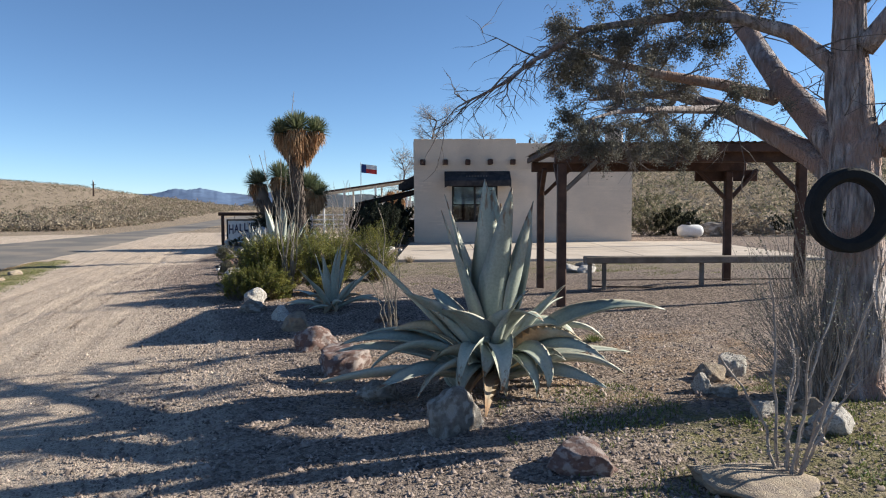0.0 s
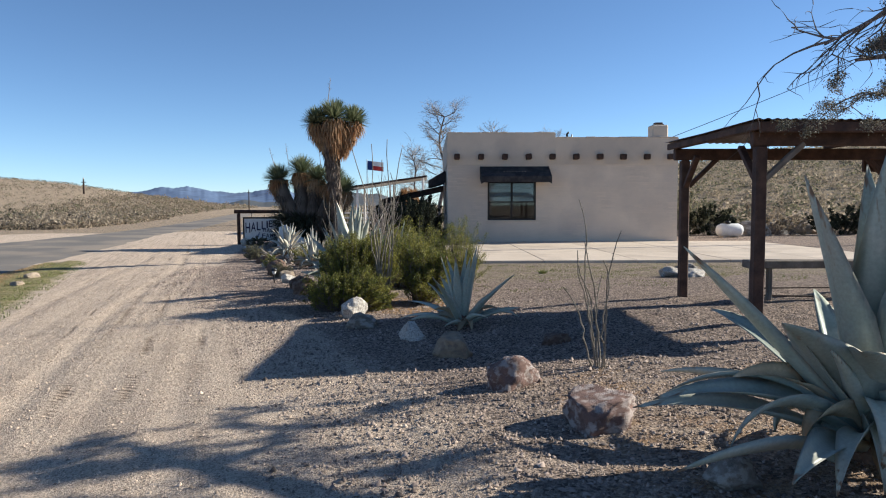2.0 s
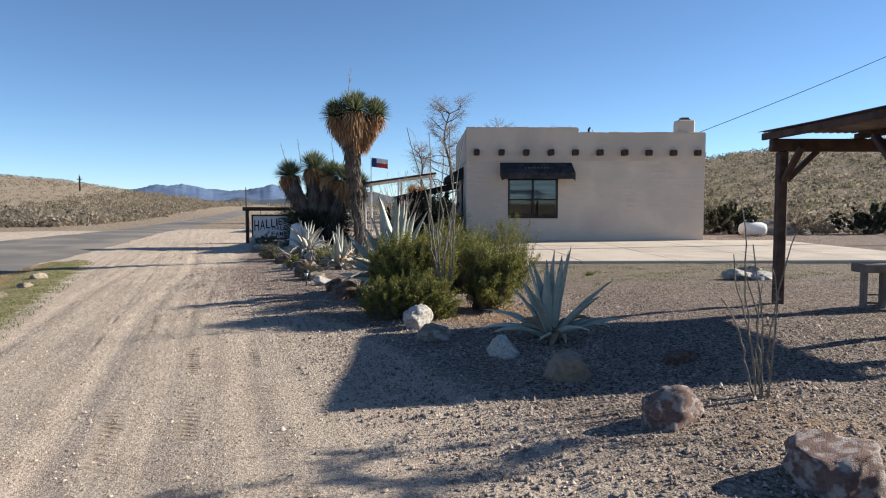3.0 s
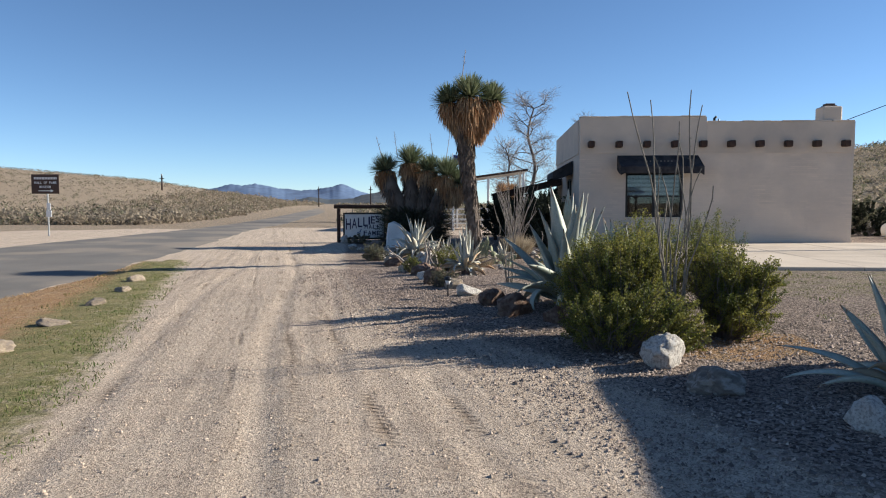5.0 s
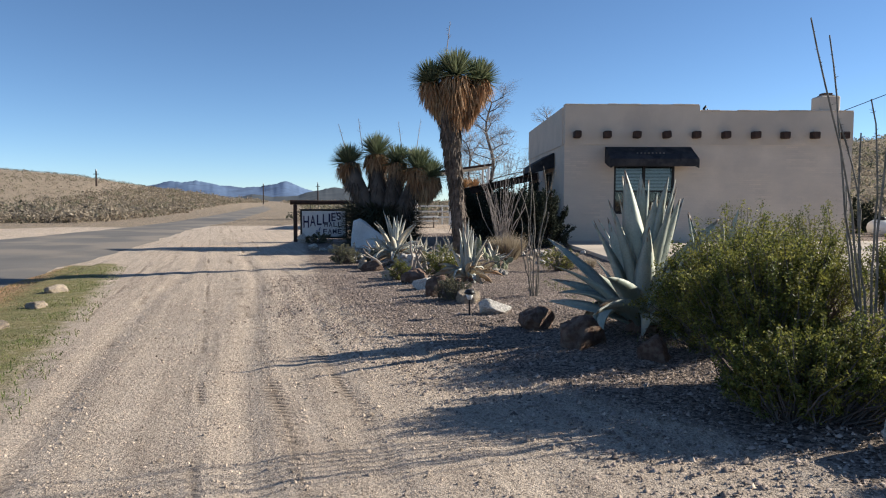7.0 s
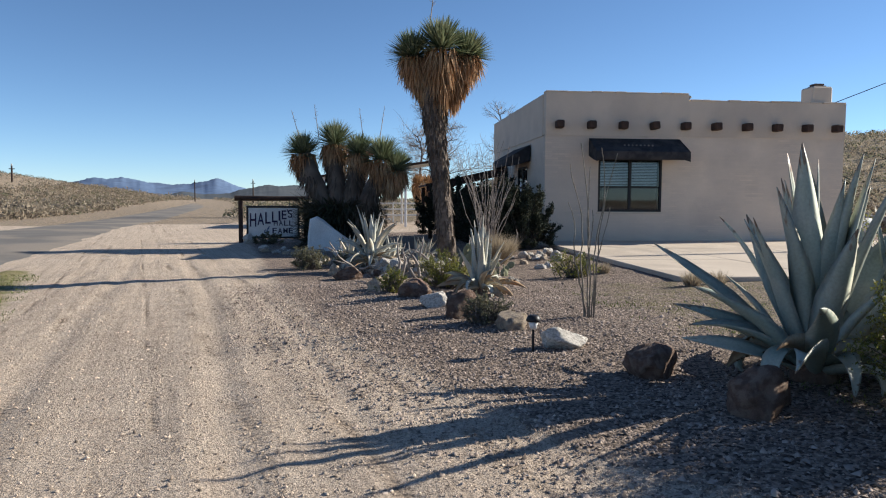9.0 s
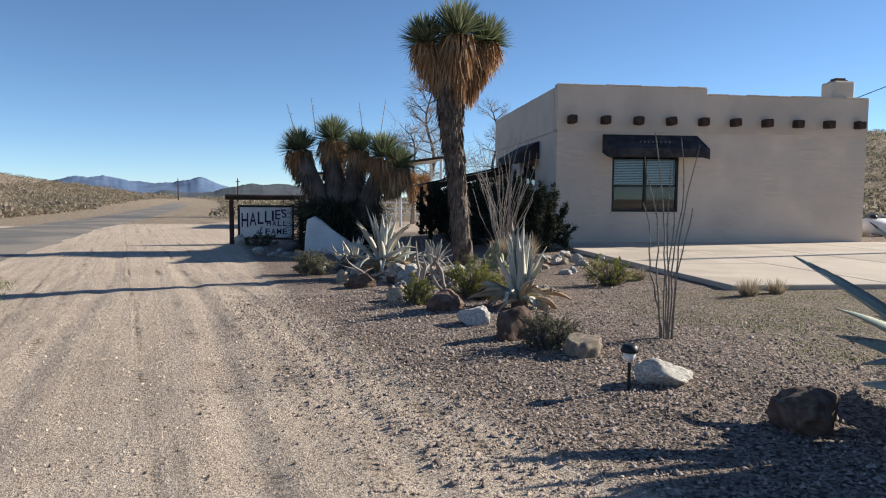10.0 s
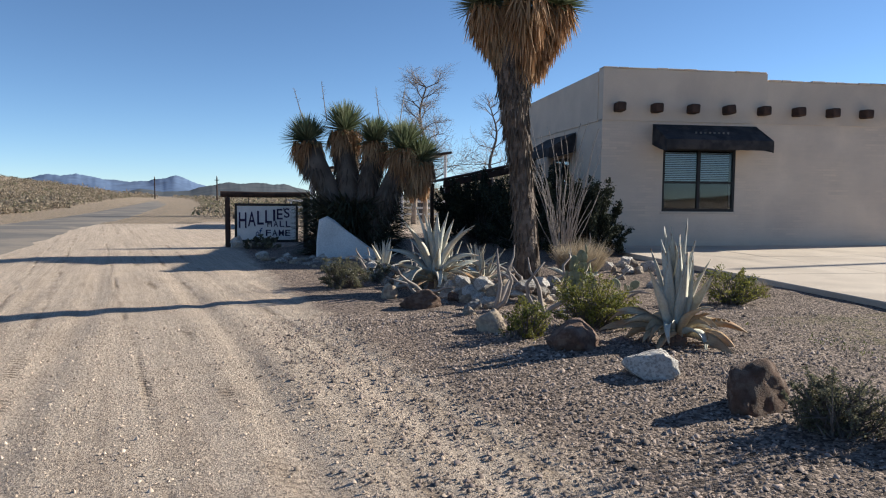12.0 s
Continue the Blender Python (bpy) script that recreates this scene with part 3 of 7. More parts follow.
# the road: a thin sheet of asphalt with a ragged edge
g = Geo()
yy = list(np.arange(-120, 60, 0.5)) + list(np.arange(60, 400, 3.0))
cols = 9
for y in yy:
    for i in range(cols):
        w = road_half(y) * (2 * i / (cols - 1) - 1)
        if i in (0, cols - 1):
            w += 0.35 * noise.noise((y * 0.5, i, 0)) + 0.12 * noise.noise((y * 2.3, i, 2))
        x = road_mid(y) + w
        g.v.append((x, y, land(x, y) + 0.012 - (0.05 if i in (0, cols - 1) else 0)))
for j in range(len(yy) - 1):
    for i in range(cols - 1):
        k = j * cols + i
        g.f.append((k, k + 1, k + cols + 1, k + cols))
single("road", g, M_ASPHALT, "worn grey asphalt country road", "road", kind="structure", smooth=True)


def ridge(name, rows, dist, material, label, seed, base=-8.0, depth=400.0):
    """A far range: a ridge line of (degrees left of ahead, height over distance), with a rough front slope."""
    az = np.linspace(rows[0][0], rows[-1][0], 160)
    g = Geo()
    for a in az:
        e = np.interp(a, [r[0] for r in rows], [r[1] for r in rows])
        for i in range(7):
            f = i / 6
            d = dist + depth * f
            bumps = noise.noise((a * 0.9, f * 3, seed)) * 0.10 + noise.noise((a * 4, f * 6, seed)) * 0.04
            h = base + (e * dist - base) * (f ** 0.8) * (1 + bumps * (1 if i else 0))
            g.v.append((-5 - d * math.tan(radians(a)), 6 + d, h))
    for j in range(len(az) - 1):
        for i in range(6):
            k = j * 7 + i
            g.f.append((k, k + 7, k + 8, k + 1))
    return single(name, g, material, label, "mountains", kind="structure", smooth=True)


ridge("backdrop_range", ((8, 0.002), (9.5, 0.014), (11, 0.026), (12.1, 0.033), (13, 0.028), (15, 0.022), (16.5, 0.025), (18.5, 0.034), (20.5, 0.032), (23, 0.022), (27, 0.004)), 2300, M_MOUNTAIN, "far desert mountain range, tinted blue for haze", 1, depth=500)
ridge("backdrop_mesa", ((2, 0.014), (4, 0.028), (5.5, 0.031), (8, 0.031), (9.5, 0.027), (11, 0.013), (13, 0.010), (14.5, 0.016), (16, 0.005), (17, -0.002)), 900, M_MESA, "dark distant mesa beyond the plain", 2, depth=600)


# ---- building ----
SLAB = -0.16
FY, BX0, BX1, BY1 = 33.0, -1.25, 8.85, 42.5
house = thing("adobe_building", (3.8, 37.5, SLAB), "single-storey tan painted adobe building with stepped parapet", "building")


def rough_wall(geo_args, material, name, parent, hole=None, along="x"):
    """A wall as a grid over its face with slightly wavy plaster, thickness behind it, and an opening cut through."""
    a0, a1, z0, z1, front, back = geo_args
    cuts_a = sorted(set([a0, a1] + list(np.arange(a0, a1, 0.3)) + ([hole[0], hole[1]] if hole else [])))
    cuts_z = sorted(set([z0, z1] + list(np.arange(z0, z1, 0.3)) + ([hole[2], hole[3]] if hole else [])))
    g = Geo()
    na, nz = len(cuts_a), len(cuts_z)
    for side, at in ((0, front), (1, back)):
        for z in cuts_z:
            for a in cuts_a:
                wob = 0.012 * noise.noise((a * 1.3, z * 1.3, front)) if side == 0 and not (hole and hole[0] - 0.05 <= a <= hole[1] + 0.05 and hole[2] - 0.05 <= z <= hole[3] + 0.05) else 0
                g.v.append((a, at + wob, z) if along == "x" else (at + wob, a, z))
    off = na * nz
    solid = {}
    for j in range(nz - 1):
        for i in range(na - 1):
            ca, cz = (cuts_a[i] + cuts_a[i + 1]) / 2, (cuts_z[j] + cuts_z[j + 1]) / 2
            solid[i, j] = not (hole and hole[0] < ca < hole[1] and hole[2] < cz < hole[3])
    for (i, j), s in solid.items():
        if not s:
            continue
        k = j * na + i
        g.f.append((k, k + 1, k + na + 1, k + na))
        g.f.append((off + k, off + k + na, off + k + na + 1, off + k + 1))
        for di, dj, a, b in ((-1, 0, k, k + na), (1, 0, k + na + 1, k + 1), (0, -1, k + 1, k), (0, 1, k + na, k + na + 1)):
            if not solid.get((i + di, j + dj), False):
                g.f.append((a, b, off + b, off + a))
    return part(name, g, material, parent)


WX0, WX1, WZ0, WZ1 = 0.50, 2.62, 0.78, 2.50
LEDGE = 3.23
rough_wall((BX0, BX1, SLAB - 0.4, LEDGE, FY, FY + 0.32), M_ADOBE, "front_wall", house, (WX0, WX1, WZ0, WZ1))
rough_wall((BX0, 3.46, LEDGE - 0.03, 4.56, FY - 0.03, FY + 0.30), M_PARAPET, "raised_parapet", house)
rough_wall((3.462, BX1, LEDGE - 0.03, 4.35, FY - 0.03, FY + 0.30), M_PARAPET, "low_parapet", house)
rough_wall((FY + 0.322, BY1, SLAB - 0.4, LEDGE, BX0, BX0 + 0.32), M_PARAPET, "side_wall", house, (35.6, 37.3, 0.95, 2.35), "y")
rough_wall((FY + 0.302, BY1, LEDGE - 0.03, 4.52, BX0 - 0.03, BX0 + 0.30), M_PARAPET, "side_parapet", house, None, "y")
part("far_side_wall", Geo().box(BX1 - 0.32, BX1, FY + 0.322, BY1, SLAB - 0.4, 4.33, 0.03), M_PARAPET, house)
part("rear_wall", Geo().box(BX0 + 0.32, BX1 - 0.32, BY1 - 0.32, BY1, SLAB - 0.4, 4.3, 0.03), M_PARAPET, house)
part("roof", Geo().box(BX0 + 0.325, BX1 - 0.325, FY + 0.325, BY1 - 0.325, 3.75, 3.95, 0.01), M_CONCRETE, house)
# floor and an added partition, both coloured dark to stand for a dim interior
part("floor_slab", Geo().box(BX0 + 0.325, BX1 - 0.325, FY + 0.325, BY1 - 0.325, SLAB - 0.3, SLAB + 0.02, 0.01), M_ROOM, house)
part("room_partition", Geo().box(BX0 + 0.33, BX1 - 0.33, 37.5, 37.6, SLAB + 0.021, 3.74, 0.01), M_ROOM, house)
# crumbling clay coping along the parapet
rng = np.random.default_rng(5)
for x0, x1, z in ((BX0, 3.44, 4.56), (3.5, BX1, 4.35)):
    x = x0
    while x < x1 - 0.1:
        w = min(rng.uniform(0.25, 0.45), x1 - x)
        part("coping_piece", Geo().box(x, x + w - 0.015, FY - 0.05 + rng.uniform(-0.015, 0.015), FY + 0.31, z + 0.003, z + 0.035 + rng.uniform(0, 0.025), 0.012), M_PARAPET, house)
        x += w
viga = make_mesh("viga", Geo().box(-0.12, 0.12, -0.36, 0.30, -0.12, 0.12, 0.03), M_DARKWOOD)
for i in range(10):
    ob = new("viga", viga)
    ob.parent = house
    ob.location = Vector((-0.83 + 1.034 * i, FY, 3.53)) - ORIGIN[house.name]
    ob.rotation_euler = (rng.normal(0, 0.02), rng.normal(0, 0.05), rng.normal(0, 0.03))
ob = new("viga", viga)
ob.parent = house
ob.location = Vector((BX1, FY + 0.9, 3.53)) - ORIGIN[house.name]
ob.rotation_euler = (0, 0, radians(90))
# chimney
ch = part("chimney", Geo().box(7.72, 8.42, FY + 0.05, FY + 0.75, 4.352, 4.93, 0.05), M_PARAPET, house)
part("chimney_cap", Geo().box(7.86, 8.28, FY + 0.2, FY + 0.6, 4.935, 4.98, 0.015).box(7.9, 8.24, FY + 0.24, FY + 0.56, 4.985, 5.05, 0.02), M_RUST, ch, "dark metal chimney cap")
part("vent_pipe", Geo().tube([(4.35, 35.0, 3.9), (4.35, 35.0, 4.72), (4.43, 35.0, 4.80)], 0.05), M_BLACK, house, "black roof vent pipe", True)
part("vent_pipe", Geo().tube([(4.65, 35.4, 3.9), (4.65, 35.4, 4.75)], 0.03), M_STEEL, house, "", True)


def window_in(parent, along, at, a0, a1, z0, z1, label):
    """A black-framed slider with two sashes, a middle rail and glass, set into a wall's opening."""
    def bx(p0, p1, d0, d1, q0, q1, e=0.006):
        return (p0, p1, at + d0, at + d1, q0, q1, e) if along == "x" else (at + d0, at + d1, p0, p1, q0, q1, e)
    m = (a0 + a1) / 2
    fr = Geo()
    for b in ((a0, a0 + 0.07, z0, z1), (a1 - 0.07, a1, z0, z1), (a0 + 0.071, a1 - 0.071, z1 - 0.07, z1), (a0 + 0.071, a1 - 0.071, z0, z0 + 0.08), (m - 0.045, m + 0.045, z0 + 0.081, z1 - 0.071)):
        fr.box(*bx(b[0], b[1], -0.02, 0.07, b[2], b[3]))
    w = part("window", fr, M_BLACK, parent, label)
    for s0, s1 in ((a0 + 0.071, m - 0.046), (m + 0.046, a1 - 0.071)):
        mz = z0 + (z1 - z0) * 0.46
        part("sash_rail", Geo().box(*bx(s0, s1, 0.0, 0.05, mz - 0.025, mz + 0.025)), M_BLACK, w)
        part("pane", Geo().box(*bx(s0, s1, 0.022, 0.03, z0 + 0.081, mz - 0.026, 0.001)), M_GLASS, w)
        part("pane", Geo().box(*bx(s0, s1, 0.022, 0.03, mz + 0.026, z1 - 0.071, 0.001)), M_GLASS, w)
    part("window_sill", Geo().box(*bx(a0 - 0.04, a1 + 0.04, -0.06, 0.0, z0 - 0.06, z0 - 0.003)), M_PARAPET, w)
    return w


win = window_in(house, "x", FY + 0.03, WX0, WX1, WZ0, WZ1, "black-framed double window with reflecting panes")
for k in range(16):
    part("blind_slat", Geo().box(WX0 + 0.09, WX1 - 0.09, FY + 0.18, FY + 0.21, 1.62 + k * 0.05, 1.650 + k * 0.05, 0.004), M_BLIND, win)
window_in(house, "y", BX0 + 0.03, 35.6, 37.3, 0.95, 2.35, "black-framed side window")


def awning(parent, along, at, a0, a1, top, low, reach, label):
    """A canvas awning on a frame: sloping top, hanging valance with a ragged hem, closed ends."""
    g = Geo()
    n = 24
    sgn = -1
    def P(a, d, z):
        return (a, at + sgn * d, z) if along == "x" else (at + sgn * d, a, z)
    for side in (0.0, 0.012):
        for i in range(n + 1):
            a = a0 + (a1 - a0) * i / n
            sag = 0.02 * noise.noise((a * 2, 0, 3))
            hem = low - 0.10 + 0.02 * noise.noise((a * 9, 1, 3)) - (0.07 if i in (0, n) else 0)
            for d, z in ((0.01, top), (reach * 0.5, (top + low + 0.14) / 2 - 0.02 + sag), (reach, low + 0.14), (reach + 0.01, low), (reach, hem)):
                g.v.append(P(a, d - side, z - side))
    k = 5 * (n + 1)
    for i in range(n):
        for j in range(4):
            q = (i * 5 + j, i * 5 + j + 1, i * 5 + j + 6, i * 5 + j + 5)
            g.f.append(q)
            g.f.append(tuple(v + k for v in q[::-1]))
    for i in (0, n):
        b = len(g.v)
        for th in (0.0, 0.012):
            a = (a0 if i == 0 else a1) + (th if i == 0 else -th)
            g.v += [P(a, 0.0, top), P(a, reach, low + 0.14), P(a, reach, low - 0.16), P(a, reach * 0.6, low - 0.10), P(a, 0.0, low + 0.05)]
        g.f += [tuple(range(b, b + 5)), tuple(range(b + 9, b + 4, -1))]
    return part("awning", g, M_CANVAS, parent, label)


aw = awning(house, "x", FY - 0.035, 0.16, 3.17, 3.12, 2.52, 0.85, "faded black canvas awning with ragged hem")
for i in range(8):
    x = 1.15 + i * 0.13
    part("faded_letter", Geo().box(x, x + 0.05, FY - 0.50, FY - 0.475, 2.80, 2.90, 0.003), M_GREYWOOD, aw)
awning(house, "y", BX0 - 0.035, 35.0, 37.9, 3.05, 2.45, 0.8, "black canvas side awning")

# porch at the far end of the side wall
porch = thing("porch", (-2.6, 41.0, SLAB - 0.3), "low dark timber porch against the side wall", "porch")
pm = Matrix(((1, 0, 0, 0), (0, 1, 0, 0), (0.22, 0, 1, 0.286), (0, 0, 0, 1)))
part("porch_roof", Geo().box(-4.6, BX0 - 0.04, 39.2, 43.6, 2.40, 2.48, 0.02, pm), M_DARKWOOD, porch)
part("porch_beam", Geo().box(-4.55, BX0 - 0.05, 39.25, 39.4, 2.16, 2.397, 0.02, pm), M_DARKWOOD, porch)
for x, y in ((-4.4, 39.4), (-2.9, 39.4), (-4.4, 43.3)):
    part("post", Geo().box(x - 0.08, x + 0.08, y - 0.08, y + 0.08, -0.6, (2.12 if y < 40 else 2.36) + 0.22 * (x + 1.3), 0.02), M_DARKWOOD, porch)

# concrete apron, cast in bays with joints between
apron = thing("concrete_apron", (4, 28, SLAB - 0.15), "pale concrete slab in front of the building", "slab", kind="structure")
for i in range(5):
    for j in range(3):
        x0, y0 = -1.45 + i * 2.72, 22.35 + j * 3.545
        part("slab_bay", Geo().box(x0, x0 + 2.705, y0, y0 + 3.53, SLAB - 0.18, SLAB + 0.002 * ((i + j) % 2), 0.012), M_CONCRETE, apron)

# ---- rocks ----
_ico = bmesh.new()
bmesh.ops.create_icosphere(_ico, subdivisions=4, radius=1.0)
ICO_V = [v.co.copy() for v in _ico.verts]
ICO_F = [tuple(v.index for v in f.verts) for f in _ico.faces]
_ico.free()
_ico = bmesh.new()
bmesh.ops.create_icosphere(_ico, subdivisions=3, radius=1.0)
ICO2_V = [v.co.copy() for v in _ico.verts]
ICO2_F = [tuple(v.index for v in f.verts) for f in _ico.faces]
_ico.free()


def rock_geo(seed, fine=True, chips=15):
    """A weathered stone of unit size: a lump with broken flats and pitting."""
    r = random.Random(seed)
    planes = []
    for _ in range(chips):
        d = Vector((r.gauss(0, 1), r.gauss(0, 1), r.gauss(0, 1))).normalized()
        planes.append((d, r.uniform(0.56, 0.94)))
    g = Geo()
    for p in (ICO_V if fine else ICO2_V):
        q = p * (1 + 0.24 * noise.noise(p * 1.3 + Vector((seed, 0, 0))))
        for d, h in planes:
            k = q.dot(d)
            if k > h:
                q = q - d * (k - h) * 0.97
        q = q * (1 + 0.13 * noise.noise(p * 2.8 + Vector((0, seed, 0))) + 0.055 * noise.noise(p * 8 + Vector((0, 0, seed))))
        g.v.append(q)
    g.f = list(ICO_F if fine else ICO2_F)
    return g


ROCKS = {}


def rock(x, y, sx, sy, sz, material, label, seed=0, turn=0.0, sink=0.25, group="", name="rock", z=None):
    """A stone lying in the ground; sx, sy, sz are its full sizes."""
    key = (seed % 17, material.name)
    if key not in ROCKS:
        ROCKS[key] = make_mesh("rock", rock_geo(seed % 17), material, True)
    ob = new(name, ROCKS[key])
    ob.scale = (sx * 0.58, sy * 0.58, sz * 0.62)
    ob.rotation_euler = (0, 0, turn)
    ob.location = (x, y, (land(x, y) if z is None else z) + sz * (0.5 - sink))
    return tagged(ob, label, "rock", group)


# ---- agaves ----
def agave_leaf(length, width, lift, curl, fold, twist, rng, thick=0.02):
    """One leaf along +x in its own frame: wide and gutter-shaped, narrowing to a spine. lift: degrees above level at the root; curl: degrees it bends down along its length."""
    n = 14
    g = Geo()
    p, ang = Vector((0, 0, 0)), radians(lift)
    pts = []
    for i in range(n + 1):
        t = i / n
        pts.append((p.copy(), ang, t))
        ang2 = radians(lift - curl * (t ** 1.4))
        p = p + Vector((math.cos(ang2), 0, math.sin(ang2))) * (length / n)
        ang = ang2
    wave, sway = rng.uniform(0, 6), rng.uniform(-0.2, 0.2) * length * (1 - 0.7 * smooth01((lift - 50) / 30))
    for p, ang, t in pts:
        w = width * 0.5 * (0.64 + 0.36 * math.sin(math.pi * 0.5 * t / 0.5) if t < 0.5 else max(0.0, 1 - (t - 0.5) / 0.5) ** 0.82)
        w = max(w, 0.004)
        up = Vector((-math.sin(ang), 0, math.cos(ang)))
        tw = radians(twist) * t
        for s in (-1, -0.5, 0, 0.5, 1):
            y = s * w
            h = fold * w * (s * s) * (1 - 0.4 * t) + 0.012 * math.sin(7 * t + wave) * s * w / width
            yy, hh = y * math.cos(tw) - h * math.sin(tw), y * math.sin(tw) + h * math.cos(tw)
            g.v.append(p + Vector((0, yy + sway * t * t, 0)) + up * hh)
        th = thick * (1 - t) ** 0.7 * 1.0 + 0.003
        for s in (0.5, 0, -0.5):
            y = s * w
            h = fold * w * (s * s) - th * (1 - 0.3 * s * s)
            yy, hh = y * math.cos(tw) - h * math.sin(tw), y * math.sin(tw) + h * math.cos(tw)
            g.v.append(p + Vector((0, yy + sway * t * t, 0)) + up * hh)
    for i in range(n):
        for j in range(8):
            k = (j + 1) % 8
            g.f.append((i * 8 + j, i * 8 + k, (i + 1) * 8 + k, (i + 1) * 8 + j))
    g.f.append(tuple(range(n * 8, n * 8 + 8)))
    return g


def leaf_mesh(name, geo, material):
    """A leaf's mesh with how far along it and how near the margin each point lies."""
    me = make_mesh(name, geo, material, True)
    at = me.color_attributes.new("leaf", "FLOAT_COLOR", "POINT")
    rows = len(geo.v) // 8
    edge = (1.0, 0.35, 0.0, 0.35, 1.0, 0.35, 0.0, 0.35)
    at.data.foreach_set("color", [c for i in range(rows) for j in range(8) for c in (i / (rows - 1), edge[j], 0.0, 1.0)])
    return me


def agave(x, y, rows, label, seed, z=None, dry=0, name="agave", group="", skin=None, leaves_at=()):
    """A rosette. rows: (count, length, width, lift, curl, first bearing, rise) from the heart outwards; leaves_at: single leaves (bearing, length, width, lift, curl, twist, rise); dry: how many dead leaves hang at the foot."""
    rng = random.Random(seed)
    z0 = land(x, y) if z is None else z
    th = thing(name, (x, y, z0), label, "agave", group)
    big = max([r[1] for r in rows] + [r[1] for r in leaves_at])
    part("heart", Geo().tube([(x, y, z0 - 0.03), (x, y, z0 + 0.10 * big), (x, y, z0 + 0.28 * big)], [0.11 * big, 0.10 * big, 0.03 * big], 10), M_ROCKBROWN, th, "", True)

    def put(kind, me, b, lift, rise):
        ob = new(kind, me)
        ob.parent = th
        k = 0.11 * big * (1 - min(lift, 80) / 125)
        ob.location = (k * math.cos(radians(b)), k * math.sin(radians(b)), rise)
        ob.rotation_euler = (rng.uniform(-0.12, 0.12), 0, radians(b))
        return ob

    for count, length, width, lift, curl, first, rise in rows:
        for i in range(count):
            b = first + 360 * i / count + rng.uniform(-18, 18)
            g = agave_leaf(length * rng.uniform(0.74, 1.1), width * rng.uniform(0.8, 1.15), lift + rng.uniform(-12, 12) * (1 if lift < 75 else 0.5), curl * rng.uniform(0.3, 1.9), rng.uniform(0.3, 0.9), rng.uniform(-70, 70), rng)
            put("leaf", leaf_mesh("leaf", g, skin or M_AGAVE), b, lift, rise)
    for b, length, width, lift, curl, twist, rise in leaves_at:
        put("leaf", leaf_mesh("leaf", agave_leaf(length, width, lift, curl, rng.uniform(0.35, 0.8), twist, rng), skin or M_AGAVE), b, lift, rise)
    for i in range(dry):
        b = 360 * i / dry + rng.uniform(-20, 20)
        g = agave_leaf(big * rng.uniform(0.3, 0.6), 0.11 * big, rng.uniform(5, 60), rng.uniform(40, 130), rng.uniform(0.4, 1.2), rng.uniform(-100, 100), rng, 0.012)
        tagged(put("dead_leaf", leaf_mesh("dead_leaf", g, M_AGAVEDRY), b, 30, 0.10 * big), "dry tan dead leaf")
    return th


AGX, AGY, ABX, ABY = -3.55, 15.45, -2.75, 15.6
BIG_AGAVE = (
    (150, 1.42, 0.29, 79, 4, 25, 0.20), (205, 1.30, 0.30, 76, 2, -30, 0.20), (250, 1.50, 0.30, 88, 3, 8, 0.20), (310, 1.46, 0.31, 80, 4, -15, 0.20),
    (20, 1.30, 0.29, 75, -6, 40, 0.20), (345, 1.36, 0.20, 76, -4, -35, 0.20), (70, 1.45, 0.29, 86, 3, 20, 0.20), (110, 1.35, 0.24, 82, 4, -10, 0.20),
    (216, 0.95, 0.38, 56, 30, 12, 0.18), (240, 0.80, 0.32, 66, 60, -15, 0.20), (300, 0.92, 0.30, 74, 105, -20, 0.20), (352, 0.80, 0.26, 68, 120, 25, 0.18), (262, 0.62, 0.24, 62, 165, -30, 0.20),
    (176, 1.42, 0.19, 47, 2, 30, 0.18), (168, 1.12, 0.18, 40, 75, 20, 0.16), (188, 1.18, 0.19, 34, 62, -25, 0.14), (198, 1.05, 0.18, 40, 95, 40, 0.14),
    (207, 1.34, 0.19, 12, 20, 60, 0.10), (183, 1.20, 0.17, 26, 46, -30, 0.10), (218, 1.05, 0.17, 20, 40, -50, 0.10), (232, 0.85, 0.16, 30, 90, 40, 0.14),
    (2, 1.46, 0.21, 44, 62, 28, 0.16), (10, 1.02, 0.18, 46, 92, -30, 0.18), (338, 0.95, 0.17, 40, 78, 35, 0.16), (352, 1.00, 0.17, 24, 60, -40, 0.10),
    (325, 0.90, 0.17, 18, 40, 30, 0.10), (20, 1.10, 0.18, 18, 30, 20, 0.12), (45, 1.15, 0.20, 40, 40, -25, 0.16), (80, 1.20, 0.20, 48, 36, 20, 0.16),
    (120, 1.20, 0.20, 42, 40, -20, 0.16), (145, 1.10, 0.18, 26, 40, 30, 0.14), (250, 0.78, 0.20, 58, 185, 35, 0.22), (268, 0.70, 0.19, 50, 190, -45, 0.20),
    (283, 0.84, 0.20, 56, 180, 50, 0.22), (296, 0.72, 0.19, 44, 170, -30, 0.18), (312, 0.76, 0.20, 50, 165, 40, 0.20), (240, 0.66, 0.18, 40, 150, -60, 0.16),
    (275, 0.95, 0.12, 60, 30, 80, 0.18), (335, 0.85, 0.10, 62, 20, -70, 0.18), (228, 0.75, 0.10, 55, 25, 75, 0.18), (200, 0.80, 0.11, 52, 12, -60, 0.18),
)
agave(0.40, 5.75, ((9, 0.55, 0.13, 40, 150, 15, 0.16),), "large blue-grey agave with drooping outer leaves", 11, dry=9, leaves_at=BIG_AGAVE)
agave(-1.65, 10.62, ((7, 0.95, 0.115, 80, 6, 40, 0.06), (6, 0.86, 0.11, 56, 14, 10, 0.05), (8, 0.78, 0.10, 20, 36, 30, 0.05)), "small blue-grey agave in the gravel", 12, dry=7)
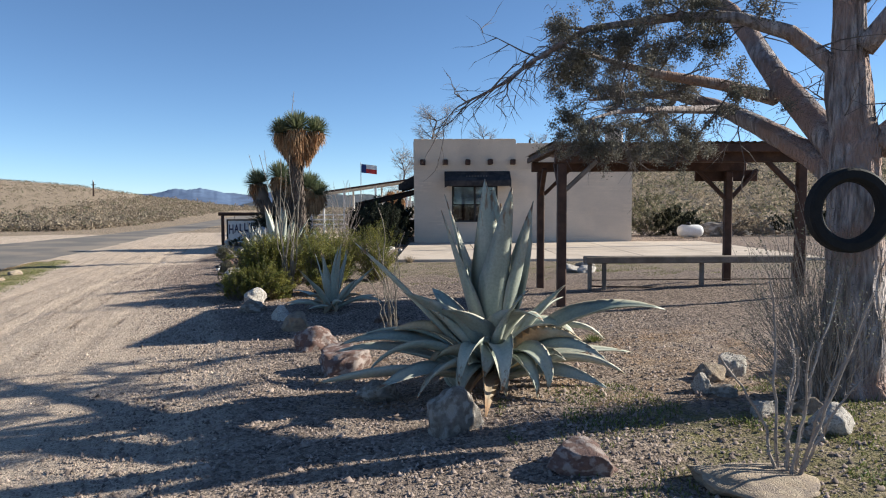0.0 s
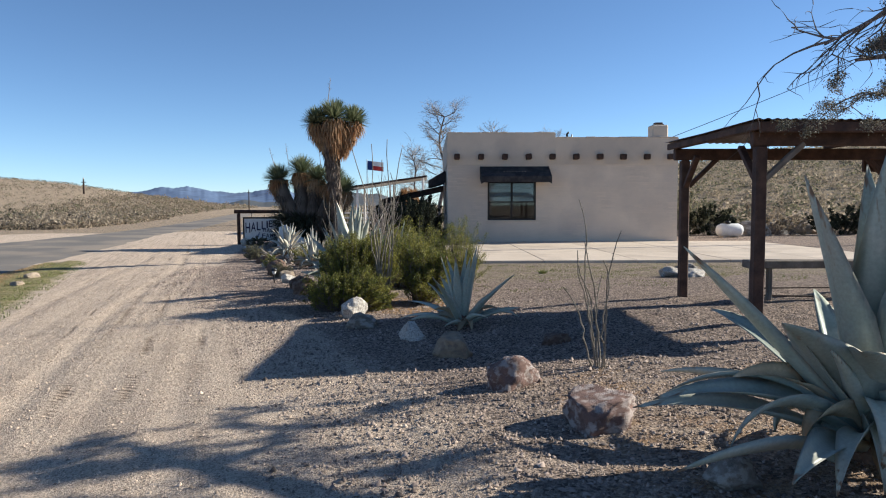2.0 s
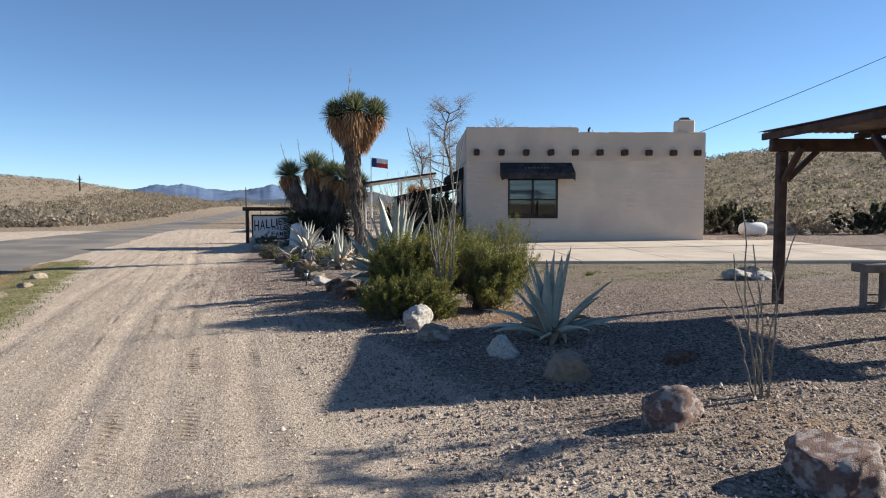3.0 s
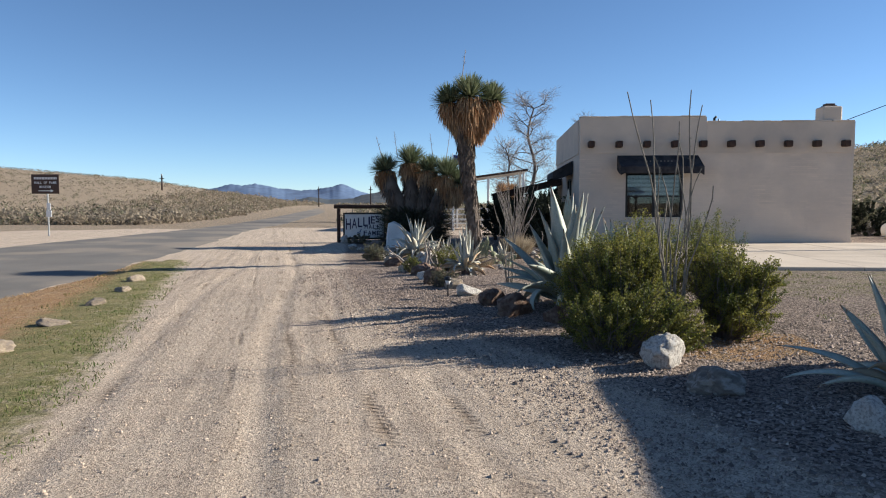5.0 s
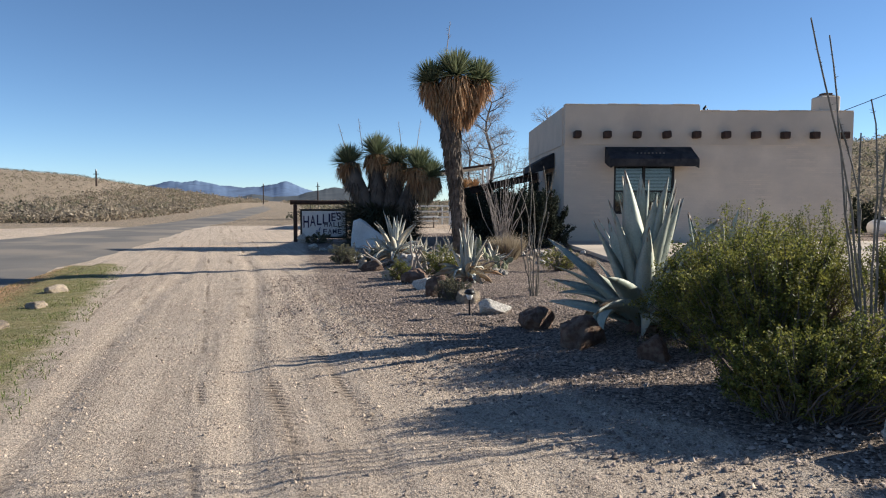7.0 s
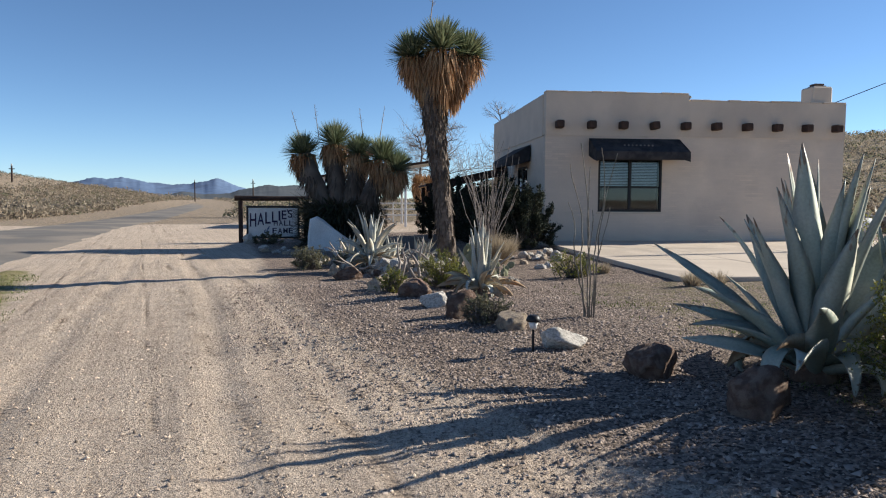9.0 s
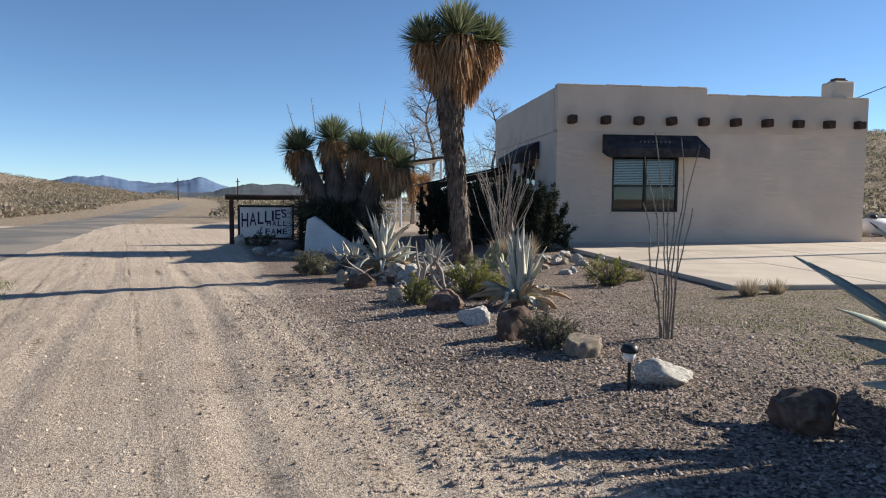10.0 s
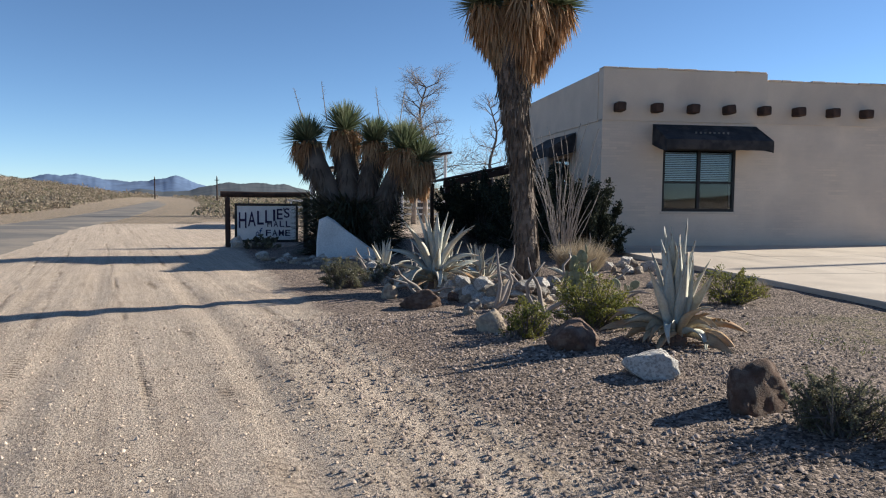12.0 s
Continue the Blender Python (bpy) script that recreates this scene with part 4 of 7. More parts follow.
agave(AGX, AGY, ((10, 1.50, 0.24, 84, 6, 20, 0.14), (10, 1.42, 0.22, 70, 10, 0, 0.12), (8, 1.3, 0.20, 52, 16, 18, 0.10), (9, 1.1, 0.20, 26, 36, 0, 0.10), (9, 0.8, 0.17, 40, 150, 10, 0.14), (5, 0.9, 0.09, 60, 20, 50, 0.12)), "large grey-green agave among rocks", 13, dry=6)
agave(ABX, ABY, ((5, 1.25, 0.17, 80, 12, 20, 0.06), (6, 1.0, 0.16, 55, 25, 0, 0.05)), "grey-green agave behind a creosote bush", 14, dry=2)
agave(-5.15, 20.9, ((10, 1.05, 0.13, 88, 3, 10, 0.06), (9, 0.95, 0.13, 84, 5, 30, 0.06), (6, 0.85, 0.12, 74, 8, 15, 0.05), (6, 0.5, 0.11, 58, 120, 40, 0.08)), "pale agave with dead tan leaves at its foot", 15, dry=26, skin=M_AGAVEPALE)
agave(-6.75, 25.6, ((9, 1.05, 0.15, 84, 8, 10, 0.22), (9, 0.95, 0.14, 66, 30, 30, 0.2), (9, 0.85, 0.13, 46, 70, 15, 0.16), (8, 0.7, 0.12, 30, 110, 5, 0.14)), "pale grey agave above the stone border", 16, z=-0.28, dry=18, skin=M_AGAVEPALE)
agave(-5.6, 27.4, ((5, 0.7, 0.1, 70, 10, 10, 0.03), (7, 0.65, 0.1, 35, 20, 30, 0.03)), "pale agave behind the tall yucca", 18, dry=3, skin=M_AGAVEPALE)

agave(-6.35, 26.9, ((5, 0.75, 0.11, 75, 12, 10, 0.05), (8, 0.7, 0.11, 40, 35, 30, 0.05)), "pale grey agave above the stone border", 19, dry=8, skin=M_AGAVEPALE)
agave(-7.3, 29.0, ((5, 0.7, 0.11, 72, 12, 10, 0.05), (8, 0.65, 0.10, 38, 35, 30, 0.05)), "pale agave near the standing stone", 20, dry=5, skin=M_AGAVEPALE)
agave(-4.3, 26.0, ((5, 0.6, 0.09, 72, 12, 10, 0.05), (7, 0.55, 0.09, 38, 35, 30, 0.05)), "small pale agave behind dry grass", 26, dry=5, skin=M_AGAVEPALE)


# ---- yuccas ----
def yucca_head(at, radius, skirt, rng, lean=(0, 0, 1), n=640, wide=0.034, hug=0.16):
    """A crown of stiff blades over a skirt of dead ones, as two blade arrays."""
    at, ax = np.array(at), np.array(lean, float)
    ax /= np.linalg.norm(ax)
    d = rng.normal(0, 1, (n, 3))
    d /= np.linalg.norm(d, axis=1, keepdims=True)
    d[:, 2] = np.where(d[:, 2] < -0.5, -d[:, 2] * 0.8, d[:, 2])
    d += ax * 0.28
    d /= np.linalg.norm(d, axis=1, keepdims=True)
    live = blades(at + d * 0.05 * radius, d, radius * rng.uniform(0.8, 1.08, n), np.full(n, wide), 0.10 * np.clip(1 - d[:, 2], 0, 1) * rng.uniform(0, 1, n), rng)
    m = int(n * 1.9)
    u = rng.uniform(0, 1, m) ** 1.2
    a = rng.uniform(0, 2 * math.pi, m)
    out = np.stack([np.cos(a), np.sin(a), np.zeros(m)], 1)
    pull = np.array([0.0, 0, 1]) * 0.35 + ax * 0.65
    root = at - pull * (u * skirt * 0.8)[:, None] + out * (radius * (0.46 - 0.22 * u) * rng.uniform(0.75, 1.1, m))[:, None]
    dd = out * (hug * (0.85 - 0.68 * u))[:, None] + np.array([0, 0, -1.0]) * (0.45 + 0.8 * u)[:, None] + rng.normal(0, 0.12, (m, 3))
    dead = blades(root, dd, radius * (0.80 - 0.35 * u) * rng.uniform(0.5, 1.0, m), np.full(m, wide * 0.9), rng.uniform(0.05, 0.3, m), rng)
    return live, dead


def yucca(x, y, z0, trunk, heads, label, seed, thatch=0, stalks=(), frayed=0):
    """A tree yucca. trunk: tubes of (points, radii); heads: (place, radius, skirt length, lean)."""
    rng = np.random.default_rng(seed)
    th = thing("tree_yucca", (x, y, z0), label, "yucca")
    for pts, rad in trunk:
        part("trunk", Geo().tube(pts, rad, 14), M_YUCCABARK if not thatch else M_YUCCAGREY, th, "", True)
    if frayed:
        u = rng.uniform(0, 1, frayed) ** 0.6
        pp, rr2 = np.array(trunk[0][0], float), np.array(trunk[0][1])
        p = np.stack([np.interp(u * 3.9 - 0.4, pp[:, 2], pp[:, 0]), np.full(frayed, y), u * 3.9 - 0.4], 1)
        r = np.interp(p[:, 2], pp[:, 2], rr2)
        a = rng.uniform(0, 2 * math.pi, frayed)
        out = np.stack([np.cos(a), np.sin(a), np.zeros(frayed)], 1)
        soup("frayed_bark", [blades(p + out * r[:, None], out * 0.12 + np.array([0, 0, -1.0]) + rng.normal(0, 0.12, (frayed, 3)), rng.uniform(0.1, 0.3, frayed), np.full(frayed, 0.03), np.zeros(frayed), rng)], M_YUCCAGREY, th, "frayed grey bark and leaf stubs")
    if thatch:
        arr = []
        for pts, rad in trunk:
            pts = np.array(pts, float)
            u = rng.uniform(0, len(pts) - 1.001, thatch)
            i = u.astype(int)
            p = pts[i] + (pts[i + 1] - pts[i]) * (u - i)[:, None]
            r = np.interp(u, range(len(pts)), rad)
            a = rng.uniform(0, 2 * math.pi, thatch)
            out = np.stack([np.cos(a), np.sin(a), np.zeros(thatch)], 1)
            arr.append(blades(p + out * r[:, None] * 0.9, out * 0.35 + np.array([0, 0, -1.0]) + rng.normal(0, 0.15, (thatch, 3)), rng.uniform(0.25, 0.55, thatch), np.full(thatch, 0.035), np.zeros(thatch), rng))
        soup("thatch", arr, M_YUCCAGREY, th, "shaggy grey thatch of old leaves")
    for at, radius, skirt, lean in heads:
        live, dead = yucca_head(at, radius, skirt, rng, lean)
        soup("crown", [live], M_YUCCA, th, "green crown of stiff pointed leaves")
        soup("skirt", [dead], M_YUCCADRY, th, "skirt of hanging rusty dead leaves")
    for p0, p1 in stalks:
        p0, p1 = Vector(p0), Vector(p1)
        pts = [p0.lerp(p1, i / 6) + Vector((noise.noise((i, seed, 0)), 0, 0)) * 0.05 for i in range(7)]
        g = Geo().tube(pts, [0.018, 0.016, 0.014, 0.012, 0.010, 0.008, 0.005], 5)
        for i in range(10):
            b = p0.lerp(p1, 0.55 + 0.044 * i)
            s = Vector((rng.normal(0, 1), rng.normal(0, 1), 0.6)).normalized() * (0.13 - 0.008 * i)
            g.tube([b, b + s], [0.006, 0.003], 4)
        part("flower_stalk", g, M_PALETWIG, th, "dry grey flower stalk")
    return th


YX, YY = -5.25, 26.35
yucca(YX, YY, -0.45, [([(YX + 0.22, YY, -0.5), (YX + 0.14, YY, 0.5), (YX + 0.05, YY, 1.6), (YX - 0.08, YY, 2.6), (YX - 0.12, YY, 3.5), (YX - 0.12, YY, 4.3)], [0.24, 0.19, 0.175, 0.215, 0.30, 0.20])],
      [((YX - 0.58, YY, 4.22), 0.60, 1.15, (-0.62, 0, 1)), ((YX + 0.00, YY - 0.25, 4.36), 0.68, 1.45, (0.0, -0.2, 1)), ((YX + 0.62, YY + 0.1, 4.30), 0.58, 1.55, (0.62, 0.1, 1))],
      "tall tree yucca with green crowns and rusty skirt", 21, thatch=0, frayed=1100, stalks=(((YX - 0.25, YY, 4.7), (YX - 0.12, YY, 5.75)),))
MX, MY = -7.9, 35.0
yucca(MX, MY, -0.55, [([(MX, MY, -0.6), (MX - 0.35, MY, 0.8), (MX - 0.85, MY, 1.9), (MX - 1.1, MY + 0.3, 2.6)], [0.40, 0.34, 0.30, 0.24]),
                      ([(MX, MY, -0.6), (MX, MY, 1.2), (MX - 0.1, MY + 0.4, 2.9)], [0.38, 0.34, 0.24]),
                      ([(MX + 0.15, MY, -0.6), (MX + 0.5, MY - 0.2, 1.1), (MX + 0.7, MY - 0.2, 2.6)], [0.36, 0.30, 0.22]),
                      ([(MX + 0.2, MY, -0.6), (MX + 0.9, MY - 0.4, 0.8), (MX + 1.5, MY - 0.6, 2.2)], [0.36, 0.32, 0.24])],
      [((MX - 1.15, MY + 0.3, 2.66), 0.78, 1.0, (-0.25, 0, 1)), ((MX - 0.1, MY + 0.4, 3.0), 0.84, 1.15, (0, 0, 1)), ((MX + 0.72, MY - 0.2, 2.66), 0.70, 1.0, (0.1, -0.2, 1)), ((MX + 1.5, MY - 0.6, 2.45), 0.82, 1.1, (0.2, 0, 1)), ((MX + 1.95, MY - 0.6, 2.1), 0.74, 1.0, (0.5, 0, 1))],
      "clump of short tree yuccas with shaggy trunks", 22, thatch=900,
      stalks=(((MX - 1.25, MY, 3.2), (MX - 1.5, MY, 4.1)), ((MX - 0.6, MY, 3.2), (MX - 0.75, MY, 4.3)), ((MX + 0.9, MY, 3.0), (MX + 0.75, MY, 4.2)), ((MX + 1.4, MY, 3.0), (MX + 1.6, MY, 4.3))))


# ---- ocotillos ----
def ocotillo(x, y, count, height, spread, label, seed, lean=(0, 0), skin=None, thick=1.0, spine=1.0):
    """Thorny wands from one root; each wand is a part with its short spines."""
    rng = random.Random(seed)
    z0 = land(x, y)
    th = thing("ocotillo", (x, y, z0), label, "ocotillo")
    for i in range(count):
        a = 2 * math.pi * i / count + rng.uniform(-0.4, 0.4)
        s, h = spread * rng.uniform(0.25, 1.0), height * rng.uniform(0.5, 1.05)
        ph = rng.uniform(0, 9)
        pts, rad = [], []
        for k in range(13):
            t = k / 12
            wob = 0.034 * height * t * math.sin((4 + ph * 0.5) * t + ph) + 0.03 * noise.noise((k * 0.9, ph, 0))
            pts.append(Vector((x + 0.05 * math.cos(a) + s * math.cos(a) * t ** 1.3 + wob + lean[0] * t, y + 0.05 * math.sin(a) + s * math.sin(a) * t ** 1.3 + wob * 0.7 + lean[1] * t, z0 - 0.02 + h * t)))
            rad.append((0.0105 * (1 - 0.6 * t) + 0.002) * thick)
        g = Geo().tube(pts, rad, 6)
        for k in range(64):
            t = rng.uniform(0.04, 0.98)
            f = t * 12
            b = pts[int(f)].lerp(pts[min(12, int(f) + 1)], f - int(f))
            d = Vector((rng.gauss(0, 1), rng.gauss(0, 1), 0.5)).normalized()
            q = d.cross(Vector((0, 0, 1))).normalized() * 0.004
            m = len(g.v)
            g.v += [b - q, b + q, b + d * spine * rng.uniform(0.014, 0.034), b + Vector((0, 0, 0.006))]
            g.f += [(m, m + 1, m + 2), (m + 1, m + 3, m + 2), (m + 3, m, m + 2)]
        part("wand", g, skin or M_STEM, th)
    return th


ocotillo(-2.75, 12.75, 12, 2.5, 0.40, "grey thorny ocotillo growing through a shrub", 31, (0, 0), None, 0.85)
ocotillo(-0.56, 8.1, 8, 1.5, 0.20, "grey thorny young ocotillo", 32, (-0.08, 0), None, 0.65)
ocotillo(-4.28, 18.45, 8, 2.0, 0.26, "tall bare ocotillo beside a pale rock", 33, (0, 0), None, 0.75)
ocotillo(1.79, 3.6, 10, 1.05, 0.42, "bare thorny ocotillo at the driveway's edge", 34, (0.1, 0), M_PALETWIG, 0.75, 1.3)
ocotillo(-3.85, 28.2, 46, 2.9, 0.9, "dense bare ocotillo with many grey wands", 35, (0, 0), M_PALETWIG, 0.75)


# ---- shrubs ----
def shrub(x, y, blobs, leaf_mat, label, seed, count=5000, size=0.022, twigs=40, twig_mat=None, name="shrub", z=None, category="shrub", flat=0.0, stem=0.008):
    """A bush: stems from the root into clumps, each clump a cloud of small leaves with gaps. blobs: (dx, dy, z, rx, ry, rz)."""
    rng = np.random.default_rng(seed)
    z0 = land(x, y) if z is None else z
    th = thing(name, (x, y, z0), label, category)
    g = Geo()
    cents = []
    tot = sum(b[3] * b[4] * b[5] for b in blobs)
    for b in blobs:
        c, r = np.array([x + b[0], y + b[1], z0 + b[2]]), np.array(b[3:6])
        m = max(8, int(twigs * b[3] * b[4] * b[5] / tot))
        tips = []
        for _ in range(m):
            d = rng.normal(0, 1, 3)
            d /= np.linalg.norm(d)
            tip = c + d * r * (0.4 + 0.95 * rng.beta(1.6, 1.2)) + np.array([0, 0, 0.12 * r[2]])
            root = np.array([x + b[0] * 0.3, y + b[1] * 0.3, z0]) + rng.normal(0, 0.05, 3) * np.array([1, 1, 0])
            mid = root * 0.45 + tip * 0.55 + rng.normal(0, 0.06, 3)
            g.tube([root - np.array([0, 0, 0.03]), mid, tip], [stem, stem * 0.6, stem * 0.25], 5, False)
            tips.append((mid, tip))
        k = int(count * b[3] * b[4] * b[5] / tot)
        ti = rng.integers(0, m, k)
        mids, ends = np.array([t[0] for t in tips])[ti], np.array([t[1] for t in tips])[ti]
        u = rng.beta(2.2, 0.9, (k, 1))
        p = mids + (ends - mids) * u + rng.normal(0, 1, (k, 3)) * np.minimum(r * 0.06, 0.022 + 0.02 * r)
        cents.append(p[p[:, 2] > z0 + 0.02])
    part("stem_tangle", g, twig_mat or M_TWIG, th)
    soup("foliage", [leaves(np.concatenate(cents), size, rng, flat)], leaf_mat, th)
    return th


shrub(-3.25, 13.15, ((-0.10, 0.0, 0.78, 0.34, 0.36, 0.27), (0.22, 0.1, 0.86, 0.22, 0.26, 0.24), (-0.32, 0.2, 0.62, 0.26, 0.3, 0.26), (0.0, -0.1, 0.42, 0.34, 0.3, 0.2)), M_CREOSOTE, "dense dark green creosote bush by the drive", 41, 58000, 0.0125, 560)
shrub(-3.45, 12.35, ((0, 0, 0.32, 0.30, 0.28, 0.22), (0.42, -0.05, 0.36, 0.30, 0.28, 0.24), (0.68, -0.1, 0.28, 0.24, 0.26, 0.2), (-0.26, 0.15, 0.30, 0.22, 0.24, 0.2), (0.12, 0.05, 0.52, 0.12, 0.15, 0.12)), M_CREOSOTE, "low olive green creosote bush behind a white rock", 42, 48000, 0.0118, 560)
shrub(-2.2, 13.0, ((0, 0, 0.72, 0.30, 0.32, 0.26), (0.24, 0.1, 0.50, 0.28, 0.3, 0.24), (-0.12, 0.25, 0.92, 0.18, 0.2, 0.16), (0.12, -0.25, 0.32, 0.32, 0.28, 0.2), (0.42, -0.1, 0.66, 0.18, 0.2, 0.18)), M_CREOSOTE, "yellow-green creosote bush over dry litter", 43, 48000, 0.012, 560)
shrub(-2.35, 31.0, ((0, 0, 0.9, 0.85, 0.7, 0.85), (-0.6, 0.2, 0.9, 0.7, 0.6, 0.8), (0.5, 0.1, 0.65, 0.55, 0.5, 0.6), (0.1, 0, 1.35, 0.5, 0.5, 0.4)), M_SHADELEAF, "evergreen shrub at the building's corner, shade in its leaf colour", 44, 32000, 0.036, 220)
shrub(-2.75, 34.0, ((0, 0, 1.0, 0.9, 0.8, 1.1), (-0.8, 0.2, 0.9, 0.8, 0.6, 0.9), (0.6, 0.5, 1.3, 0.6, 0.6, 0.9)), M_SHADELEAF, "evergreen shrub beside the porch, shade in its leaf colour", 45, 24000, 0.042, 200)
shrub(-5.45, 18.3, ((0, 0, 0.16, 0.24, 0.2, 0.15), (-0.1, 0.1, 0.18, 0.15, 0.15, 0.14)), M_SCRUBGREEN, "small green bush beside a rock", 46, 7000, 0.010, 150)
shrub(-5.6, 22.0, ((0, 0, 0.28, 0.36, 0.32, 0.27), (0.2, -0.25, 0.22, 0.26, 0.25, 0.2)), M_CREOSOTE, "low green bush in the rock bed", 47, 9000, 0.013, 150)
shrub(-8.1, 26.8, ((0, 0, 0.25, 0.38, 0.32, 0.25), (-0.25, 0.1, 0.22, 0.25, 0.25, 0.2)), M_SCRUBGREEN, "small scrubby bush at the drive's edge", 48, 8000, 0.015, 120)
shrub(-7.45, 27.6, ((0, 0, 0.18, 0.2, 0.2, 0.18),), M_SAGE, "small silvery sage bush", 49, 1500, 0.022, 30)
shrub(-3.0, 23.6, ((0, 0, 0.24, 0.42, 0.36, 0.22), (0.2, 0.1, 0.28, 0.2, 0.2, 0.2)), M_CREOSOTE, "sparse green bush by the concrete slab", 50, 5000, 0.014, 120)
shrub(-6.42, 21.5, ((0, 0, 0.20, 0.22, 0.2, 0.18),), M_CREOSOTE, "low green plant between stones", 51, 4000, 0.012, 80)
shrub(2.75, 4.95, ((-0.15, 0.2, 0.75, 0.38, 0.36, 0.62), (0.1, 0.1, 0.5, 0.35, 0.3, 0.45), (-0.35, 0.1, 0.4, 0.3, 0.3, 0.35)), M_SAGE, "grey twiggy bare bush at the tree's foot", 52, 9000, 0.007, 420, M_PALETWIG, stem=0.0036)
shrub(-10.6, 36.8, ((0, 0, 0.22, 0.5, 0.3, 0.2), (0.5, -0.1, 0.18, 0.3, 0.3, 0.18)), M_SCRUBGREEN, "low dark bush under the sign", 53, 2500, 0.03, 40)

# two unseen bushes, added up-sun of the big agave to throw shade on it
shrub(-2.35, 15.75, ((0, 0, 0.75, 0.5, 0.5, 0.5), (0.3, -0.3, 0.5, 0.4, 0.4, 0.4), (-0.2, -0.6, 0.6, 0.4, 0.4, 0.5)), M_CREOSOTE, "unseen creosote bush added to shade a big agave", 54, 26000, 0.012, 260)
shrub(-1.5, 15.9, ((0, 0, 0.75, 0.5, 0.5, 0.5), (0.1, -0.4, 0.45, 0.4, 0.4, 0.4)), M_CREOSOTE, "second unseen creosote bush added to shade a big agave", 55, 22000, 0.012, 220)

shrub(-3.2, 14.25, ((0, 0, 0.55, 0.5, 0.42, 0.45), (0.35, 0.25, 0.7, 0.45, 0.4, 0.42), (-0.2, 0.25, 0.45, 0.4, 0.35, 0.35)), M_CREOSOTE, "dark green creosote bush beside a big agave", 56, 42000, 0.013, 420)

shrub(-3.6, 37.4, ((0, 0, 1.1, 1.0, 0.9, 1.0), (-0.75, 0.4, 1.0, 0.7, 0.8, 0.9), (0.9, 0.2, 1.0, 0.8, 0.8, 0.9)), M_SHADELEAF, "evergreen shrub under the side awning, shade in its leaf colour", 57, 30000, 0.044, 220)
shrub(-3.3, 42.0, ((0, 0, 1.0, 1.1, 0.9, 1.0), (1.2, 0.2, 1.0, 0.9, 0.9, 1.0)), M_SHADELEAF, "evergreen hedge behind the porch, shade in its leaf colour", 58, 20000, 0.052, 160)


def grass_tuft(x, y, r, h, n, material, label, seed, name="grass_tuft", z=None):
    rng = np.random.default_rng(seed)
    z0 = land(x, y) if z is None else z
    a, q = rng.uniform(0, 2 * math.pi, n), rng.uniform(0, 1, n) ** 0.6
    base = np.stack([x + 0.35 * r * q * np.cos(a), y + 0.35 * r * q * np.sin(a), np.full(n, z0 - 0.01)], 1)
    d = np.stack([np.cos(a) * q * r * 0.9, np.sin(a) * q * r * 0.9, np.full(n, h)], 1) + rng.normal(0, 0.08 * h, (n, 3))
    return soup(name, [blades(base, d, h * rng.uniform(0.6, 1.1, n), np.full(n, 0.007), rng.uniform(0, 0.35, n), rng)], material, None, label, "grass", origin=(x, y, z0))


grass_tuft(-1.55, 21.7, 0.22, 0.34, 420, M_DRYGRASS, "tuft of straw-coloured dry grass by the slab", 61)
grass_tuft(-1.0, 21.9, 0.2, 0.3, 320, M_DRYGRASS, "tuft of straw-coloured dry grass by the slab", 62)
grass_tuft(-2.2, 24.2, 0.2, 0.3, 320, M_DRYGRASS, "tuft of straw-coloured dry grass by the slab", 63)
grass_tuft(-3.75, 27.4, 0.55, 0.8, 4200, M_DRYGRASS, "large clump of tan dry grass behind the agaves", 64)
grass_tuft(-4.8, 23.3, 0.4, 0.42, 700, M_DRYGRASS, "clump of tan dry grass among cactus", 65)
grass_tuft(0.6, 18.5, 0.16, 0.16, 200, M_GRASS, "small green weed in the gravel", 66)
grass_tuft(1.6, 7.4, 0.14, 0.13, 160, M_GRASS, "small green weed in the gravel", 67)


def cactus(x, y, n, label, seed, z=None):
    """A prickly pear: flat oval pads growing out of one another."""
    rng = random.Random(seed)
    z0 = land(x, y) if z is None else z
    th = thing("prickly_pear", (x, y, z0), label, "cactus")
    me = make_mesh("pad", Geo().add([Vector((v.x * 0.5 * (1 - 0.18 * v.z), v.y * 0.09, v.z * 0.62 + 0.6)) for v in ICO2_V], ICO2_F), M_CACTUS, True)
    stock = [(Vector((rng.uniform(-0.25, 0.25), rng.uniform(-0.25, 0.25), -0.03)), rng.uniform(-0.3, 0.3), rng.uniform(0, 3)) for _ in range(4)]
    for i in range(n):
        p, tilt, turn = stock[rng.randrange(len(stock))]
        s = rng.uniform(0.11, 0.17)
        ob = new("pad", me)
        ob.parent = th
        t2, r2 = tilt + rng.uniform(-0.5, 0.5), turn + rng.uniform(-0.9, 0.9)
        ob.matrix_basis = Matrix.LocRotScale(p, Euler((rng.uniform(-0.2, 0.2), t2, r2)), (s, s, s))
        stock.append((p + Euler((0, t2, r2)).to_matrix() @ Vector((0, 0, s * 1.1)), t2, r2))
        if stock[-1][0].z > 0.75:
            stock.pop()
    return th


cactus(-4.95, 24.4, 26, "grey-green prickly pear cactus in the bed", 71)
cactus(-4.55, 24.75, 12, "grey-green prickly pear cactus near the yucca", 72)
cactus(-4.2, 24.35, 12, "grey-green prickly pear cactus near the yucca", 73)

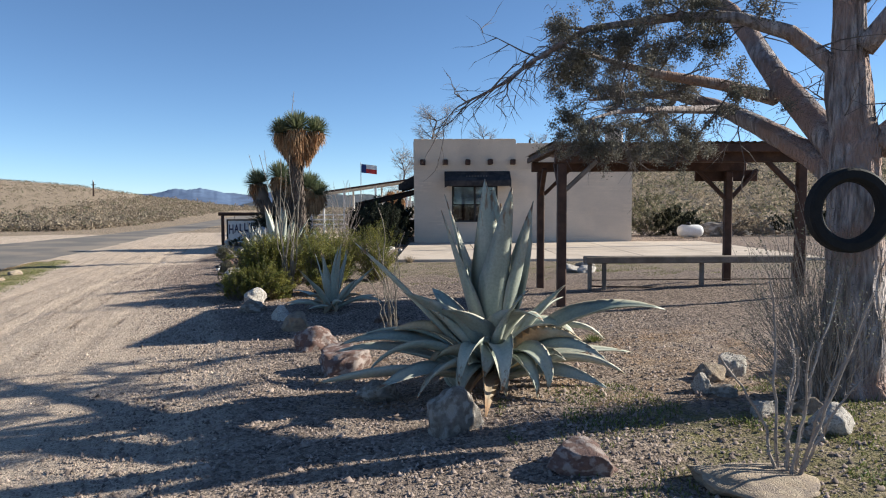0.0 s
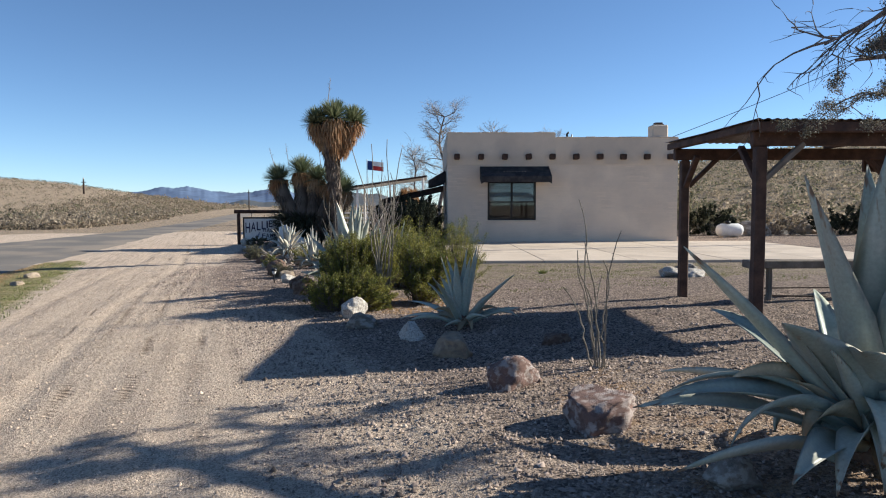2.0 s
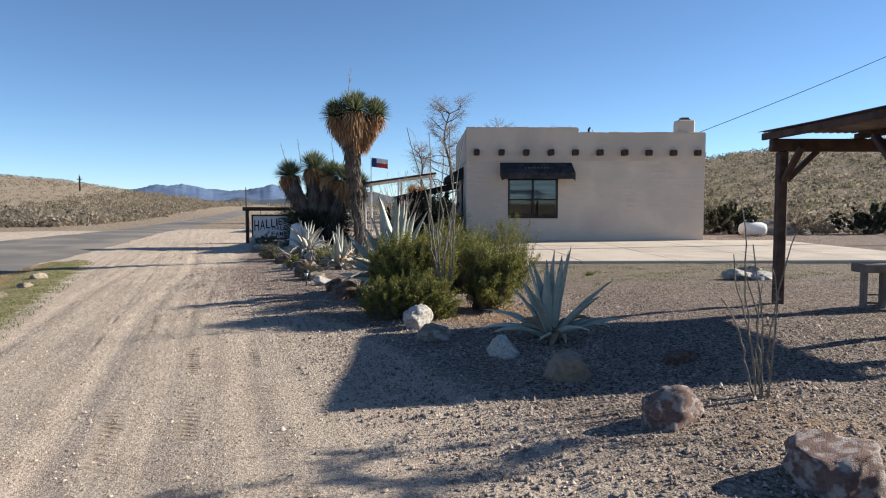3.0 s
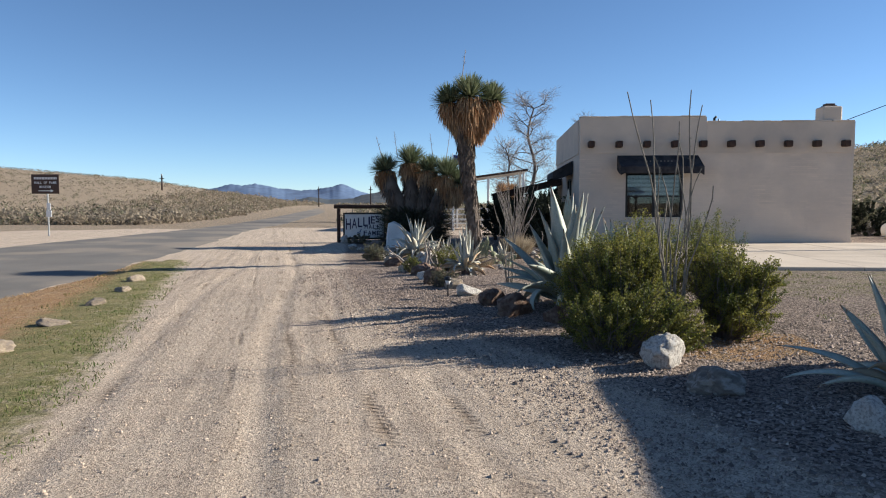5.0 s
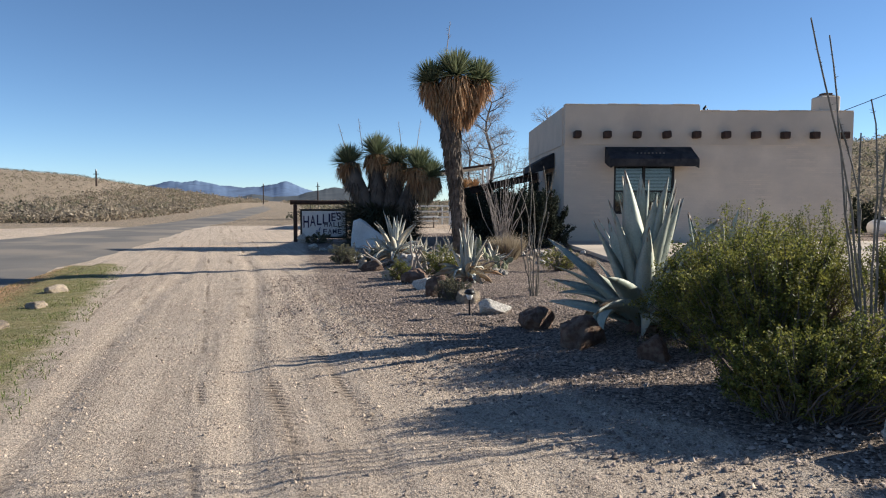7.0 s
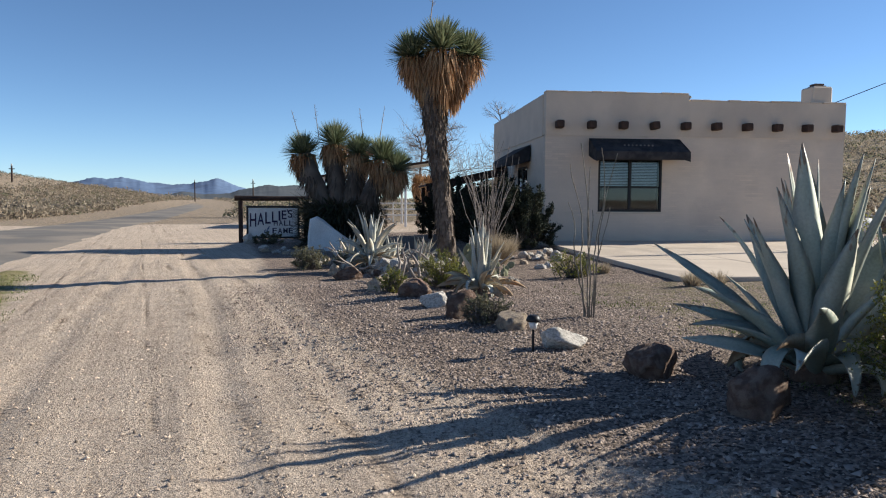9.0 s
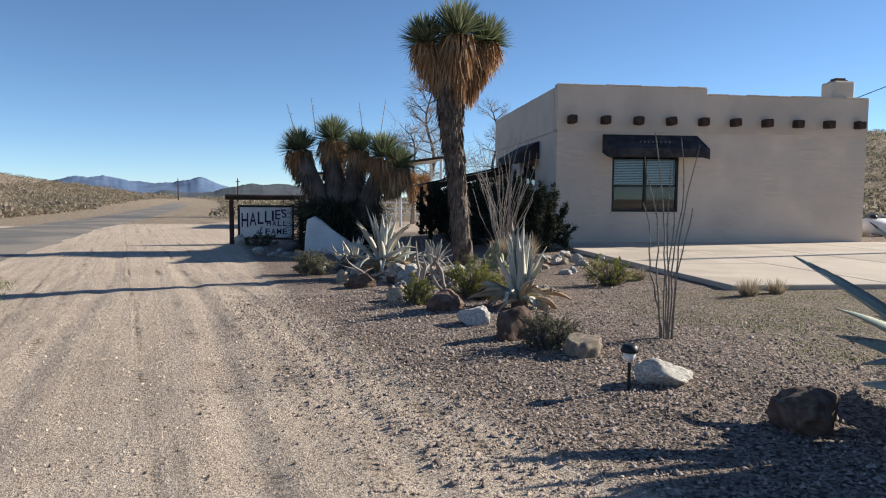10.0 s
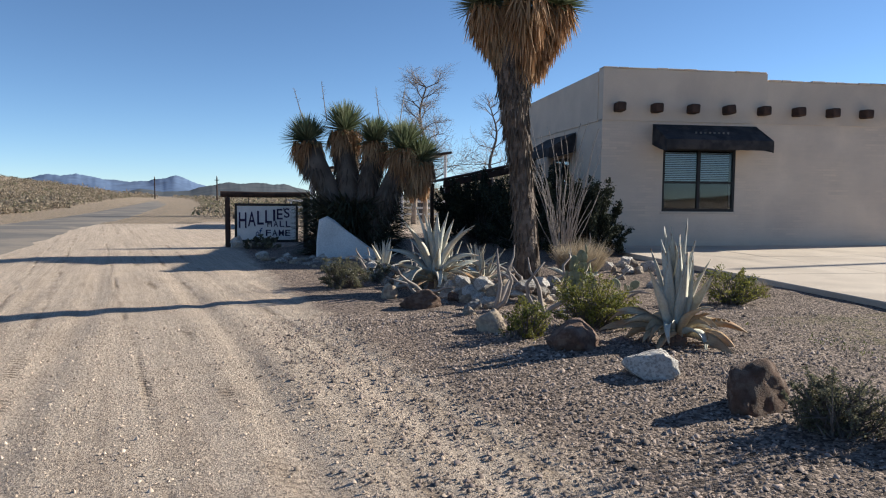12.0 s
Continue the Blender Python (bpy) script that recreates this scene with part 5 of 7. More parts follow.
# ---- pergola ----
perg = thing("pergola", (3.4, 11.1, 0.05), "dark-stained timber pergola with a corrugated metal roof", "pergola")
PX0, PX1, PY0, PY1, PB = 1.68, 5.02, 9.92, 12.45, 2.09
for x, y in ((PX0, PY0), (PX0 + 0.06, PY1), (PX1, PY0), (PX1, PY1)):
    part("post", Geo().box(x - 0.062, x + 0.062, y - 0.062, y + 0.062, land(x, y) - 0.1, PB, 0.014), M_PERGOLA, perg)
for y in (PY0, PY1):
    part("beam", Geo().box(PX0 - 0.1, PX1 + 0.3, y - 0.05, y + 0.05, PB + 0.002, PB + 0.17, 0.012), M_PERGOLA, perg)
for x in (PX0 - 0.02, 2.8, 3.9, PX1 + 0.02):
    part("rafter", Geo().box(x - 0.03, x + 0.03, PY0 - 0.22, PY1 + 0.12, PB + 0.173, PB + 0.25, 0.008), M_PERGOLA, perg)
part("fascia", Geo().box(PX0 - 0.12, PX1 + 0.32, PY0 - 0.27, PY0 - 0.225, PB + 0.13, PB + 0.25, 0.008), M_PERGOLA, perg)
part("fascia", Geo().box(PX0 - 0.165, PX0 - 0.122, PY0 - 0.27, PY1 + 0.13, PB + 0.16, PB + 0.25, 0.008), M_PERGOLA, perg)


def brace(x0, y0, z0, x1, y1, z1, material=M_PERGOLA):
    a, b = Vector((x0, y0, z0)), Vector((x1, y1, z1))
    d = b - a
    m = Matrix.Translation(a) @ d.to_track_quat("Z", "Y").to_matrix().to_4x4()
    return part("brace", Geo().box(-0.04, 0.04, -0.03, 0.03, 0, d.length, 0.008, m), material, perg)


brace(PX0 + 0.05, PY0 - 0.02, 1.72, PX0 + 0.48, PY0 - 0.02, 2.12, M_GREYWOOD)
brace(PX0, PY0 + 0.06, 1.70, PX0, PY0 + 0.5, 2.12)
brace(PX0 + 0.06, PY1 - 0.06, 1.70, PX0 + 0.06, PY1 - 0.5, 2.12)
brace(PX0 + 0.12, PY1, 1.70, PX0 + 0.55, PY1, 2.12)
brace(PX1 - 0.05, PY0, 1.68, PX1 - 0.5, PY0, 2.12)
brace(PX1 - 0.05, PY1, 1.62, PX1 - 0.55, PY1, 2.12)
brace(PX1 + 0.05, PY1, 1.62, PX1 + 0.5, PY1, 2.12)
part("header_board", Geo().box(PX1 - 0.55, PX1 + 0.55, PY1 + 0.07, PY1 + 0.13, 1.92, 2.12, 0.01), M_PERGOLA, perg)
g = Geo()
nw = 230
for k in range(2):
    for j, y in enumerate((PY0 - 0.30, (PY0 + PY1) / 2, PY1 + 0.16)):
        for i in range(nw + 1):
            x = PX0 - 0.2 + (PX1 - PX0 + 0.58) * i / nw
            g.v.append((x, y, PB + 0.272 + 0.009 * math.sin(x * 2 * math.pi / 0.1) + 0.012 * noise.noise((x, y, 2)) - 0.004 * k))
for k in range(2):
    for j in range(2):
        for i in range(nw):
            a = (k * 3 + j) * (nw + 1) + i
            q = (a, a + 1, a + nw + 2, a + nw + 1)
            g.f.append(q if k == 0 else q[::-1])
part("corrugated_roof", g, M_RUST, perg, "rusty corrugated roof sheet", True)

bench = thing("plank_bench", (3.8, 11.75, 0.05), "long weathered plank bench on thin legs", "bench")
part("plank", Geo().box(2.38, 6.0, 11.62, 11.9, 0.55, 0.66, 0.012), M_GREYWOOD, bench)
for x in (2.46, 2.70, 4.32, 5.85):
    part("leg", Geo().box(x - 0.03, x + 0.03, 11.70, 11.78, land(x, 11.75) - 0.06, 0.548, 0.008), M_GREYWOOD, bench)
part("lower_rail", Geo().tube([(2.46, 11.80, 0.16), (3.8, 11.80, 0.13), (5.85, 11.80, 0.16)], 0.014, 6), M_DARKWOOD, bench)
part("lower_rail", Geo().tube([(2.46, 11.80, 0.26), (5.85, 11.80, 0.27)], 0.010, 6), M_DARKWOOD, bench)


# ---- juniper tree with a hanging tyre ----
TX, TY = 3.0, 5.1
juniper = thing("juniper_tree", (TX, TY, land(TX, TY)), "old juniper with shaggy bark and drooping dead branches", "tree")


def rough_tube(pts, radii, seed, sides=22, ridges=0.12):
    """A trunk or limb with stringy ridged bark."""
    fine, rad = [], []
    for i in range(len(pts) - 1):
        for k in range(6):
            t = k / 6
            fine.append(Vector(pts[i]).lerp(Vector(pts[i + 1]), t))
            rad.append(radii[i] + (radii[i + 1] - radii[i]) * t)
    fine.append(Vector(pts[-1]))
    rad.append(radii[-1])
    for i in range(1, len(fine) - 1):
        fine[i] = fine[i] + Vector((noise.noise((i * 0.3, seed, 0)), noise.noise((i * 0.3, seed, 5)), 0)) * rad[i] * 0.25
    g = Geo().tube(fine, rad, sides)
    out = []
    for i, p in enumerate(g.v):
        c = fine[min(i // sides, len(fine) - 1)]
        v = Vector(p)
        a = (i % sides) * 6.2832 / sides
        s = 1 + ridges * noise.noise((math.cos(a) * 4, math.sin(a) * 4, v.z * 1.1 + seed)) + ridges * 0.6 * noise.noise((math.cos(a) * 9, math.sin(a) * 9, v.z * 2.2 + seed))
        out.append(c + (v - c) * s)
    g.v = out
    return g


part("trunk", rough_tube([(TX, TY, -0.1), (TX - 0.02, TY, 0.3), (TX - 0.03, TY, 1.0), (TX - 0.04, TY, 1.7), (TX - 0.05, TY + 0.05, 2.1), (TX - 0.06, TY + 0.08, 2.6), (TX - 0.06, TY + 0.1, 3.4), (TX, TY + 0.2, 4.6), (TX, TY + 0.3, 6.0)], [0.30, 0.20, 0.168, 0.158, 0.125, 0.105, 0.10, 0.075, 0.04], 1, 40, 0.34), M_BARK, juniper, "", True)
BOUGHS = [
    ([(TX - 0.06, TY, 1.62), (2.86, 5.5, 1.88), (2.80, 5.9, 2.06), (2.76, 6.5, 2.29), (2.71, 7.15, 2.50), (2.50, 7.6, 2.66), (2.15, 8.0, 2.74), (1.7, 8.2, 2.7)], [0.105, 0.095, 0.088, 0.078, 0.066, 0.05, 0.034, 0.014]),
    ([(TX - 0.05, TY, 1.72), (2.92, 5.5, 2.08), (2.89, 6.1, 2.54), (2.82, 6.5, 2.95), (2.74, 6.8, 3.32), (2.4, 7.2, 3.8)], [0.12, 0.11, 0.098, 0.085, 0.065, 0.02]),
    ([(TX - 0.05, TY + 0.1, 1.85), (2.88, 5.2, 2.15), (2.87, 5.25, 2.50), (2.60, 5.35, 2.77), (2.22, 5.4, 2.90), (1.85, 5.6, 2.96), (1.2, 5.85, 2.93), (0.77, 5.94, 2.70), (0.50, 5.92, 2.50), (0.15, 5.9, 2.32)], [0.085, 0.072, 0.066, 0.055, 0.042, 0.034, 0.026, 0.018, 0.012, 0.005]),
    ([(TX + 0.1, TY, 1.9), (3.5, 5.0, 2.3), (4.1, 5.1, 2.7), (4.8, 5.2, 3.2)], [0.10, 0.075, 0.05, 0.02]),
    ([(TX, TY, 2.6), (3.4, 4.9, 3.2), (3.9, 4.6, 3.9)], [0.08, 0.06, 0.02]),
    ([(TX, TY, 3.0), (2.4, 4.8, 3.6), (1.6, 4.5, 4.2)], [0.08, 0.05, 0.02]),
    ([(2.85, 6.1, 2.40), (2.37, 6.0, 2.50), (1.76, 5.9, 2.58), (1.4, 5.9, 2.68), (1.01, 5.9, 2.80)], [0.055, 0.045, 0.034, 0.022, 0.008]),
    ([(TX, TY, 3.0), (3.5, 5.8, 3.4), (3.8, 6.6, 3.7)], [0.08, 0.05, 0.02]),
    ([(2.74, 6.9, 2.42), (2.3, 6.6, 2.38), (1.8, 6.3, 2.34), (1.45, 6.0, 2.28), (1.2, 5.8, 2.2)], [0.045, 0.036, 0.026, 0.016, 0.006]),
    ([(2.5, 7.6, 2.66), (2.45, 7.9, 2.5), (2.2, 8.2, 2.4), (1.9, 8.4, 2.45)], [0.035, 0.026, 0.016, 0.006]),
]
for i, (pts, rad) in enumerate(BOUGHS):
    part("limb", rough_tube(pts, rad, i + 3, 16, 0.2), M_BARK, juniper, "", True)
jr = random.Random(8)
twig = Geo()
tips = []


def grow(p, d, length, r, depth, droop):
    """A dead or leafy twig that forks as it goes."""
    pts, q = [p], p
    for k in range(4):
        d = (d + Vector((jr.gauss(0, 0.22), jr.gauss(0, 0.22), jr.gauss(0, 0.16) - droop))).normalized()
        q = q + d * length / 4
        pts.append(q)
        if depth and jr.random() < 0.75:
            side = (d + Vector((jr.gauss(0, 0.8), jr.gauss(0, 0.8), jr.gauss(0, 0.5)))).normalized()
            grow(q, side, length * 0.6, r * 0.55, depth - 1, droop)
    twig.tube(pts, [r, r * 0.8, r * 0.6, r * 0.4, r * 0.15], 5, False)
    tips.append((pts[2], pts[-1]))


for pts, rad in BOUGHS:
    for i in range(1, len(pts)):
        for k in range(4 if pts[i][0] < 2.6 and pts[i][1] > 5.3 else 1):
            a = Vector(pts[i - 1]).lerp(Vector(pts[i]), jr.random())
            if a.z < 2.0:
                continue
            grow(a, Vector((jr.gauss(-0.25, 0.7), jr.gauss(0, 0.7), jr.gauss(0.05, 0.5))).normalized(), jr.uniform(0.3, 0.62), 0.009, 2, 0.08)
for k in range(7):
    grow(Vector((1.2 - 0.14 * k, 5.9, 2.93 - 0.085 * k)), Vector((-0.7, jr.gauss(0, 0.4), -0.5)).normalized(), 0.34, 0.008, 2, 0.12)
part("twig_tangle", twig, M_TWIG, juniper, "bare dark drooping twigs", kind="stuff")
rng = np.random.default_rng(81)
mids = np.array([t[0] for t in tips])
ends = np.array([t[1] for t in tips])
keep = ((mids[:, 0] > 0.95) & (mids[:, 0] < 2.6) & (mids[:, 2] > 1.95)) | (mids[:, 2] > 3.9)
mids, ends = mids[keep], ends[keep]
lump = np.array([noise.noise(Vector(m) * 1.6) for m in mids])
mids, ends = mids[lump > -0.02], ends[lump > -0.02]
n = 115000
ti = rng.integers(0, len(mids), n)
p = mids[ti] + (ends[ti] - mids[ti]) * rng.uniform(0, 1.05, (n, 1)) + rng.normal(0, 0.028, (n, 3))
soup("crown", [leaves(p, 0.0096, rng)], M_JUNIPER, juniper, "sparse grey-green scale foliage in clumps")

tyre = Geo()
TC, R0, NT = Vector((2.715, 4.74, 1.46)), 0.235, 40
for i in range(NT):
    a = 2 * math.pi * i / NT
    er = Vector((math.cos(a), -0.05, math.sin(a)))
    for dr, dy in ((-0.045, 0.03), (-0.045, -0.03), (-0.018, -0.055), (0.03, -0.052), (0.046, -0.035), (0.048, 0.035), (0.03, 0.052), (-0.018, 0.055)):
        w = 1 + 0.05 * ((i % 2) if dr > 0.05 else 0)
        tyre.v.append(TC + er * (R0 + dr * w) + Vector((0, dy, 0)))
for i in range(NT):
    for j in range(8):
        k, j2 = (i + 1) % NT, (j + 1) % 8
        tyre.f.append((i * 8 + j, i * 8 + j2, k * 8 + j2, k * 8 + j))
single("hanging_tyre", tyre, M_TYRE, "black rubber tyre hung on the tree trunk", "tyre", at=tuple(TC))


# ---- sign by the drive ----
SGY = 37.8
sign = thing("roadside_sign", (-10.6, SGY, -0.52), "white painted sign in a black frame between dark posts", "sign")
for x in (-11.84, -9.44):
    part("post", Geo().box(x - 0.075, x + 0.075, SGY - 0.075, SGY + 0.075, -0.7, 1.06, 0.02), M_DARKWOOD, sign)
part("top_beam", rough_tube([(-12.05, SGY, 1.16), (-10.6, SGY, 1.15), (-9.3, SGY, 1.16)], [0.10, 0.09, 0.085], 4, 12, 0.08), M_DARKWOOD, sign)
board = part("board", Geo().box(-11.56, -9.75, SGY - 0.03, SGY + 0.03, -0.27, 0.80, 0.01), M_SIGNWHITE, sign, "white sign board with dark lettering")
for b in ((-11.63, -9.68, 0.803, 0.88), (-11.63, -9.68, -0.35, -0.273)):
    part("frame_rail", Geo().box(b[0], b[1], SGY - 0.05, SGY + 0.05, b[2], b[3], 0.012), M_BLACK, sign)
for b in ((-11.63, -11.563), (-9.747, -9.68)):
    part("frame_stile", Geo().box(b[0], b[1], SGY - 0.05, SGY + 0.05, -0.272, 0.802, 0.012), M_BLACK, sign)
for x in (-11.2, -10.05):
    part("hanger", Geo().tube([(x, SGY, 0.88), (x, SGY, 1.07)], 0.012, 6), M_BLACK, sign)


def letter(ch, x, y, z, h, w, material, parent, lean=0.0, bold=0.012):
    """One painted letter, facing the drive: height h and width w in metres."""
    cu = bpy.data.curves.new("letter", "FONT")
    cu.body, cu.size, cu.extrude, cu.offset = ch, 1.0, 0.004, bold
    tmp = bpy.data.objects.new("letter_tmp", cu)
    scene.collection.objects.link(tmp)
    me = bpy.data.meshes.new_from_object(tmp.evaluated_get(bpy.context.evaluated_depsgraph_get()))
    bpy.data.objects.remove(tmp)
    co = np.array([v.co[:] for v in me.vertices])
    lo, hi = co.min(0), co.max(0)
    o = ORIGIN[parent.name]
    for v in me.vertices:
        u, t = (v.co.x - lo[0]) / (hi[0] - lo[0]), (v.co.y - lo[1]) / (hi[1] - lo[1])
        v.co = Vector((x + u * w + lean * t * h, y - v.co.z, z + t * h)) - o
    me.materials.append(material)
    ob = new("letter", me)
    ob.parent = parent
    ORIGIN[ob.name] = o
    return ob


LY = SGY - 0.038
x = -11.50
for i, ch in enumerate("HALLIES"):
    w = (0.23, 0.24, 0.20, 0.20, 0.07, 0.18, 0.17)[i]
    top, low = 0.60 + 0.022 * i, 0.10 + 0.055 * i
    letter(ch, x, LY, low, top - low, w, M_LETTER, board)
    x += w + 0.045
letter("'", -10.13, LY, 0.66, 0.09, 0.03, M_LETTER, board)
for i, ch in enumerate("HALL"):
    letter(ch, -10.63 + 0.19 * i, LY, 0.14, 0.19, 0.145, M_LETTER, board)
for i, ch in enumerate("of"):
    letter(ch, -11.0 + 0.10 * i, LY, -0.14 + 0.03 * i, 0.13 + 0.09 * i, 0.085, M_BLUELETTER, board, 0.2)
for i, ch in enumerate("FAME"):
    letter(ch, -10.68 + 0.20 * i, LY, -0.15, 0.20, 0.16, M_LETTER, board)

sign.location.x += 0.23

# tall brown guide sign across the road
GX, GY = -28.9, 43.0
gs = thing("guide_sign", (GX, GY, land(GX, GY)), "brown road guide sign with pale lettering on a pole", "sign")
part("pole", Geo().tube([(GX, GY, -0.7), (GX, GY, 2.9)], 0.045, 8), M_STEEL, gs)
panel = part("panel", Geo().box(GX - 0.85, GX + 0.72, GY - 0.1, GY - 0.06, 1.82, 2.88, 0.01), M_BROWNSIGN, gs)
for i in range(15):
    part("letter_bar", Geo().box(GX - 0.68 + i * 0.088, GX - 0.62 + i * 0.088, GY - 0.108, GY - 0.103, 2.60, 2.72, 0.002), M_WHITE, panel)
for i, ch in enumerate("HALL OF FAME"):
    if ch != " ":
        letter(ch, GX - 0.66 + i * 0.106, GY - 0.105, 2.36, 0.13, 0.08, M_WHITE, panel)
for i, ch in enumerate("MUSEUM"):
    letter(ch, GX - 0.38 + i * 0.11, GY - 0.105, 2.13, 0.13, 0.085, M_WHITE, panel)
part("arrow", Geo().box(GX - 0.45, GX + 0.25, GY - 0.108, GY - 0.103, 1.96, 2.0, 0.002).add([(GX + 0.25, GY - 0.106, 2.06), (GX + 0.25, GY - 0.106, 1.90), (GX + 0.42, GY - 0.106, 1.98), (GX + 0.25, GY - 0.102, 2.06), (GX + 0.25, GY - 0.102, 1.90), (GX + 0.42, GY - 0.102, 1.98)], [(0, 1, 2), (5, 4, 3), (0, 2, 5, 3), (1, 4, 5, 2), (0, 3, 4, 1)]), M_WHITE, panel, "white arrow")
part("small_plate", Geo().box(GX - 0.07, GX + 0.24, GY - 0.09, GY - 0.06, 0.55, 0.9, 0.01), M_WHITE, gs, "small white plate")
part("small_plate", Geo().box(GX - 0.03, GX + 0.2, GY - 0.09, GY - 0.06, 0.93, 1.3, 0.01), M_WHITE, gs, "small white plate")

# upright white stone beside the yucca clump
out2 = [(-0.78, -0.75), (-0.76, 0.0), (-0.70, 0.52), (-0.50, 0.60), (-0.30, 0.50), (0.05, 0.22), (0.45, -0.06), (0.74, -0.30), (0.80, -0.75)]
g = Geo()
WSX, WSY = -8.0, 33.6
for d, s in ((-0.20, 0.93), (-0.14, 1.0), (0.12, 1.0), (0.20, 0.92)):
    for i, (a, b) in enumerate(out2):
        k = 0.03 * noise.noise((a * 3, b * 3, d * 9))
        g.v.append((WSX + a * s + k, WSY + d + 0.12 * b + 0.04 * noise.noise((a * 2, b * 2, 4)), b * s - 0.02 + k))
m = len(out2)
for j in range(3):
    for i in range(m):
        k = (i + 1) % m
        g.f.append((j * m + i, j * m + k, (j + 1) * m + k, (j + 1) * m + i))
g.f.append(tuple(range(m)))
g.f.append(tuple(range(3 * m, 4 * m))[::-1])
single("standing_stone", g, M_STANDING, "upright whitish wedge-shaped stone beside yuccas", "rock", at=(WSX, WSY, -0.6))

# low growth round the yucca clump's foot, its shade put into the blade colour
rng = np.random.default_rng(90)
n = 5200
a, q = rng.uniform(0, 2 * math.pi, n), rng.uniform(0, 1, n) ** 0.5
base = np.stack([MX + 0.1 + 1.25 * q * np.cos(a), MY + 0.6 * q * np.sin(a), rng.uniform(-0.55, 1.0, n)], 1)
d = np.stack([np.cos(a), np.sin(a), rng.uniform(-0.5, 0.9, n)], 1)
soup("low_yucca", [blades(base, d, rng.uniform(0.4, 0.8, n), np.full(n, 0.035), rng.uniform(0, 0.3, n), rng)], M_YUCCASHADE, None, "spiky low yucca growth around trunks, shade in its colour", "yucca", origin=(MX, MY, -0.55))


# ---- garden light ----
glx, gly = -5.3, 16.8
gz = land(glx, gly)
light = thing("garden_light", (glx, gly, gz), "small black solar garden light on a stake", "garden light")
part("stake", Geo().tube([(glx, gly, gz - 0.05), (glx, gly, gz + 0.22)], 0.012, 8), M_BLACK, light)
part("lens", Geo().tube([(glx, gly, gz + 0.22), (glx, gly, gz + 0.29)], [0.025, 0.048], 12), M_WHITE, light, "pale plastic lens", True)
part("cap", Geo().tube([(glx, gly, gz + 0.29), (glx, gly, gz + 0.305), (glx, gly, gz + 0.34), (glx, gly, gz + 0.348)], [0.062, 0.066, 0.05, 0.03], 14), M_BLACK, light, "", True)


# ---- stone border of the raised bed ----
border = thing("stone_border", (-6.4, 24.5, -0.45), "low dry-stacked border of pale stones round the bed", "stone border")
rr = random.Random(14)
STONES = [make_mesh("stone", rock_geo(s, False), (M_ROCKGREY, M_ROCKWHITE, M_ROCKTAN)[s % 3]) for s in (41, 42, 43, 44, 45, 46)]
arc = [(-7.6, 28.4), (-7.39, 27.83), (-7.24, 27.50), (-6.84, 26.46), (-6.64, 25.28), (-6.43, 24.59), (-6.15, 24.01), (-5.88, 23.87), (-5.49, 24.02), (-5.21, 24.30)]
for course in range(3):
    for i in range(len(arc) - 1):
        a, b = Vector((*arc[i], 0)), Vector((*arc[i + 1], 0))
        k = max(1, round((b - a).length / 0.23))
        for j in range(k):
            p = a.lerp(b, (j + rr.uniform(0.2, 0.8)) / k)
            ob = new("stone", STONES[rr.randrange(6)])
            ob.parent = border
            s = rr.uniform(0.10, 0.16)
            ob.scale = (s * rr.uniform(1.0, 1.4), s, s * rr.uniform(0.55, 0.8))
            ob.rotation_euler = (rr.uniform(-0.2, 0.2), rr.uniform(-0.2, 0.2), rr.uniform(0, 6.28))
            ob.location = Vector((p.x + rr.uniform(-0.05, 0.05), p.y + rr.uniform(-0.05, 0.05) + 0.07 * course, land(p.x, p.y) + 0.05 + 0.105 * course)) - ORIGIN[border.name]
for i in range(80):
    u = rr.random()
    x, y = -9.6 + 4.2 * u + rr.uniform(-0.6, 0.6), 33.5 - 9.5 * u + rr.uniform(-0.5, 0.9)
    s = rr.uniform(0.12, 0.30)
    rock(x, y, s, s * 0.8, s * rr.uniform(0.5, 0.8), rr.choice((M_ROCKWHITE, M_ROCKGREY, M_ROCKGREY, M_ROCKTAN)), "pale stone edging the planted bed", rr.randrange(17), rr.uniform(0, 3), group="bed edging stones")

# weathered driftwood-like roots in the bed
for i, (x, y) in enumerate(((-5.4, 25.3), (-6.1, 25.6), (-3.0, 29.4), (-5.0, 25.0), (-5.7, 24.9), (-6.6, 26.3), (-6.9, 27.6), (-4.5, 24.9), (-6.3, 23.4), (-5.9, 22.6), (-6.9, 24.9), (-5.1, 23.2), (-7.3, 26.4), (-4.6, 26.6), (-7.6, 29.6), (-5.5, 26.8))):
    rw = random.Random(i + 3)
    g = Geo()
    for k in range(3):
        p, d = Vector((x, y, land(x, y) + 0.04)), Vector((rw.uniform(-1, 1), rw.uniform(-0.5, 0.5), 0.35)).normalized()
        pts = [p]
        for m in range(5):
            d = (d + Vector((rw.gauss(0, 0.4), rw.gauss(0, 0.4), rw.gauss(-0.05, 0.3)))).normalized()
            p = p + d * 0.16
            p.z = max(p.z, land(p.x, p.y) + 0.03)
            pts.append(p)
        g.tube(pts, [0.035, 0.03, 0.025, 0.02, 0.014, 0.006], 7)
    single("dead_branch", g, M_PALETWIG, "bleached dead branch lying in the bed", "branch", smooth=True, at=(x, y, land(x, y)))

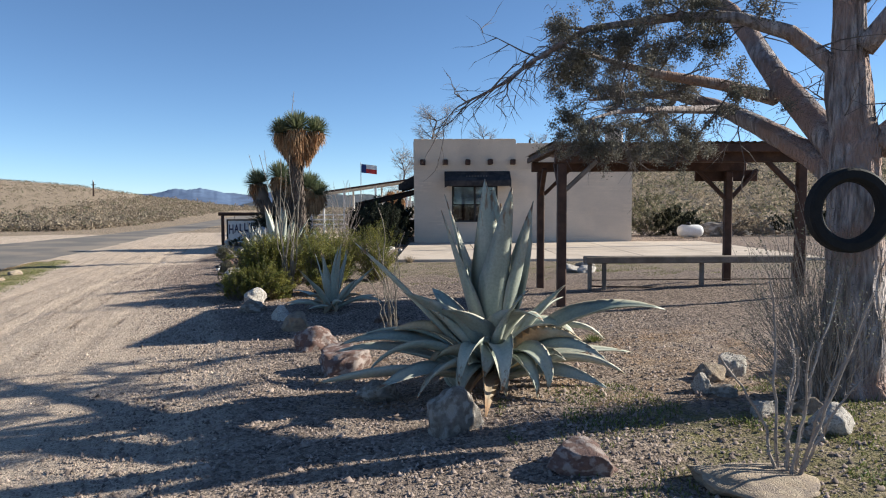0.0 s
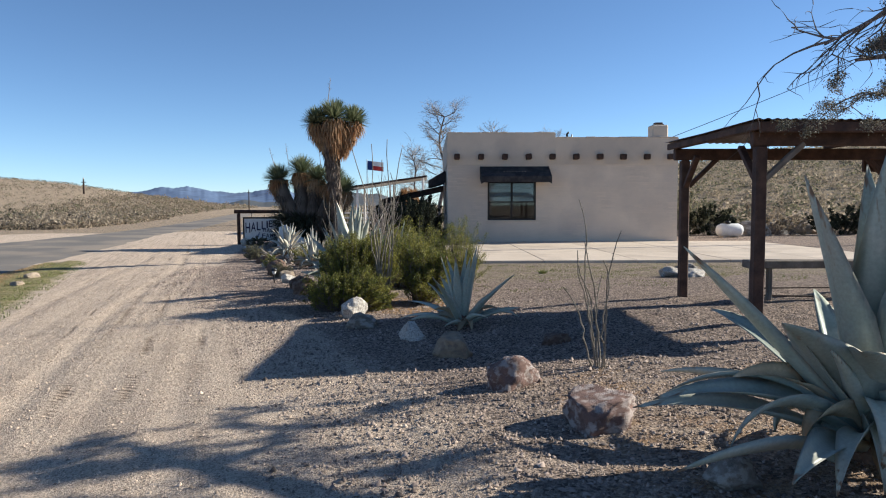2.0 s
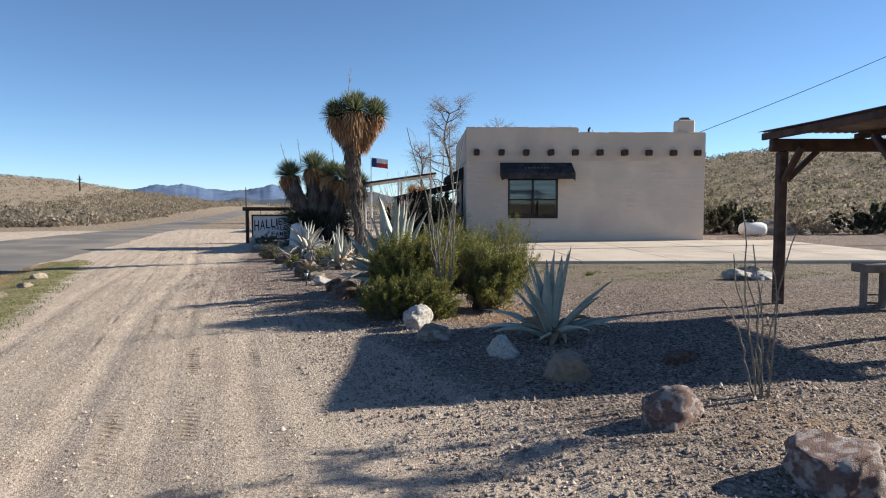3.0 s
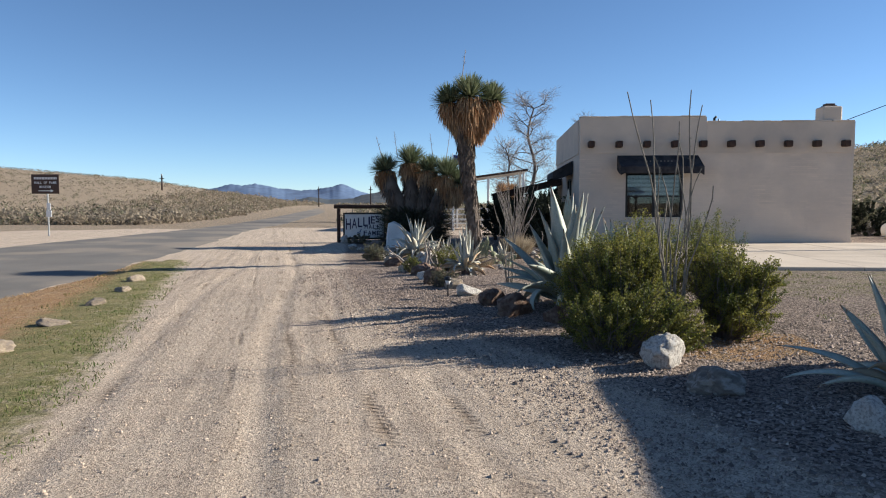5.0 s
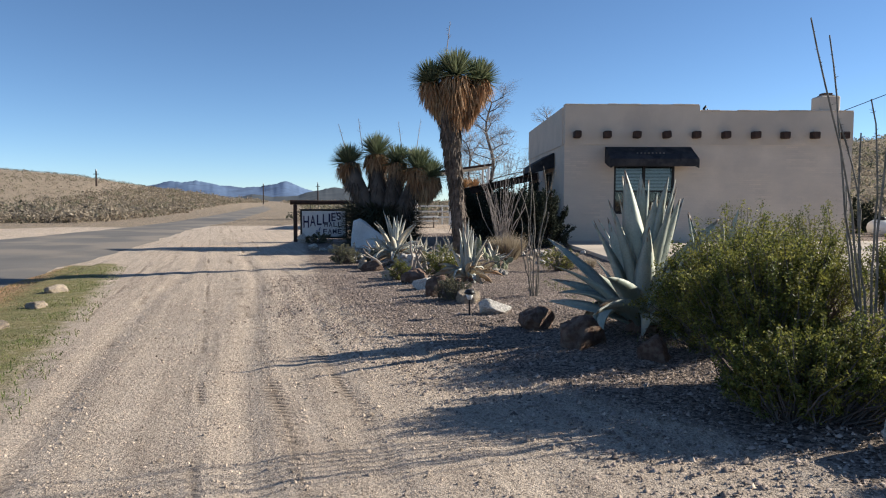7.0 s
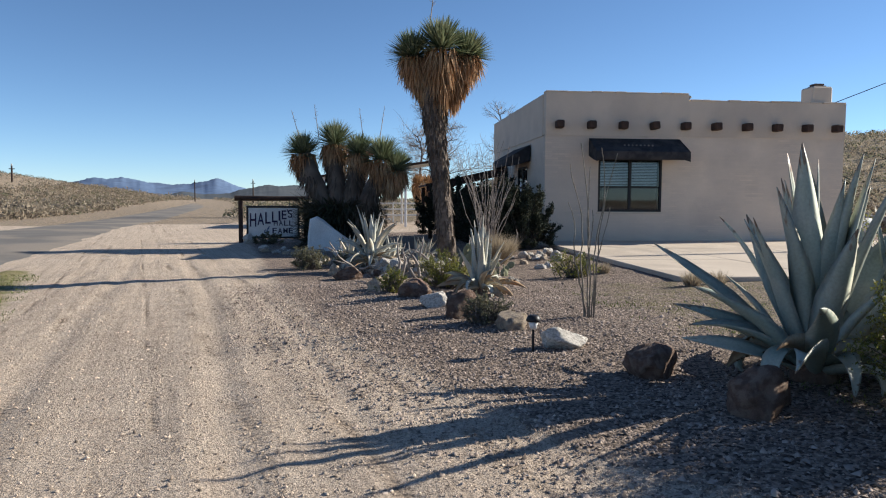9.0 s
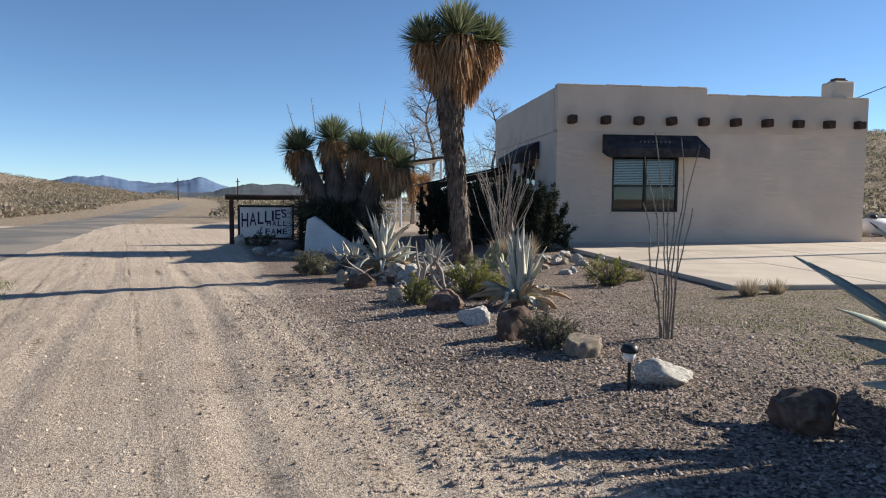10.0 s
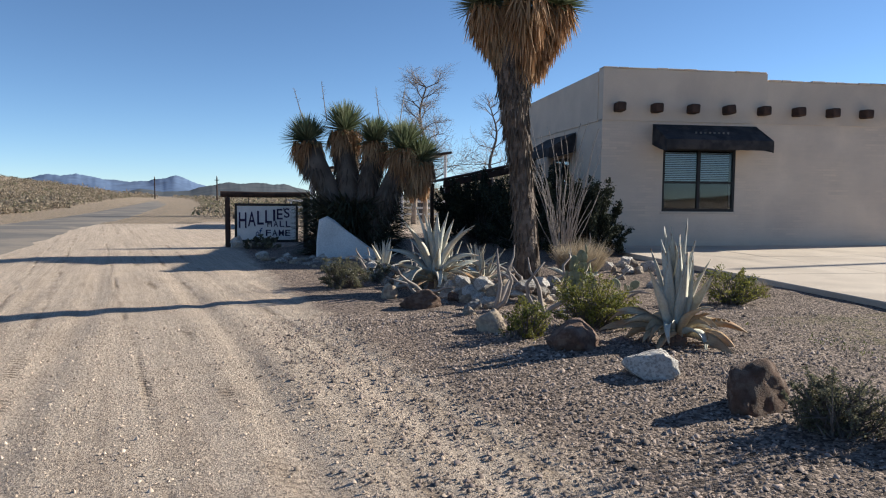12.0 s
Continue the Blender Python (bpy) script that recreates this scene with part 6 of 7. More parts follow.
for i in range(46):
    x, y = rr.uniform(-7.0, -4.1), rr.uniform(22.0, 27.5)
    s = rr.uniform(0.10, 0.26)
    rock(x, y, s, s * 0.8, s * rr.uniform(0.5, 0.8), rr.choice((M_ROCKGREY, M_ROCKGREY, M_ROCKTAN, M_ROCKBROWN)), "small grey stone lying in the planted bed", rr.randrange(17), rr.uniform(0, 3), group="stones in the bed")
for i, (x, y) in enumerate(((-6.1, 28.6), (-5.3, 29.6), (-7.2, 31.2))):
    agave(x, y, ((6, 0.62, 0.09, 78, 12, 10, 0.05), (7, 0.55, 0.09, 44, 50, 30, 0.05)), "small pale agave crowded in the rock bed", 140 + i, dry=9, skin=M_AGAVEPALE, group="small agaves in the bed")

# ---- single rocks ----
rock(0.08, 4.63, 0.36, 0.29, 0.36, M_ROCKGREY, "grey boulder with white crust before an agave", 1, 0.7)
rock(0.76, 3.85, 0.41, 0.33, 0.21, M_ROCKPINK, "reddish-brown rock on the gravel", 3, 2.1)
rock(1.57, 3.50, 0.60, 0.48, 0.16, M_ROCKTAN, "wide smooth tan rock", 4, 2.8)
rock(2.41, 5.80, 0.26, 0.21, 0.24, M_ROCKWHITE, "pale angular stone in a stone ring", 5, 0.5)
rock(2.17, 5.63, 0.30, 0.24, 0.18, M_ROCKTAN, "tan stone in a stone ring", 6, 1.2)
rock(1.98, 5.32, 0.18, 0.14, 0.16, M_ROCKWHITE, "small pale stone in a stone ring", 7, 1.9)
rock(2.10, 5.18, 0.20, 0.16, 0.12, M_ROCKGREY, "flat grey stone in a stone ring", 8, 2.6)
rock(2.14, 4.67, 0.18, 0.14, 0.17, M_ROCKWHITE, "pale stone in a stone ring", 9, 0.3)
rock(2.41, 4.34, 0.29, 0.23, 0.21, M_ROCKWHITE, "large pale stone in a stone ring", 10, 1.0)
rock(2.23, 4.17, 0.16, 0.13, 0.13, M_ROCKGREY, "grey stone in a stone ring", 11, 1.7)
rock(2.45, 4.68, 0.21, 0.17, 0.13, M_ROCKTAN, "tan stone in a stone ring", 12, 2.4)
rock(2.81, 5.71, 0.23, 0.19, 0.15, M_ROCKWHITE, "pale stone behind a twiggy bush", 13, 0.1)
rock(-0.48, 5.50, 0.33, 0.26, 0.22, M_ROCKGREY, "grey-brown rock under agave leaves", 14, 0.8)
rock(-3.11, 11.75, 0.41, 0.33, 0.38, M_ROCKWHITE, "rounded white boulder at the bed's corner", 15, 1.5)
rock(-2.25, 9.91, 0.33, 0.27, 0.23, M_ROCKWHITE, "pale pinkish rock edging the bed", 7, 1.9)
rock(-1.83, 8.90, 0.42, 0.34, 0.30, M_ROCKTAN, "tan rock with a pale top", 3, 2.1)
rock(-1.37, 7.66, 0.45, 0.36, 0.31, M_ROCKPINK, "reddish-brown rock edging the bed", 1, 0.7)
rock(-0.89, 6.60, 0.54, 0.43, 0.33, M_ROCKPINK, "large reddish rock with white crust", 5, 0.5)
rock(-0.73, 9.30, 0.34, 0.27, 0.19, M_ROCKBROWN, "dark grey rock in the pergola's shade", 9, 0.3)
rock(-10.77, 14.98, 0.44, 0.35, 0.17, M_ROCKTAN, "tan stone in the verge grass", 4, 2.8)
rock(-11.33, 17.07, 0.37, 0.29, 0.19, M_ROCKTAN, "tan stone in the verge grass", 6, 1.2)
rock(-11.98, 19.15, 0.36, 0.28, 0.18, M_ROCKTAN, "tan stone in the verge grass", 8, 2.6)
rock(-12.82, 21.34, 0.41, 0.33, 0.20, M_ROCKTAN, "tan stone in the verge grass", 10, 1.0)
rock(-10.21, 13.03, 0.41, 0.33, 0.21, M_ROCKTAN, "tan stone in the verge grass", 2, 1.4)
rock(-3.83, 14.08, 0.36, 0.29, 0.27, M_ROCKBROWN, "dark rock under a bush", 11, 1.7)
rock(-2.91, 10.85, 0.46, 0.36, 0.23, M_ROCKGREY, "flat grey rock in the gravel", 13, 0.1)
rock(-4.62, 15.83, 0.43, 0.35, 0.33, M_ROCKBROWN, "dark reddish boulder beside a big agave", 15, 1.5)
rock(-4.30, 14.84, 0.47, 0.37, 0.35, M_ROCKBROWN, "dark grey boulder beneath a big agave", 1, 0.7)
rock(-4.98, 16.94, 0.41, 0.33, 0.26, M_ROCKWHITE, "long white rock by a garden light", 4, 2.8)
rock(-5.25, 17.95, 0.38, 0.30, 0.26, M_ROCKTAN, "tan rock beside a small bush", 5, 0.5)
rock(-5.90, 19.73, 0.40, 0.32, 0.29, M_ROCKWHITE, "pale grey rounded rock before an agave", 8, 2.6)
rock(-5.67, 18.82, 0.44, 0.34, 0.40, M_ROCKBROWN, "craggy dark brown rock", 3, 0.3)
rock(-6.14, 20.98, 0.58, 0.42, 0.33, M_ROCKBROWN, "dark grey slanted slab of rock", 10, 1.0)
rock(-6.63, 22.08, 0.42, 0.34, 0.27, M_ROCKTAN, "blocky pale tan rock in the gravel", 11, 1.7)
rock(-7.17, 23.95, 0.58, 0.42, 0.30, M_ROCKBROWN, "low reddish rock by the stone border", 12, 2.4)
rock(-7.49, 25.19, 0.28, 0.23, 0.27, M_ROCKTAN, "small tan rock by the stone border", 13, 0.1)
rock(-11.28, 37.84, 0.48, 0.38, 0.47, M_ROCKWHITE, "white stone at the sign post's foot", 14, 0.8)
rock(-10.17, 33.61, 0.39, 0.31, 0.24, M_ROCKWHITE, "small pale stone near the sign", 15, 1.5)
rock(-10.83, 37.29, 0.36, 0.29, 0.25, M_ROCKTAN, "small stone under the sign", 16, 2.2)
rock(-8.02, 27.43, 0.30, 0.24, 0.21, M_ROCKWHITE, "pale stone at the bed's edge", 2, 1.4)
rock(-7.65, 27.85, 0.31, 0.25, 0.19, M_ROCKGREY, "grey stone at the bed's edge", 3, 2.1)
rock(3.03, 16.50, 0.60, 0.48, 0.30, M_ROCKWHITE, "pale flat stone in a low pile", 4, 2.8)
rock(3.34, 16.16, 0.53, 0.42, 0.24, M_ROCKWHITE, "pale flat stone in a low pile", 6, 1.2)
rock(3.50, 17.06, 0.50, 0.40, 0.37, M_ROCKGREY, "grey flat stone in a low pile", 8, 2.6)
for i in range(22):
    s = rr.uniform(0.16, 0.32)
    rock(-2.75 + rr.gauss(0, 0.42), 27.6 + rr.gauss(0, 0.9), s, s * 0.8, s * rr.uniform(0.6, 0.9), rr.choice((M_ROCKWHITE, M_ROCKWHITE, M_ROCKTAN)), "pale stone in a heap by the bed", rr.randrange(17), rr.uniform(0, 3), group="heap of pale stones")


# ---- beyond the building ----
pav = thing("open_pavilion", (-6, 55, -0.5), "open-sided pavilion with a sloping sheet-metal roof", "pavilion")
rm = Matrix(((1, 0, 0, 0), (0, 1, 0, 0), (0.14, 0, 1, 0), (0, 0, 0, 1)))
part("roof", Geo().box(-9.8, -2.2, 52.0, 58.0, 3.75, 3.85, 0.02, rm), M_ROOFMETAL, pav)
part("eave_board", Geo().box(-9.8, -2.2, 51.9, 51.98, 3.72, 3.86, 0.02, rm), M_DARKWOOD, pav)
for x in (-9.5, -7.1, -4.8, -2.5):
    for y in (52.2, 57.7):
        part("post", Geo().box(x - 0.07, x + 0.07, y - 0.07, y + 0.07, -0.6, 3.74 + 0.14 * x, 0.015), M_WHITE, pav)
tb = thing("picnic_table", (-6.6, 54, -0.5), "pale wooden picnic table under the pavilion", "table")
part("tabletop", Geo().box(-7.6, -5.6, 53.6, 54.4, 0.20, 0.25, 0.01), M_WHITE, tb)
for x in (-7.3, -5.9):
    part("leg", Geo().box(x - 0.05, x + 0.05, 53.7, 54.3, -0.55, 0.198, 0.01), M_GREYWOOD, tb)
for y in (53.1, 54.6):
    part("seat", Geo().box(-7.6, -5.6, y, y + 0.3, -0.08, -0.04, 0.01), M_WHITE, tb)
rf = thing("rail_fence", (-6.5, 60, -0.5), "pale rail fence behind the pavilion", "fence")
for i in range(6):
    part("post", Geo().box(-11.05 + i * 1.9, -10.95 + i * 1.9, 59.95, 60.05, -0.6, 0.95, 0.01), M_WHITE, rf)
for z in (0.05, 0.45, 0.85):
    part("rail", Geo().box(-11.2, -1.3, 59.9, 59.945, z - 0.06, z + 0.06, 0.01), M_WHITE, rf)

fp = thing("flagpole", (-8.3, 74, -0.5), "steel flagpole flying a red, white and blue flag", "flag")
part("pole", Geo().tube([(-8.3, 74, -0.6), (-8.3, 74, 6.1)], [0.06, 0.035], 8), M_STEEL, fp)
for nm, mt, u0, u1, z0, z1 in (("blue_field", M_BLUE, 0.0, 0.5, 5.05, 5.95), ("white_stripe", M_WHITE, 0.5, 1.6, 5.5, 5.95), ("red_stripe", M_RED, 0.5, 1.6, 5.05, 5.5)):
    g = Geo()
    for k in (0, 1):
        for i in range(9):
            u = u0 + (u1 - u0) * i / 8
            for z in (z0, z1):
                g.v.append((-8.25 + u, 74 + 0.10 * math.sin(u * 5) + 0.01 * k, z - 0.12 * u))
    for k in (0, 1):
        for i in range(8):
            a = k * 18 + i * 2
            q = (a, a + 2, a + 3, a + 1)
            g.f.append(q if k == 0 else q[::-1])
    part(nm, g, mt, fp)

for i, (x, y) in enumerate(((-3.9, 55.0), (-3.2, 55.6))):
    rng = np.random.default_rng(95 + i)
    dy = thing("dead_yucca", (x, y, -0.5), "small dead yucca with a brown drooping head", "yucca")
    part("trunk", Geo().tube([(x, y, -0.6), (x + 0.1, y, 0.9), (x, y, 1.9)], [0.16, 0.14, 0.12], 10), M_PALETWIG, dy, "", True)
    live, dead = yucca_head((x, y, 2.1), 0.7, 1.3, rng, n=300, wide=0.05)
    soup("skirt", [dead, live], M_YUCCADRY, dy)


def bare_tree(x, y, h, label, seed, lean=0.0):
    """A leafless tree: a winding leader with spreading boughs that end in a haze of fine twigs."""
    r = random.Random(seed)
    z0 = land(x, y)
    th = thing("bare_tree", (x, y, z0), label, "tree")
    limbs, fine = Geo(), Geo()

    def fork(p, d, length, rad, depth):
        pts, q = [p], p
        for k in range(3):
            d = (d + Vector((r.gauss(0, 0.16), r.gauss(0, 0.16), r.gauss(0.02, 0.10)))).normalized()
            q = q + d * length / 3
            pts.append(q)
        (limbs if depth > 2 else fine).tube(pts, [rad, rad * 0.85, rad * 0.72, rad * 0.6], 6 if depth > 2 else 3, False)
        if depth:
            for k in range(4 if depth > 1 else 3):
                s = (d + Vector((r.gauss(0, 0.62), r.gauss(0, 0.62), r.gauss(0.0, 0.40)))).normalized()
                fork(pts[-1 - (k % 3)], s, length * r.uniform(0.6, 0.9), max(0.007, rad * 0.52), depth - 1)

    n, top, a = 12, h * 0.86, r.uniform(0, 6)
    lead = [Vector((x + lean * h * k / n + 0.028 * h * math.sin(k * 0.8 + a), y + 0.02 * h * math.cos(k * 0.9 + a), z0 - 0.1 + top * k / n)) for k in range(n + 1)]
    limbs.tube(lead, [h * 0.019 * (1 - 0.8 * k / n) + 0.015 for k in range(n + 1)], 7, False)
    for k in range(3, n + 1):
        for m in range(2 if k < n else 3):
            b = a + 2.4 * (2 * k + m)
            low = k / n < 0.62
            d = Vector((math.cos(b), 0.7 * math.sin(b), r.uniform(0.15, 0.5) if low else r.uniform(0.4, 1.0))).normalized()
            fork(lead[k], d, h * (0.15 if low else 0.085) * r.uniform(0.8, 1.2), h * 0.0045, 4 if h > 12 else 3)
    part("trunk", limbs, M_TWIG, th, "", True)
    part("twig_haze", fine, M_PALETWIG, th, "fine pale bare twigs", kind="stuff")
    return th


bare_tree(-0.6, 77, 12.8, "tall leafless tree behind the building", 101)
bare_tree(4.5, 72, 9.2, "leafless tree behind the building", 102)
bare_tree(-2.5, 62, 7.0, "small leafless tree near the pavilion", 103, -0.15)
bare_tree(9.0, 66, 7.6, "leafless tree behind the building", 104)

shrub(13.6, 41.2, ((0, 0, 0.8, 1.1, 0.7, 0.8), (-0.9, 0.1, 0.6, 0.7, 0.6, 0.6), (0.8, 0.2, 0.7, 0.7, 0.6, 0.7), (0.1, 0, 1.4, 0.5, 0.4, 0.5)), M_SHADELEAF, "dark spiky bush behind the propane tank", 59, 9000, 0.06, 70)
shrub(20.8, 40.6, ((0, 0, 0.8, 1.2, 0.7, 0.8), (-1.2, 0.1, 0.6, 0.9, 0.6, 0.6), (1.1, 0.2, 0.8, 0.8, 0.6, 0.8)), M_SHADELEAF, "dark bush at the foot of the hillside", 60, 9000, 0.06, 70)

tank = thing("propane_tank", (13.4, 38.2, -0.25), "small white propane tank on blocks", "tank")
part("body", Geo().tube([(12.72, 38.2, 0.12), (12.78, 38.2, 0.12), (12.95, 38.2, 0.12), (13.85, 38.2, 0.12), (14.02, 38.2, 0.12), (14.08, 38.2, 0.12)], [0.12, 0.25, 0.34, 0.34, 0.25, 0.12], 18), M_WHITE, tank, "", True)
part("dome", Geo().tube([(13.3, 38.2, 0.45), (13.3, 38.2, 0.56), (13.3, 38.2, 0.6)], [0.14, 0.13, 0.05], 12), M_BLACK, tank, "dark valve dome", True)
for x in (13.05, 13.7):
    part("block", Geo().box(x - 0.08, x + 0.08, 37.95, 38.45, -0.4, -0.17, 0.01), M_CONCRETE, tank)

# power line from the roof corner
line = thing("service_pole", (24.5, 33, -0.4), "wooden utility pole with a service wire", "utility pole")
part("pole", Geo().tube([(24.5, 33, -0.6), (24.5, 33, 12.0)], [0.16, 0.12], 10), M_GREYWOOD, line)
pts = [Vector((8.8, 33.6, 4.45)).lerp(Vector((24.5, 33, 11.3)), i / 16) - Vector((0, 0, 0.8 * math.sin(math.pi * i / 16) * 0.3)) for i in range(17)]
part("wire", Geo().tube(pts, 0.014, 5), M_BLACK, line)
for x, y, h in ((-76, 156, 3.0), (-36, 190, 6.0), (-62, 240, 6.5)):
    z = land(x, y)
    pl = thing("utility_pole", (x, y, z), "distant weathered wooden utility pole", "utility pole", "utility poles along the road")
    part("pole", Geo().tube([(x, y, z - 0.3), (x, y, z + h)], [0.2, 0.15], 8), M_DARKWOOD, pl)
    part("crossarm", Geo().box(x - 0.55, x + 0.55, y - 0.06, y + 0.06, z + h - 0.7, z + h - 0.55, 0.02), M_DARKWOOD, pl)
    part("insulator", Geo().tube([(x, y, z + h), (x, y, z + h + 0.35)], 0.14, 8), M_STEEL, pl)


# ---- desert scrub, grass and gravel ----
def scrub(name, spots, material, label, seed, per=26):
    """Many low desert bushes as one sheet of leaves. spots: rows of x, y, radius, height."""
    rng = np.random.default_rng(seed)
    cen, size = [], []
    for x, y, r, h in spots:
        z = land(x, y)
        d = rng.normal(0, 1, (per, 3))
        d /= np.linalg.norm(d, axis=1, keepdims=True)
        d *= rng.uniform(0.35, 1.0, (per, 1)) ** 0.5
        d[:, 2] = np.abs(d[:, 2])
        cen.append(np.array([x, y, z - 0.02]) + d * np.array([r, r, h]))
        size.append(np.full(per, r * 0.2))
    return soup(name, [leaves(np.concatenate(cen), np.concatenate(size), rng)], material, None, label, "scrub", kind="stuff")


sr = random.Random(33)


def polar(a, r):
    """A spot by degrees left of ahead and distance from the drive."""
    return -5 - r * math.sin(radians(a)), 6 + r * math.cos(radians(a))


def clear_of_road(x, y):
    return abs(x - road_mid(y)) > 7.5


low, mid_s, green_s = [], [], []
for i in range(2600):
    y = 62 + 250 * sr.random() ** 1.6
    x = road_mid(y) - sr.uniform(8, 30)
    s = sr.uniform(0.4, 1.0)
    (low if sr.random() < 0.8 else green_s).append((x, y, s, s * sr.uniform(0.8, 1.3)))
for i in range(1800):
    x, y = sr.uniform(-240, 40), sr.uniform(260, 620)
    if clear_of_road(x, y) and abs(x + 40 + 0.22 * (y - 150)) > 5:
        s = sr.uniform(0.9, 2.2)
        (low if sr.random() < 0.6 else green_s).append((x, y, s, s * 1.1))
for i in range(2600):
    x, y = polar(sr.uniform(11, 62), sr.uniform(70, 105) + sr.gauss(0, 4))
    if clear_of_road(x, y) and x < road_mid(y):
        s = sr.uniform(0.4, 1.1)
        (low if sr.random() < 0.8 else green_s).append((x, y, s, s * sr.uniform(0.9, 1.5)))
for i in range(7500):
    x, y = polar(sr.uniform(9, 66), sr.uniform(100, 260))
    if clear_of_road(x, y):
        s = sr.uniform(0.25, 0.75)
        (mid_s if sr.random() < 0.6 else green_s).append((x, y, s, s * 0.8))
for i in range(6500):
    x, y = polar(-sr.uniform(6, 62), sr.uniform(46, 130))
    if not (-3 < x < 12 and y < 50):
        s = sr.uniform(0.25, 0.9)
        (mid_s if sr.random() < 0.55 else green_s).append((x, y, s, s * 0.9))
for i in range(300):
    x, y = polar(-sr.uniform(16, 50), sr.uniform(41, 62))
    if x > 11.5:
        s = sr.uniform(0.4, 1.0)
        (low if sr.random() < 0.6 else green_s).append((x, y, s, s * 1.2))
for i in range(500):
    x, y = polar(sr.uniform(-6, 9), sr.uniform(75, 200))
    if clear_of_road(x, y) and y > 68:
        s = sr.uniform(0.5, 1.4)
        (low if sr.random() < 0.5 else green_s).append((x, y, s, s))
for i in range(900):
    x, y = polar(sr.uniform(1, 18), sr.uniform(62, 230))
    if clear_of_road(x, y) and x > road_mid(y):
        s = sr.uniform(0.4, 1.0)
        (low if sr.random() < 0.45 else green_s).append((x, y, s, s * 1.1))
scrub("brown_scrub", low, M_SCRUB, "brown leafless desert brush along the plain", 111, 27)
scrub("tan_scrub", mid_s, M_SCRUB, "low tan scrub dotted over the hills", 112, 13)
scrub("green_scrub", green_s, M_SCRUBGREEN, "dull green scrub dotted over the hills", 113, 15)
shrub(12.2, 41.5, ((0, 0, 1.2, 1.6, 1.2, 1.2), (1.8, 0.5, 1.0, 1.2, 1.0, 1.0), (-1.0, 1.0, 1.4, 1.2, 1.0, 1.2)), M_SCRUBGREEN, "tall thin desert bush beyond the slab", 115, 5000, 0.07, 120)
shrub(16.5, 40.5, ((0, 0, 0.8, 1.3, 1.0, 0.8), (1.6, 0.2, 0.7, 1.0, 1.0, 0.7)), M_SCRUB, "brown desert bush below the hillside", 116, 3000, 0.07, 80)
for i in range(14):
    x, y = 15 + sr.uniform(0, 9), 40 + sr.uniform(0, 8)
    s = sr.uniform(0.5, 1.5)
    rock(x, y, s * 1.5, s, s * 0.7, sr.choice((M_ROCKTAN, M_ROCKGREY)), "tan boulder at the foot of the hillside", sr.randrange(17), sr.uniform(0, 3), group="hillside boulders")


def turf(name, spots, material, label, seed, h=0.042, w=0.0085):
    rng = np.random.default_rng(seed)
    p = np.array(spots)
    d = rng.normal(0, 0.55, p.shape) + np.array([0, 0, 1.0])
    return soup(name, [blades(p, d, h * rng.uniform(0.5, 1.4, len(p)), np.full(len(p), w), rng.uniform(0, 0.5, len(p)), rng)], material, None, label, "grass", kind="stuff")


gs_spots, bs_spots, right_spots = [], [], []
for i in range(46000):
    y = sr.uniform(5, 26.5)
    d = sr.uniform(0, 5.5)
    x = drive_edge(y) + 0.1 - d
    if x < road_mid(y) + road_half(y) + 0.1:
        continue
    if noise.noise((x * 1.7, y * 1.7, 1)) < -0.15:
        continue
    z = land(x, y) + 0.02
    (gs_spots if d < 0.8 + sr.random() * 1.8 else bs_spots).append((x, y, z))
for i in range(30000):
    x, y = sr.uniform(0.4, 4.5), sr.uniform(2.4, 5.6)
    if noise.noise((x * 1.3, y * 1.3, 7)) > 0.02:
        right_spots.append((x, y, land(x, y) + 0.01))
for i in range(24000):
    x, y = sr.uniform(-3.8, 6), sr.uniform(14, 22)
    if noise.noise((x * 0.9, y * 0.9, 8)) > -0.05:
        right_spots.append((x, y, land(x, y) + 0.01))
turf("verge_grass", gs_spots, M_GRASS, "short green grass along the verge", 121)
turf("dry_verge_grass", bs_spots, M_BROWNGRASS, "short brown dry grass by the road", 122)
turf("weeds", right_spots, M_GRASS, "low green weeds in the gravel", 123, 0.04, 0.008)


